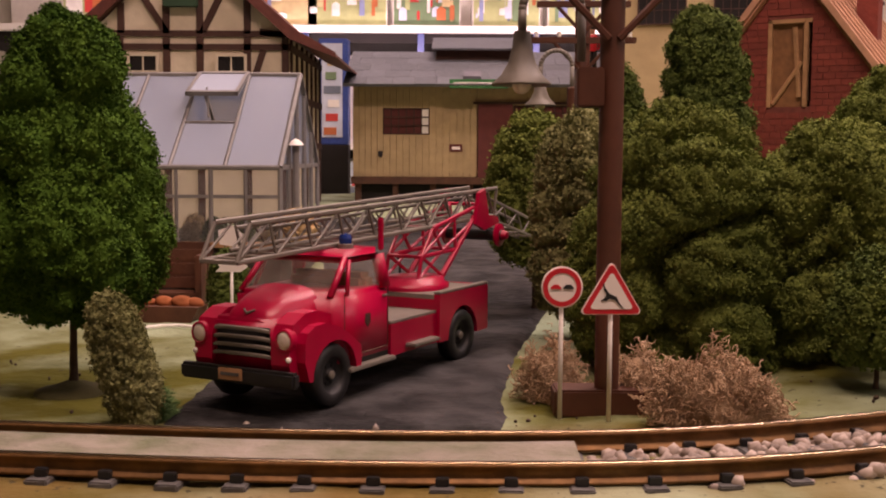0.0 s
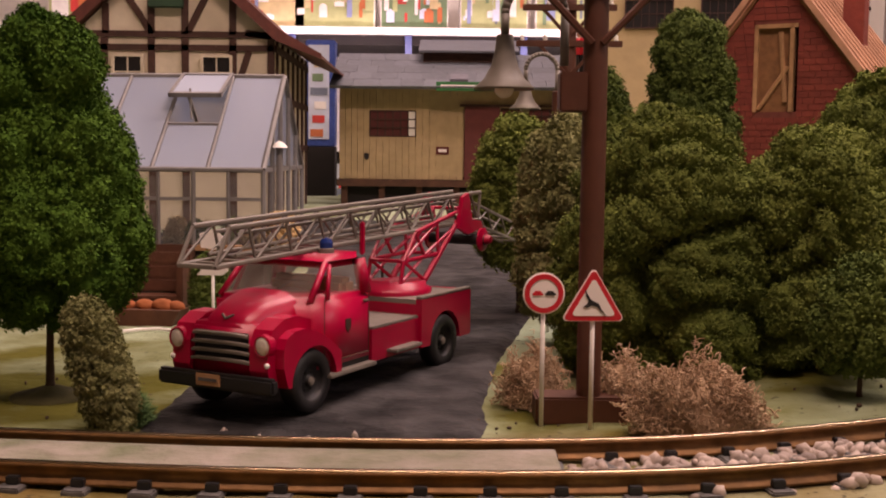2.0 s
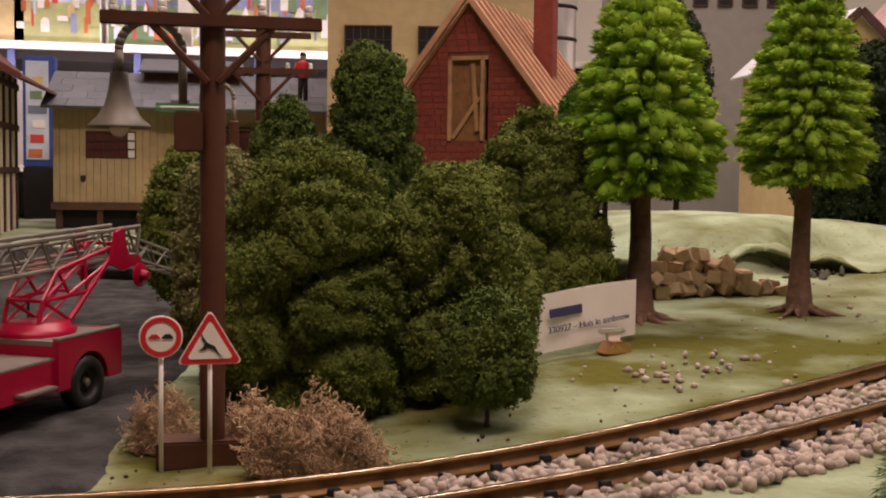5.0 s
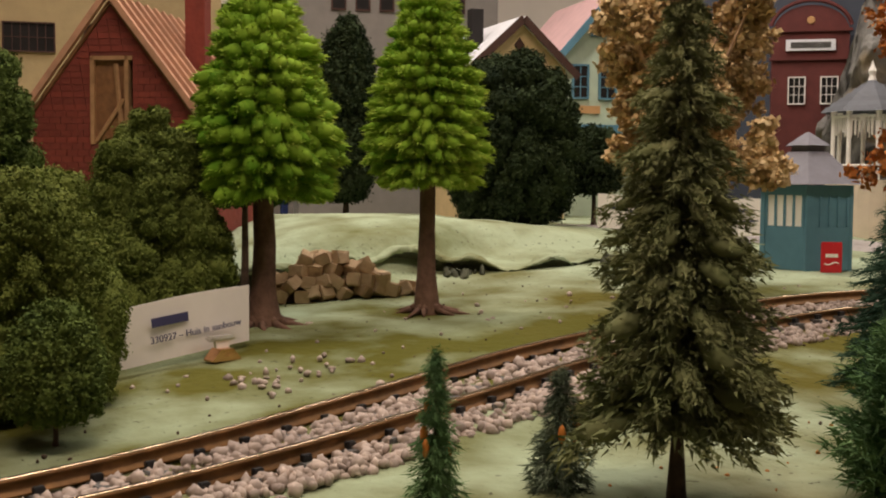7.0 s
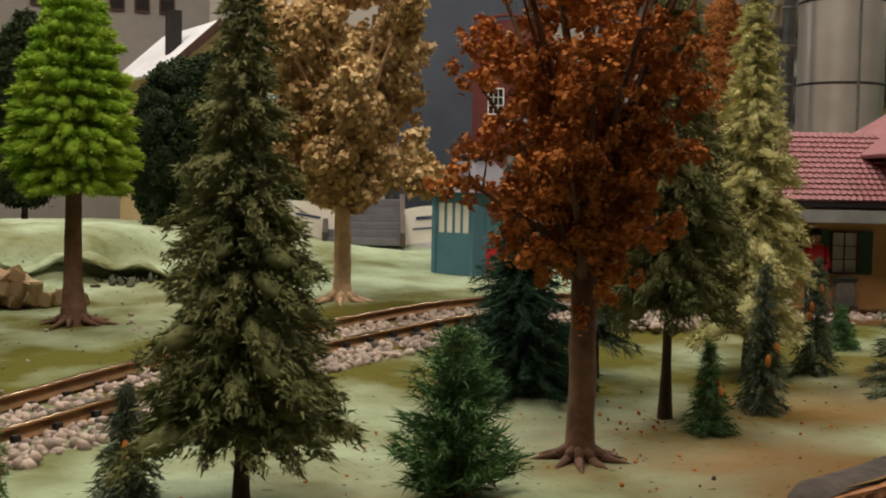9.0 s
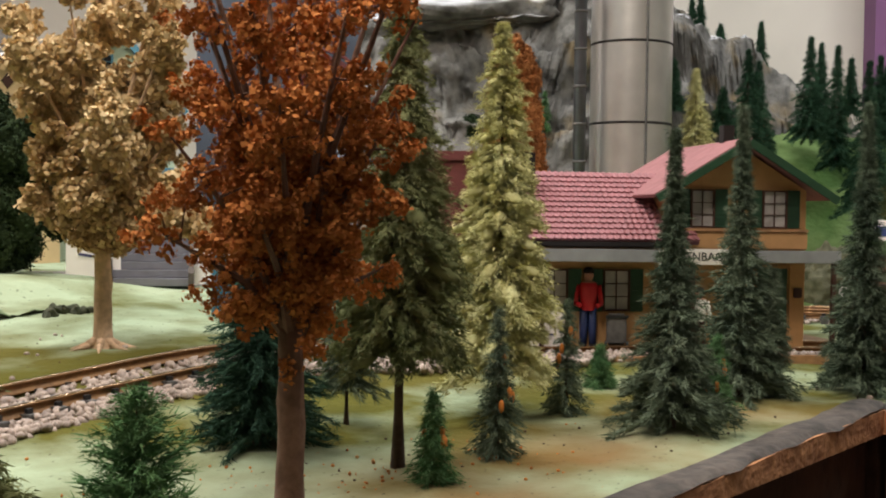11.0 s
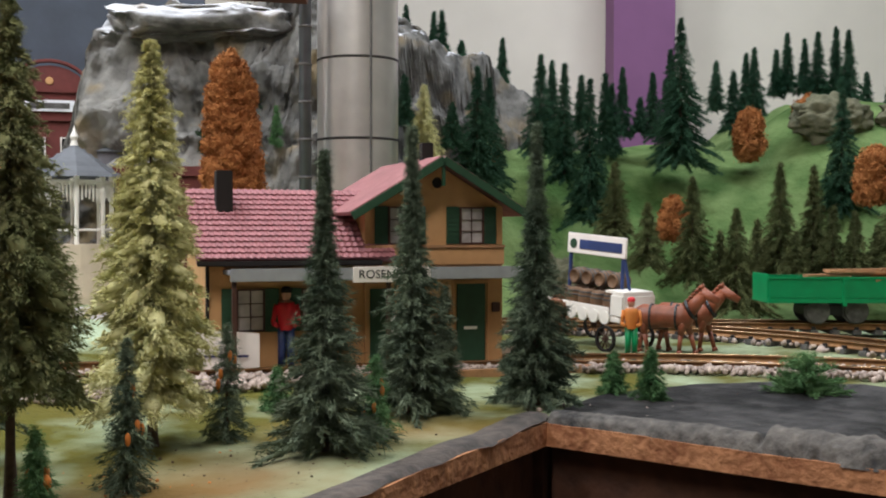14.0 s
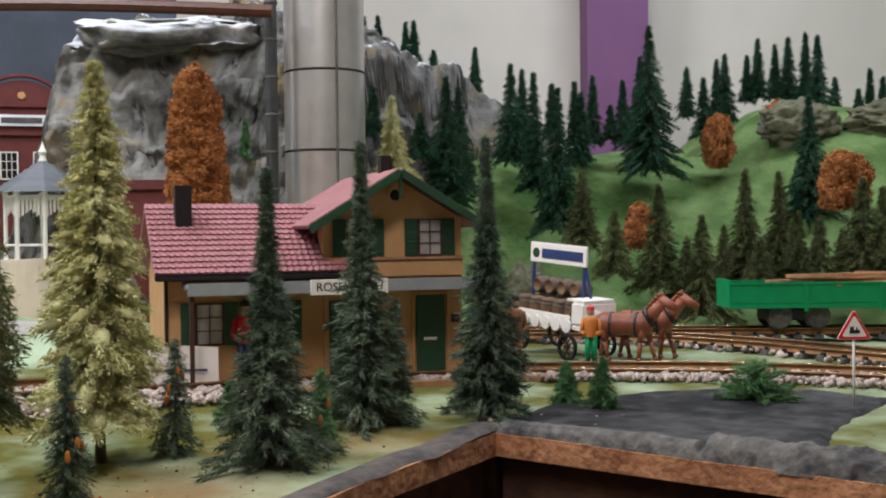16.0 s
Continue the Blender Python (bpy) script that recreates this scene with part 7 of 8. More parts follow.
def hill_height(u, d):
    """Height of the green hill over the side-and-ahead plan."""
    foot = 1.57 + .05 * math.sin(u * 5)
    k = max(0, min(1, (d - foot) / .55))
    crest = float(np.interp(u, [-.25, -.02, .12, .3, .5, .62, .74, .95, 1.4], [.36, .30, .31, .305, .31, .40, .385, .34, .33]))
    k = k * k * (3 - 2 * k)
    z = -.01 + crest * k
    z += k * (.018 * fbm((u * 7, d * 7, 2)))
    return z


us = list(np.linspace(-.16, 1.6, 120))
ds = list(np.linspace(1.50, 2.72, 80))
grid_sheet("hill", us, ds, lambda u, d: last(u, d, hill_height(u, d)), M["hill"], "steep green painted plaster hill behind the siding")
mossy = mat("mossy_crag", (.05, .055, .03), .95, 0, 60, .3, .8, col2=(.19, .18, .11))
# scarred grey rock faces on the hill
for k, (u, d, w, h, dep) in enumerate(((.12, 1.72, .07, .10, .03), (.62, 1.98, .11, .07, .04), (.78, 1.98, .12, .05, .04), (.83, 2.02, .08, .06, .05))):
    bm = B()
    bmesh.ops.create_icosphere(bm, subdivisions=5, radius=1)
    for v in bm.verts:
        n = v.co.normalized()
        r = 1 + .28 * fbm(n * 2.2 + Vector((k * 3, 0, 0)), 5) + .10 * fbm((n.x * 3, n.y * 3, n.z * 14 + k), 2)
        v.co = Vector((n.x * w * .62 * r, n.y * dep * r, n.z * h * .62 * r))
    ob = part("hillside_rock", bm, mossy, None, "", True)
    x, y, _ = last(u, d)
    ob.matrix_world = pose(x, y, hill_height(u, d) + h * .12, 0, 0, -56.4)
    tagged(ob, "craggy grey and ochre rock face in the hillside", "rock", "hillside rocks")


def crag(u, d):
    """The rock massif: stepped cliffs with ledges."""
    top = float(np.interp(u, [-.75, -.66, -.6, -.45, -.3, -.2, -.12, .0, .10, .18, .24, .30], [.10, .28, .46, .535, .555, .545, .50, .475, .44, .385, .30, .2]))
    start = float(np.interp(u, [-.8, -.15, -.04, .05, .3], [1.68, 1.68, 1.80, 1.98, 2.06])) + .07 * noise.noise(Vector((u * 6, 0, 5)))
    back = max(0, min(1, (d - start) / .15))
    lay = .08 * fbm((u * 6, back * 3, 2), 3)
    k = min(1, max(0, back + lay * (1 if back < 1 else 0)))
    step = math.floor(k * 4) / 4
    fr = (k * 4) % 1
    k = step + .25 * min(1, fr * 2.2) if k < 1 else 1
    on = 1 if back > 0 else 0
    return -.03 + top * k ** .8 + on * (.040 * fbm((u * 8, d * 8, 9), 5) + .014 * fbm((u * 34, d * 34, 1), 3))


def crag_point(u, d):
    """The cliff's faces pushed in and out by cracks and blocks."""
    z = crag(u, d)
    lower = max(0, min(1, z / .06))
    push = .030 * fbm((u * 9, z * 11, 3), 4) + .030 * abs(fbm((u * 15, z * 24, 8), 3)) + .010 * fbm((u * 52, z * 60, 1), 3)
    return last(u, d + push * lower, z)


us = list(np.linspace(-.80, .30, 250))
ds = list(np.linspace(1.60, 1.64, 2)) + list(np.linspace(1.645, 1.95, 190)) + list(np.linspace(1.955, 2.34, 60)) + [2.6]
massif = grid_sheet("rock_massif", us, ds, crag_point, M["rock"], "grey painted plaster rock massif with snowy ledges")


def snow_rock(low=.45, full=.7):
    """Rock whose flat upper ledges carry plaster snow."""
    m = mat("crag_rock", (.055, .053, .05), .9, 0, 38, .3, 1.0, col2=(.235, .225, .205), detail=12)
    nt = m.node_tree
    n, l = nt.nodes, nt.links
    b = n["Principled BSDF"]
    base = b.inputs["Base Color"].links[0].from_socket
    geo = n.new("ShaderNodeNewGeometry")
    sep = n.new("ShaderNodeSeparateXYZ")
    l.new(geo.outputs["Normal"], sep.inputs[0])
    pos = n.new("ShaderNodeSeparateXYZ")
    l.new(geo.outputs["Position"], pos.inputs[0])
    up = n.new("ShaderNodeMapRange")
    up.inputs[1].default_value, up.inputs[2].default_value = low, full
    l.new(sep.outputs[2], up.inputs[0])
    hi = n.new("ShaderNodeMapRange")
    hi.inputs[1].default_value, hi.inputs[2].default_value = .425, .455
    l.new(pos.outputs[2], hi.inputs[0])
    mul = n.new("ShaderNodeMath")
    mul.operation = "MULTIPLY"
    l.new(up.outputs[0], mul.inputs[0])
    l.new(hi.outputs[0], mul.inputs[1])
    mix = n.new("ShaderNodeMix")
    mix.data_type = "RGBA"
    mix.inputs[7].default_value = (.66, .67, .71, 1)
    l.new(mul.outputs[0], mix.inputs[0])
    l.new(base, mix.inputs[6])
    och = n.new("ShaderNodeTexNoise")
    och.inputs["Scale"].default_value = 14
    l.new(geo.outputs["Position"], och.inputs["Vector"])
    r = n.new("ShaderNodeMapRange")
    r.inputs[1].default_value, r.inputs[2].default_value, r.inputs[4].default_value = .55, .7, .6
    l.new(och.outputs["Fac"], r.inputs[0])
    mix2 = n.new("ShaderNodeMix")
    mix2.data_type = "RGBA"
    mix2.inputs[7].default_value = (.24, .17, .07, 1)
    l.new(r.outputs[0], mix2.inputs[0])
    l.new(mix.outputs[2], mix2.inputs[6])
    l.new(mix2.outputs[2], b.inputs["Base Color"])
    return m


massif.data.materials.clear()
massif.data.materials.append(snow_rock(.80, .94))
slab = B()
bmesh.ops.create_icosphere(slab, subdivisions=5, radius=1)
for v in slab.verts:
    q = v.co.copy()
    r = 1 + .16 * fbm(q * 2.4, 4) + .05 * fbm(q * 8, 3)
    v.co = Vector((math.copysign(abs(q.x) ** .6, q.x) * .180 * r, math.copysign(abs(q.y) ** .7, q.y) * .16 * r, math.copysign(abs(q.z) ** .5, q.z) * (.036 if q.z > 0 else .024) + .016 * fbm((q.x * 1.6, q.y * 1.6, 1), 3) + .004 * fbm(q * 9, 2)))
slab_ob = part("snowy_rock_slab", slab, snow_rock(.05, .8), None, "", True)
slab_ob.matrix_world = pose(*last(-.43, 1.925, .468), 0, 0, -56.4)
tagged(slab_ob, "overhanging grey rock slab capped with plaster snow", "rock")
for i, (u, d, h) in enumerate(((-.36, 1.74, .085), (-.10, 1.76, .095), (-.075, 1.77, .08), (-.05, 1.80, .10), (-.30, 1.73, .06), (.06, 1.99, .09), (.09, 2.0, .075))):
    x, y, _ = last(u, d)
    fir(x, y, h, h * .30, "firgreen", "slim dark fir on the rock massif", 300 + i, .03, .7, z=crag(u, d) - .004)
bk = thing("painted_board", *last(-.78, 2.05, 0), -56, "dark blue-grey painted backdrop board", "board")
part("board", box(B(), -.22, .30, 0, .01, -.3, .62), mat("dusk_paint", (.055, .066, .09), .8, 0, 12, .3, .1), bk)
br = thing("brown_beam", *last(-.38, 1.55, .458), -56.4, "curved brown wooden beam across the wall", "beam")
bm = B()
pts = [(-.6 + i * .05, .0, .004 + .012 * math.sin(i * .22)) for i in range(16)]
for a, b in zip(pts, pts[1:]):
    cyl(bm, a, b, .009, seg=8)
part("beam", bm, M["brownplastic"], br)


def hill_fir(u, d, h, w, kind, k, z=None):
    x, y, _ = last(u, d)
    return fir(x, y, h, w, kind, "slender dark green model fir on the hill" if kind == "hillfir" else "stubby olive green model fir below the hill", 400 + k, .02, 1.3, needle=.0066, power=1.0, z=(hill_height(u, d) - .004) if z is None else z, lean=.02 * math.sin(k * 1.7))


LEAF["hillfir"] = leaf("hill_fir_needles", (.010, .036, .019), (.055, .115, .062))
LEAF["rowfir"] = leaf("olive_fir_needles", (.032, .044, .014), (.145, .155, .062))


# ---- firs on and below the hill ----
hill_fir(0.356, 1.95, 0.247, 0.127, "hillfir", 0, 0.261)
hill_fir(0.473, 2.20, 0.093, 0.040, "hillfir", 1, 0.379)
hill_fir(0.495, 2.15, 0.109, 0.050, "hillfir", 2, 0.336)
hill_fir(0.543, 2.25, 0.120, 0.037, "hillfir", 3, 0.373)
hill_fir(0.562, 2.25, 0.132, 0.053, "hillfir", 4, 0.373)
hill_fir(0.617, 2.30, 0.091, 0.031, "hillfir", 5, 0.418)
hill_fir(0.640, 2.30, 0.118, 0.048, "hillfir", 6, 0.424)
hill_fir(0.674, 2.30, 0.106, 0.035, "hillfir", 7, 0.424)
hill_fir(0.701, 2.30, 0.128, 0.054, "hillfir", 8, 0.418)
hill_fir(0.722, 2.25, 0.128, 0.037, "hillfir", 9, 0.418)
hill_fir(0.727, 2.20, 0.141, 0.058, "hillfir", 10, 0.390)
hill_fir(0.727, 2.10, 0.104, 0.047, "hillfir", 11, 0.332)
hill_fir(0.806, 2.20, 0.058, 0.028, "hillfir", 12, 0.368)
hill_fir(0.792, 2.10, 0.120, 0.031, "hillfir", 13, 0.332)
hill_fir(0.815, 2.10, 0.110, 0.037, "hillfir", 14, 0.327)
hill_fir(0.596, 1.85, 0.198, 0.096, "hillfir", 15, 0.177)
hill_fir(0.067, 2.30, 0.091, 0.031, "hillfir", 16, 0.441)
hill_fir(-0.015, 2.20, 0.049, 0.030, "hillfir", 17, 0.461)
hill_fir(-0.070, 2.20, 0.082, 0.022, "hillfir", 18, 0.483)
hill_fir(-0.054, 2.20, 0.085, 0.030, "hillfir", 19, 0.483)
hill_fir(-0.152, 2.20, 0.071, 0.028, "hillfir", 20, 0.510)
hill_fir(-0.123, 2.20, 0.076, 0.030, "hillfir", 21, 0.502)
hill_fir(0.118, 1.95, 0.167, 0.073, "hillfir", 22, 0.280)
hill_fir(0.141, 2.00, 0.139, 0.041, "hillfir", 23, 0.303)
hill_fir(0.153, 1.90, 0.194, 0.065, "hillfir", 24, 0.230)
hill_fir(0.198, 2.05, 0.097, 0.037, "hillfir", 25, 0.328)
hill_fir(0.181, 1.78, 0.221, 0.092, "hillfir", 26, 0.162)
hill_fir(0.228, 1.95, 0.139, 0.048, "hillfir", 27, 0.275)
hill_fir(0.239, 1.95, 0.116, 0.041, "hillfir", 28, 0.280)
hill_fir(0.272, 2.05, 0.120, 0.046, "hillfir", 29, 0.317)
hill_fir(0.303, 2.05, 0.061, 0.034, "hillfir", 30, 0.323)
hill_fir(0.326, 2.05, 0.112, 0.042, "hillfir", 31, 0.317)
hill_fir(0.359, 2.05, 0.148, 0.056, "hillfir", 32, 0.323)
hill_fir(0.005, 1.80, 0.197, 0.100, "hillfir", 33, 0.207)
hill_fir(0.029, 1.85, 0.166, 0.077, "hillfir", 34, 0.227)
hill_fir(-0.034, 1.75, 0.065, 0.048, "hillfir", 35, 0.276)
hill_fir(-0.108, 1.75, 0.074, 0.036, "hillfir", 36, 0.310)
hill_fir(-0.336, 1.80, 0.076, 0.028, "hillfir", 37, 0.310)
hill_fir(-0.322, 1.80, 0.085, 0.028, "hillfir", 38, 0.306)
hill_fir(-0.309, 1.80, 0.081, 0.028, "hillfir", 39, 0.306)
hill_fir(-0.295, 1.80, 0.085, 0.028, "hillfir", 40, 0.310)
hill_fir(-0.525, 1.85, 0.055, 0.034, "hillfir", 41, 0.329)
hill_fir(-0.074, 1.70, 0.117, 0.065, "pale", 42, 0.247)
hill_fir(0.206, 1.68, 0.109, 0.072, "rowfir", 43, 0.137)
hill_fir(0.245, 1.62, 0.089, 0.073, "rowfir", 44, 0.097)
hill_fir(0.308, 1.62, 0.145, 0.085, "rowfir", 45, 0.077)
hill_fir(0.364, 1.60, 0.140, 0.100, "rowfir", 46, 0.037)
hill_fir(0.357, 1.66, 0.083, 0.068, "rowfir", 47, 0.062)
hill_fir(0.437, 1.64, 0.180, 0.090, "rowfir", 48, 0.063)
hill_fir(0.489, 1.66, 0.174, 0.084, "rowfir", 49, 0.066)
hill_fir(0.506, 1.62, 0.105, 0.062, "rowfir", 50, 0.077)
hill_fir(0.536, 1.62, 0.097, 0.062, "rowfir", 51, 0.077)
hill_fir(0.599, 1.62, 0.141, 0.106, "rowfir", 52, 0.089)
hill_fir(0.623, 1.60, 0.136, 0.077, "rowfir", 53, 0.081)
hill_fir(0.415, 1.68, 0.092, 0.070, "rowfir", 54, 0.070)
hill_fir(0.584, 1.66, 0.075, 0.068, "rowfir", 55, 0.079)
hill_fir(0.448, 1.60, 0.072, 0.055, "rowfir", 56, 0.073)
for k, (u, d, zb, h, w) in enumerate(((.482, 1.98, .265, .085, .055), (.62, 2.1, .32, .07, .055), (.61, 1.72, .185, .085, .075), (.288, 1.66, .13, .06, .045), (.02, 1.86, .25, .04, .04), (-.42, 1.78, .24, .06, .035))):
    x, y, _ = last(u, d)
    foam_tree(x, y, h, w, "amber" if k < 5 else "black", "small rounded orange lichen shrub on the hillside" if k < 5 else "small dark lichen shrub on the rock", 500 + k, 0, .0042, 1, .002, "oval", name="hill_shrub", z=zb, loose=.6, lobe=.4)


# ---- beer cart with its team ----
def horse(parent_pose, label):
    """A horse figurine in one mesh."""
    bm = B()
    lathe(bm, [(.00001, -.036), (.009, -.034), (.0135, -.026), (.013, -.012), (.0118, .002), (.0130, .016), (.011, .026), (.00001, .031)], 14, Matrix.Translation((0, 0, .040)) @ Matrix.Rotation(math.pi / 2, 4, "Y"))
    for x, y, sw in ((.020, .006, .010), (.019, -.006, -.004), (-.024, .007, -.008), (-.025, -.007, .006)):
        cyl(bm, (x, y, .038), (x + sw * .5, y, .021), .0055, .003, 8)
        cyl(bm, (x + sw * .5, y, .021), (x + sw, y, .003), .0028, .0022, 8)
        cyl(bm, (x + sw, y, .004), (x + sw + .001, y, 0), .0028, .0036, 8)
    cyl(bm, (.022, 0, .044), (.041, 0, .066), .0088, .0055, 10)
    cyl(bm, (.038, 0, .068), (.057, 0, .057), .0062, .0036, 10)
    for s in (-1, 1):
        cyl(bm, (.040, s * .003, .070), (.039, s * .004, .077), .0018, .0003, 6)
    for i in range(7):
        p = Vector((.020, 0, .052)).lerp(Vector((.039, 0, .073)), i / 6)
        cyl(bm, p + Vector((-.001, 0, 0)), p + Vector((-.006, .001, -.001)), .0026, .0008, 6)
    cyl(bm, (-.034, 0, .046), (-.043, 0, .022), .003, .0012, 8)
    ob = part("horse_figurine", bm, M["horse"], None, "", True)
    ob.matrix_world = parent_pose
    return tagged(ob, label, "figurine", "cart horses")


def barrel(m, label):
    t = part("beer_barrel", lathe(B(), [(.00001, -.012), (.0072, -.012), (.0084, -.0105), (.0102, -.004), (.0104, .002), (.0098, .006), (.0080, .012), (.0074, .0125), (.0072, .0115), (.00001, .0115)], 18), M["barrel"], None, "", True)
    for z, r in ((-.009, .0092), (-.005, .0102), (.004, .0103), (.0085, .0094)):
        part("hoop", lathe(B(), [(r, z), (r + .0005, z + .0004), (r + .0003, z + .0016), (r - .0004, z + .0019)], 18), M["tie"], t)
    t.matrix_world = m
    return tagged(t, label, "barrel", "barrels on the cart")


cx, cy, _ = last(.138, 1.335)
CART = pose(cx, cy, .012, 0, 0, -110) @ Matrix.Rotation(math.radians(4), 4, "Y")
cart = thing("beer_cart", cx, cy, .012, -110, "white and blue model beer cart loaded with wooden barrels", "cart")
cart.matrix_world = CART
part("bed", box(B(), -.062, .058, -.026, .026, .034, .040, .001), M["white"], cart)
for s in (-1, 1):
    part("side_board", box(B(), -.062, .040, s * .026 - .001, s * .026 + .001, .037, .050, .0008), M["white"], cart)
    for k in range(6):
        part("scallop", lathe(B(), [(.00001, 0), (.0075, 0), (.0075, .0022), (.00001, .0024)], 14, Matrix.Translation((-.054 + k * .018, s * .0268, .038)) @ Matrix.Rotation(math.pi / 2 * (1 if s < 0 else -1), 4, "X")), M["white"], cart)
part("tail_board", box(B(), -.064, -.062, -.026, .026, .037, .052, .0006), M["white"], cart)
part("driver_box", box(B(), .040, .062, -.026, .026, .040, .066, .002), M["white"], cart)
part("seat_board", box(B(), .030, .060, -.024, .024, .066, .069, .0008), M["white"], cart)
part("foot_board", box(B(), .060, .078, -.022, .022, .046, .049, .0008), M["white"], cart)
for x in (-.042, .042):
    for s in (-1, 1):
        r = .017 if x < 0 else .015
        m = Matrix.Translation((x, s * .031, r)) @ Matrix.Rotation(math.pi / 2, 4, "X")
        w = part("wheel", lathe(B(), [(r, -.0018), (r, .0018), (r - .0028, .0018), (r - .0028, -.0018), (r, -.0018)], 26, m), M["dark"], cart)
        for k in range(10):
            a = k * math.pi / 5
            part("spoke", cyl(B(), (x, s * .031, r), (x + (r - .002) * math.cos(a), s * .031, r + (r - .002) * math.sin(a)), .0008, seg=5), M["timber"], w)
        part("hub", cyl(B(), (x, s * .031 - .003, r), (x, s * .031 + .003, r), .0026, seg=10), M["timber"], w)
for s in (-1, 1):
    part("sign_post", cyl(B(), (-.055 if s < 0 else .033, 0, .040), (-.055 if s < 0 else .033, 0, .128), .0022, seg=8), M["navy"], cart)
part("sign_brace", cyl(B(), (.033, 0, .112), (.046, 0, .066), .0018, seg=6), M["navy"], cart)
sb = part("sign_board", box(B(), -.058, .040, -.004, -.001, .104, .128, .0008), M["card"], cart, "white board with dark blue bar")
part("sign_bar", box(B(), -.036, .034, -.0048, -.004, .110, .121), M["navy"], sb)
part("sign_emblem", lathe(B(), [(.00001, 0), (.006, 0), (.0055, .001), (.00001, .0012)], 14, Matrix.Translation((-.047, -.004, .1155)) @ Matrix.Rotation(math.pi / 2, 4, "X")), M["green"], sb)
part("draw_pole", cyl(B(), (.06, 0, .03), (.105, 0, .034), .0015, seg=6), M["timber"], cart)
for i in range(5):
    barrel(CART @ pose(-.050 + i * .0205, -.014, .0525), "upright dark wooden barrel with iron hoops")
    if i < 4:
        barrel(CART @ pose(-.046 + i * .0215, .010, .0765, 90, 0, 0), "lying dark wooden barrel with iron hoops")
        barrel(CART @ pose(-.046 + i * .0215, .013, .0525), "upright dark wooden barrel with iron hoops")
for u, d, turn in ((.200, 1.245, -80), (.228, 1.275, -74)):
    hx, hy, _ = last(u, d)
    horse(pose(hx, hy, .012, 0, 0, turn), "chestnut horse figurine in harness before the cart")
    h = thing("harness", hx, hy, .052, turn, "black leather harness on a cart horse", "harness")
    for x in (-.016, .012):
        part("strap", lathe(B(), [(.0140, -.0012), (.0143, 0), (.0140, .0012)], 18, Matrix.Translation((x, 0, 0)) @ Matrix.Rotation(math.pi / 2, 4, "Y")), M["black"], h)
    part("collar", lathe(B(), [(.0105, -.002), (.0125, 0), (.0105, .002)], 16, Matrix.Translation((.026, 0, .008)) @ Matrix.Rotation(math.radians(60), 4, "Y")), M["black"], h)
fx, fy, _ = last(.157, 1.215)
figure(fx, fy, .012, .062, -66, M["orange"], M["wagon"], "painted model drayman in orange and green", hat=M["signred"])
fx, fy, _ = last(.075, 1.20)
figure(fx, fy, .012, .074, -30, M["oldwood"], M["oldwood"], "brown painted model figure beside the cart")

# ---- goods wagon ----
track("wagon_track", [last(-.05, 1.50)[:2], last(.2, 1.475)[:2], last(.4, 1.455)[:2], last(.7, 1.44)[:2], last(1.1, 1.43)[:2]], "model siding track under a green wagon", lambda p: True, .010)
wx, wy, _ = last(.58, 1.445)
wag = thing("goods_wagon", wx, wy, G(wx, wy) + .010, -56.4, "green low-sided goods wagon loaded with planks", "wagon")
part("floor", box(B(), -.222, .25, -.034, .034, .0365, .041, .0006), M["dark"], wag)
for s in (-1, 1):
    for k in range(5):
        part("side_flap", box(B(), -.222 + k * .094, -.130 + k * .094, s * .0345 - .0015, s * .0345 + .0015, .040, .064, .0008), M["wagon"], wag)
        part("stanchion", box(B(), -.132 + k * .094, -.127 + k * .094, s * .0365 - .0012, s * .0365 + .0012, .030, .066, .0005), M["wagon"], wag)
    part("top_rail", box(B(), -.224, .25, s * .0355 - .002, s * .0355 + .002, .0635, .0665, .0005), M["wagon"], wag)
    part("sole_bar", box(B(), -.224, .25, s * .0345 - .002, s * .0345 + .002, .034, .040, .0005), M["wagon"], wag)
part("end_flap", box(B(), -.2245, -.2215, -.034, .034, .034, .070, .0008), M["wagon"], wag)
for bx in (-.135, .16):
    bg = part("bogie", box(B(), bx - .04, bx + .04, -.022, .022, .018, .032, .002), M["black"], wag)
    for x in (-.024, .024):
        for s in (-1, 1):
            part("wheel", lathe(B(), [(.00001, .003), (.004, .0035), (.010, .002), (.0145, .002), (.0145, -.001), (.0165, -.001), (.0165, -.003)], 20, Matrix.Translation((bx + x, s * .0235, .0235)) @ Matrix.Rotation(-s * math.pi / 2, 4, "X")), M["tie"], bg)
rng = random.Random(5)
for k in range(10):
    x0 = rng.uniform(-.16, -.02)
    m = Matrix.Translation((x0 + .1, rng.uniform(-.02, .02), .067 + .0035 * (k % 3))) @ Euler((0, rng.uniform(-.04, .02), rng.uniform(-.18, .18))).to_matrix().to_4x4()
    pk = part("loose_plank", box(B(), -.12, .12, -.006, .006, -.0015, .0015, .0004), M["wood"], None)
    pk.matrix_world = wag.matrix_world @ m
    tagged(pk, "rough pale plank lying on the wagon", "plank", "planks on the wagon")

# goat on the ridge
bm = B()
lathe(bm, [(.00001, -.022), (.008, -.019), (.010, -.008), (.009, .010), (.007, .018), (.00001, .021)], 12, Matrix.Translation((0, 0, .022)) @ Matrix.Rotation(math.pi / 2, 4, "Y"))
for x, y in ((.013, .004), (.013, -.004), (-.015, .004), (-.015, -.004)):
    cyl(bm, (x, y, .02), (x, y, 0), .003, .002, 7)
cyl(bm, (.017, 0, .024), (.027, 0, .014), .005, .0035, 8)
cyl(bm, (.025, 0, .016), (.033, 0, .008), .004, .002, 8)
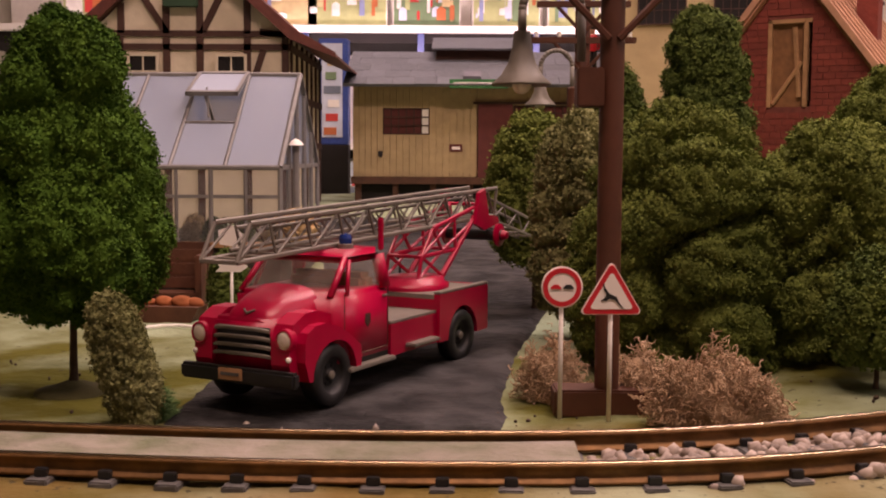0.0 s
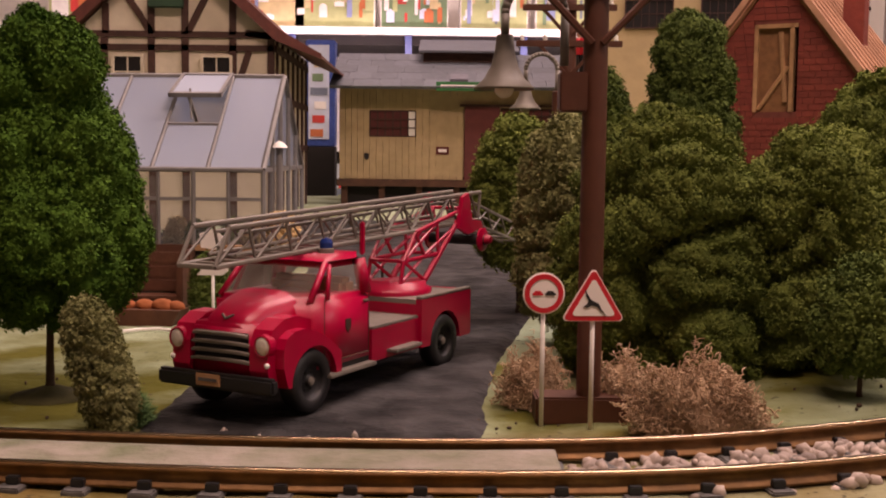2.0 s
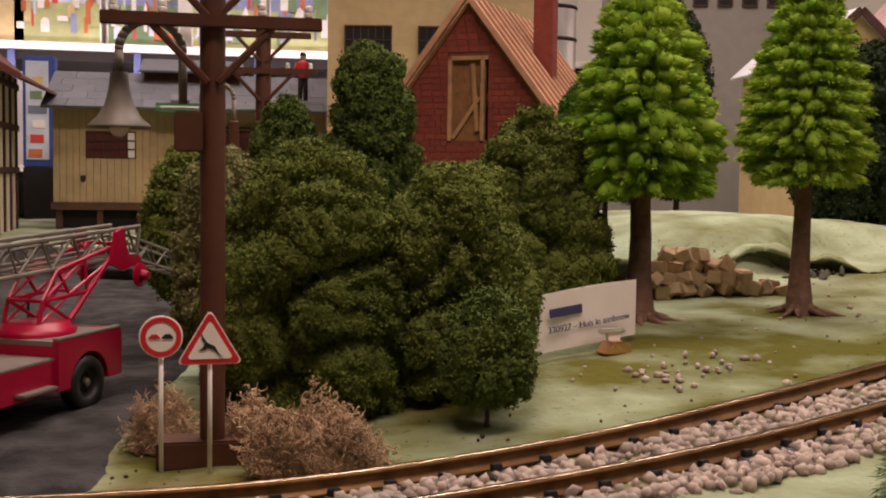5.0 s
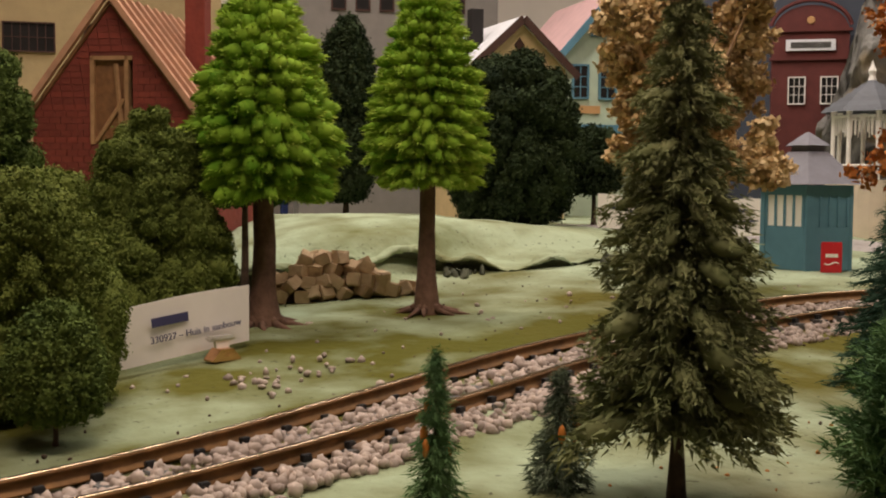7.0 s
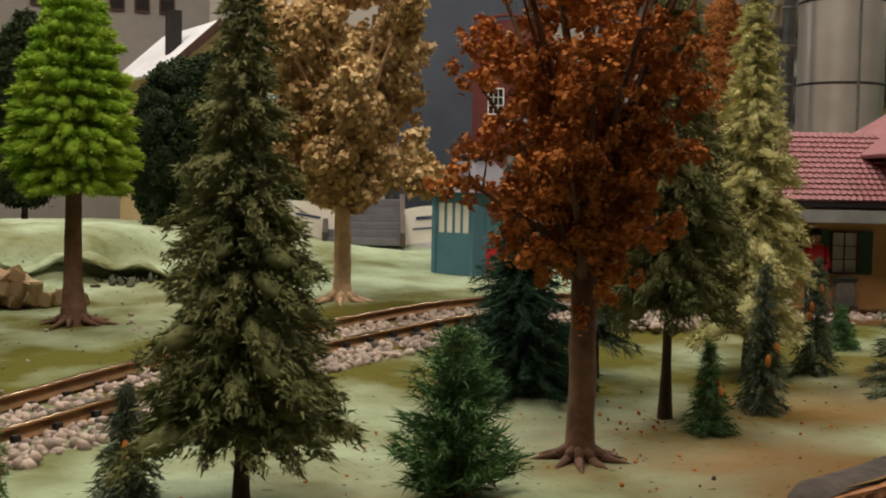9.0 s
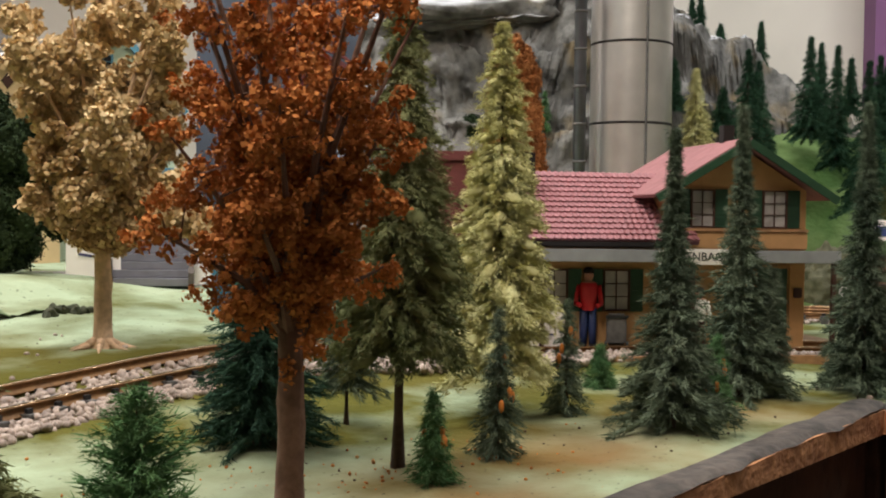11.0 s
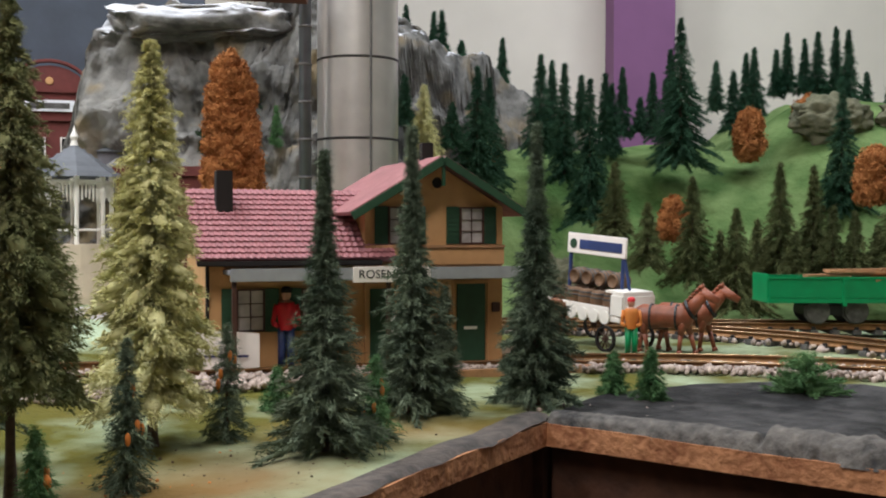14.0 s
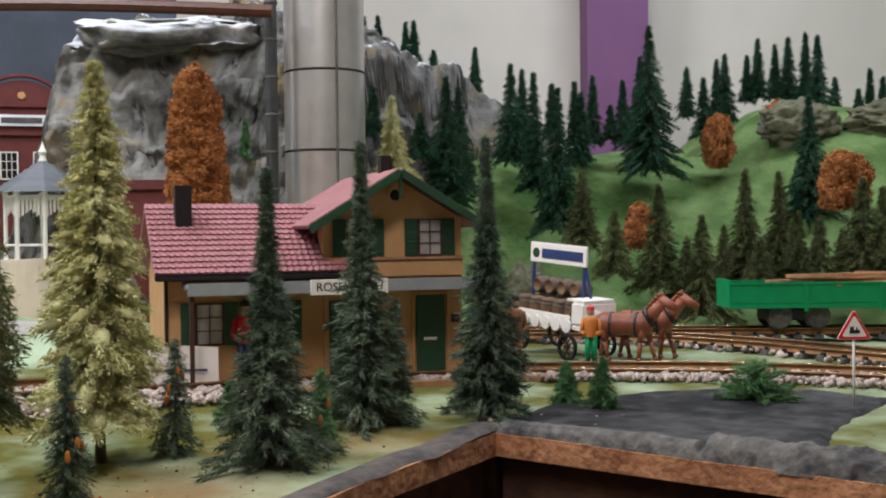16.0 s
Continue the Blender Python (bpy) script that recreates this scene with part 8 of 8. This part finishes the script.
for s in (-1, 1):
    cyl(bm, (.027, s * .002, .017), (.024, s * .004, .025), .0011, .0004, 5)
goat = part("goat_figurine", bm, M["white"], None, "", True)
goat.matrix_world = pose(*last(.80, 2.14, .328), 0, 0, -66)
tagged(goat, "white goat figurine grazing on the ridge", "figurine")

# ---- corner left of the road ----
disc = part("tree_base", lathe(B(), [(.021, -.001), (.0205, .0012), (.012, .0034), (.004, .0062), (.00001, .0066)], 26), mat("olive_disc", (.06, .055, .015), .9, 0, 120, .3, .4), None, "", True)
disc.matrix_world = pose(-.198, .601, G(-.198, .601))
tagged(disc, "round olive foot of the foam tree", "tree base")


def bench(x, y, rz, label):
    t = thing("wooden_bench", x, y, G(x, y), rz, label, "bench", "wooden benches")
    for s in (-1, 1):
        part("end_panel", box(B(), s * .036 - .0025, s * .036 + .0025, -.012, .012, 0, .046, .001), M["bench"], t)
    for k in range(3):
        part("back_board", box(B(), -.036, .036, .009, .012, .018 + k * .011, .027 + k * .011, .0006), M["bench"], t)
    for k in range(2):
        part("seat_board", box(B(), -.036, .036, -.012 + k * .011, -.002 + k * .011, .014, .017, .0006), M["bench"], t)
    return t


M["bench"] = mat("brown_bench_wood", (.10, .035, .016), .7, 0, 90, .3, .2)
bench(-.232, .940, 0, "dark brown wooden bench before the greenhouse")
bench(-.226, .885, 0, "brown wooden bench beside the turf")
M["sacking"] = mat("dull_orange_sacking", (.30, .085, .025), .9, 0, 90, .3, .3)
tub = thing("sack_tub", -.205, .845, G(-.205, .845), -8, "dark tub filled with dull brown sacks", "tub")
part("hull", prism(B(), [(-.03, .012), (.026, .012), (.02, 0), (-.026, 0)], -.011, .011), M["bench"], tub)
for k, (x, r, m) in enumerate(((-.018, .006, "sacking"), (-.004, .007, "sacking"), (.010, .008, "sacking"), (.020, .006, "sacking"))):
    bm = B()
    bmesh.ops.create_icosphere(bm, subdivisions=3, radius=r)
    for v in bm.verts:
        v.co = Vector((v.co.x * 1.1, v.co.y * .8, v.co.z * .7)) * (1 + .18 * noise.noise(v.co * 160))
    for v in bm.verts:
        v.co += Vector((x, 0, .014))
    part("sack", bm, M[m], tub, "", True)
van = thing("flat_trailer", -.375, .955, G(-.375, .955), 4, "dark trailer with a pale flat top beside the house", "trailer")
part("body", box(B(), -.05, .045, -.025, .03, .010, .030, .002), M["black"], van)
part("top", box(B(), -.05, .045, -.027, .032, .030, .035, .001), M["fascia"], van)
for x in (-.03, .028):
    part("wheel", cyl(B(), (x, -.028, .009), (x, -.02, .009), .009, seg=16), M["black"], van)
for k in range(3):
    lp = part("load_parcel", box(B(), -.04 + k * .022, -.022 + k * .022, -.012, .012, .035, .048 + .004 * (k % 2), .002), M[("wood", "white", "ochre")[k]], van)
foam_tree(-.166, .868, .05, .028, "deep", "dark green model shrub with yellow flowers", 600, 0, .002, 1, .0015, "oval", name="garden_shrub")
foam_tree(-.125, .975, .072, .03, "tan", "round tan model shrub by the greenhouse", 601, .5, .0024, 1, .002, "oval", name="garden_shrub")
hose = B()
pts = [(-.215 + .012 * i, .80 + .012 * math.sin(i * .9), 0) for i in range(8)]
for a, b in zip(pts, pts[1:]):
    cyl(hose, (a[0], a[1], G(a[0], a[1]) + .002), (b[0], b[1], G(b[0], b[1]) + .002), .0012, seg=6)
tagged(part("garden_hose", hose, M["white"], None), "pale thin hose lying on the turf", "hose")


# ---- litter on the ground ----
def scatter(name, spots, sizes, material, label, seed, cat="stones"):
    rng = np.random.default_rng(seed)
    ico = B()
    bmesh.ops.create_icosphere(ico, subdivisions=1, radius=1)
    bv = np.array([v.co[:] for v in ico.verts])
    bf = np.array([[v.index for v in f.verts] for f in ico.faces])
    ico.free()
    V, F, n = [], [], 0
    for cx, cy, sx, sy, cnt in spots:
        for _ in range(cnt):
            x, y = cx + rng.normal(0, sx), cy + rng.normal(0, sy)
            if y < front(x) + .004 and x < 1.115:
                continue
            s = rng.uniform(*sizes)
            V.append(bv * s * rng.uniform(.6, 1.4, 3) * (1 + rng.normal(0, .15, (len(bv), 1))) + (x, y, G(x, y) + s * .3))
            F.append(bf + n)
            n += len(bv)
    return tagged(raw(name, np.concatenate(V), np.concatenate(F), material, None), label, cat, kind="stuff")


scatter("pebbles", [(.36, .64, .05, .02, 40), (.345, .625, .008, .006, 12), (-.13, .515, .06, .006, 22), (.6, .75, .15, .06, 40), (1.2, .2, .03, .06, 30)], (.0011, .0026), M["stone"], "small pale loose pebbles on the turf", 21)
scatter("earth_crumbs", [(.25, .55, .12, .03, 50), (.6, .8, .2, .12, 90), (-.2, .6, .1, .08, 50), (.75, .35, .2, .05, 60), (1.0, .32, .1, .04, 30), (.02, .6, .05, .08, 40)], (.0004, .0012), M["bark"], "dark scattered earth crumbs on the turf", 22)
scatter("fallen_leaves", [(.60, .36, .07, .05, 120), (.75, .36, .06, .03, 60)], (.0005, .0012), LEAF["rust"], "scattered rust brown leaf crumbs under the tree", 23)
M["bankrock"] = mat("mossy_bank_rock", (.03, .036, .02), .95, 0, 160, .4, .6, col2=(.10, .10, .06))
bank = spline([(.38, 1.00), (.45, 1.004), (.53, 1.012), (.595, 1.015), (.645, .985), (.70, .957), (.76, .953), (.83, .97)], 26)


def bank_sheet(name, prof, material, label):
    """A cut bank carried along its line: pairs of (towards the track, up)."""
    verts, k = [], len(prof)
    for i, p in enumerate(bank):
        t = (bank[min(i + 1, len(bank) - 1)] - bank[max(i - 1, 0)]).normalized()
        o = Vector((-t.y, t.x, 0)) * (1 if -t.y * (.2 - p.x) + t.x * (.2 - p.y) > 0 else -1)
        fade = min(1, i / 10, (len(bank) - 1 - i) / 18)
        size = fade * (.75 + .5 * noise.noise(Vector((p.x * 25, p.y * 25, 6))) + (.15 if p.x < .62 else .15 - min(.62, (p.x - .62) * 9)))
        foot = turf_point(p.x + o.x * .02, p.y + o.y * .02)[2] - .001
        for j, (a, u) in enumerate(prof):
            wob = .0038 * fractal(p.x * 75, p.y * 75, j * 1.7)
            verts.append((p.x + o.x * (a * size + wob), p.y + o.y * (a * size + wob), foot + u * size + wob * .6))
    n = len(bank)
    faces = np.array([(i * k + j, i * k + j + 1, (i + 1) * k + j + 1, (i + 1) * k + j) for i in range(n - 1) for j in range(k - 1)])
    return tagged(raw(name, verts, faces, material, None, label, True), kind="structure")


bank_sheet("cut_bank_hollow", [(.012, -.002), (.004, .001), (-.003, .005), (-.004, .012), (.004, .0185), (.010, .0205)], M["bankrock"], "dark hollow face of the cut bank behind the stones")
bank_sheet("cut_bank_lip", [(.010, .0195), (.0125, .0215), (.011, .0245), (.002, .0262), (-.02, .026), (-.05, .018), (-.075, -.004)], M["turf"], "overhanging turf lip of the cut bank")
bm = B()
rng = random.Random(31)
for i, p in enumerate(bank):
    for j in range(2 if noise.noise((p.x * 14, p.y * 14, 2)) > -.1 and p.x > .6 else 0):
        x, y = p.x + rng.uniform(-.012, .03), p.y + rng.uniform(-.030, .004)
        bmesh.ops.create_icosphere(bm, subdivisions=2, radius=rng.uniform(.002, .0048), matrix=Matrix.Translation((x, y, turf_point(x, y)[2] + .001)) @ Euler((i * .2, i * .1 + j, i * 3)).to_matrix().to_4x4() @ Matrix.Diagonal((1.9, 1.2, .7, 1)))
for v in bm.verts:
    v.co += Vector((1, 1, 1)) * .003 * noise.noise(v.co * 150)
tagged(part("bank_rocks", bm, M["bankrock"], None), "dark mossy rocks along the cut bank", "rocks", kind="stuff")

strip("paved_path", [(.74, 1.27), (.95, 1.13), (1.2, 1.01), (1.34, .98)], [(.80, 1.36), (1.02, 1.23), (1.26, 1.11), (1.40, 1.06)], mat("pale_paving", (.36, .33, .31), .85, 0, 60, .25, .3), .004, "pale paved path behind the kiosk", 10)

# ---- steps and leaning cards beyond the kiosk ----
steps = thing("stone_steps", 1.006, 1.098, G(1.006, 1.098), -35, "dark grey flight of model steps behind the tan tree", "steps")
for k in range(6):
    part("step", box(B(), -.045, .045, -.03 + k * .011, .06, k * .0092, (k + 1) * .0092, .0008), M["greyroof"], steps)
for s in (-1, 1):
    part("cheek_wall", prism(B(), [(-.036, 0), (.06, 0), (.06, .062), (.036, .062), (-.036, .016)], s * .047 - .003, s * .047 + .003, Matrix.Rotation(math.pi / 2, 4, "Z")), M["stone_wall"], steps)
label_card(.945, 1.125, -28, .062, .040, G(.945, 1.125) + .006, -9, "grey backed card leaning among the stones", [("#0.030", .45, .022, .003)], .002)
label_card(1.066, 1.050, -40, .055, .044, G(1.066, 1.050) + .008, 5, "white card leaning beside the steps", [("#0.020", .45, .028, .004), ("#0.034", .5, .016, .002)], .002)
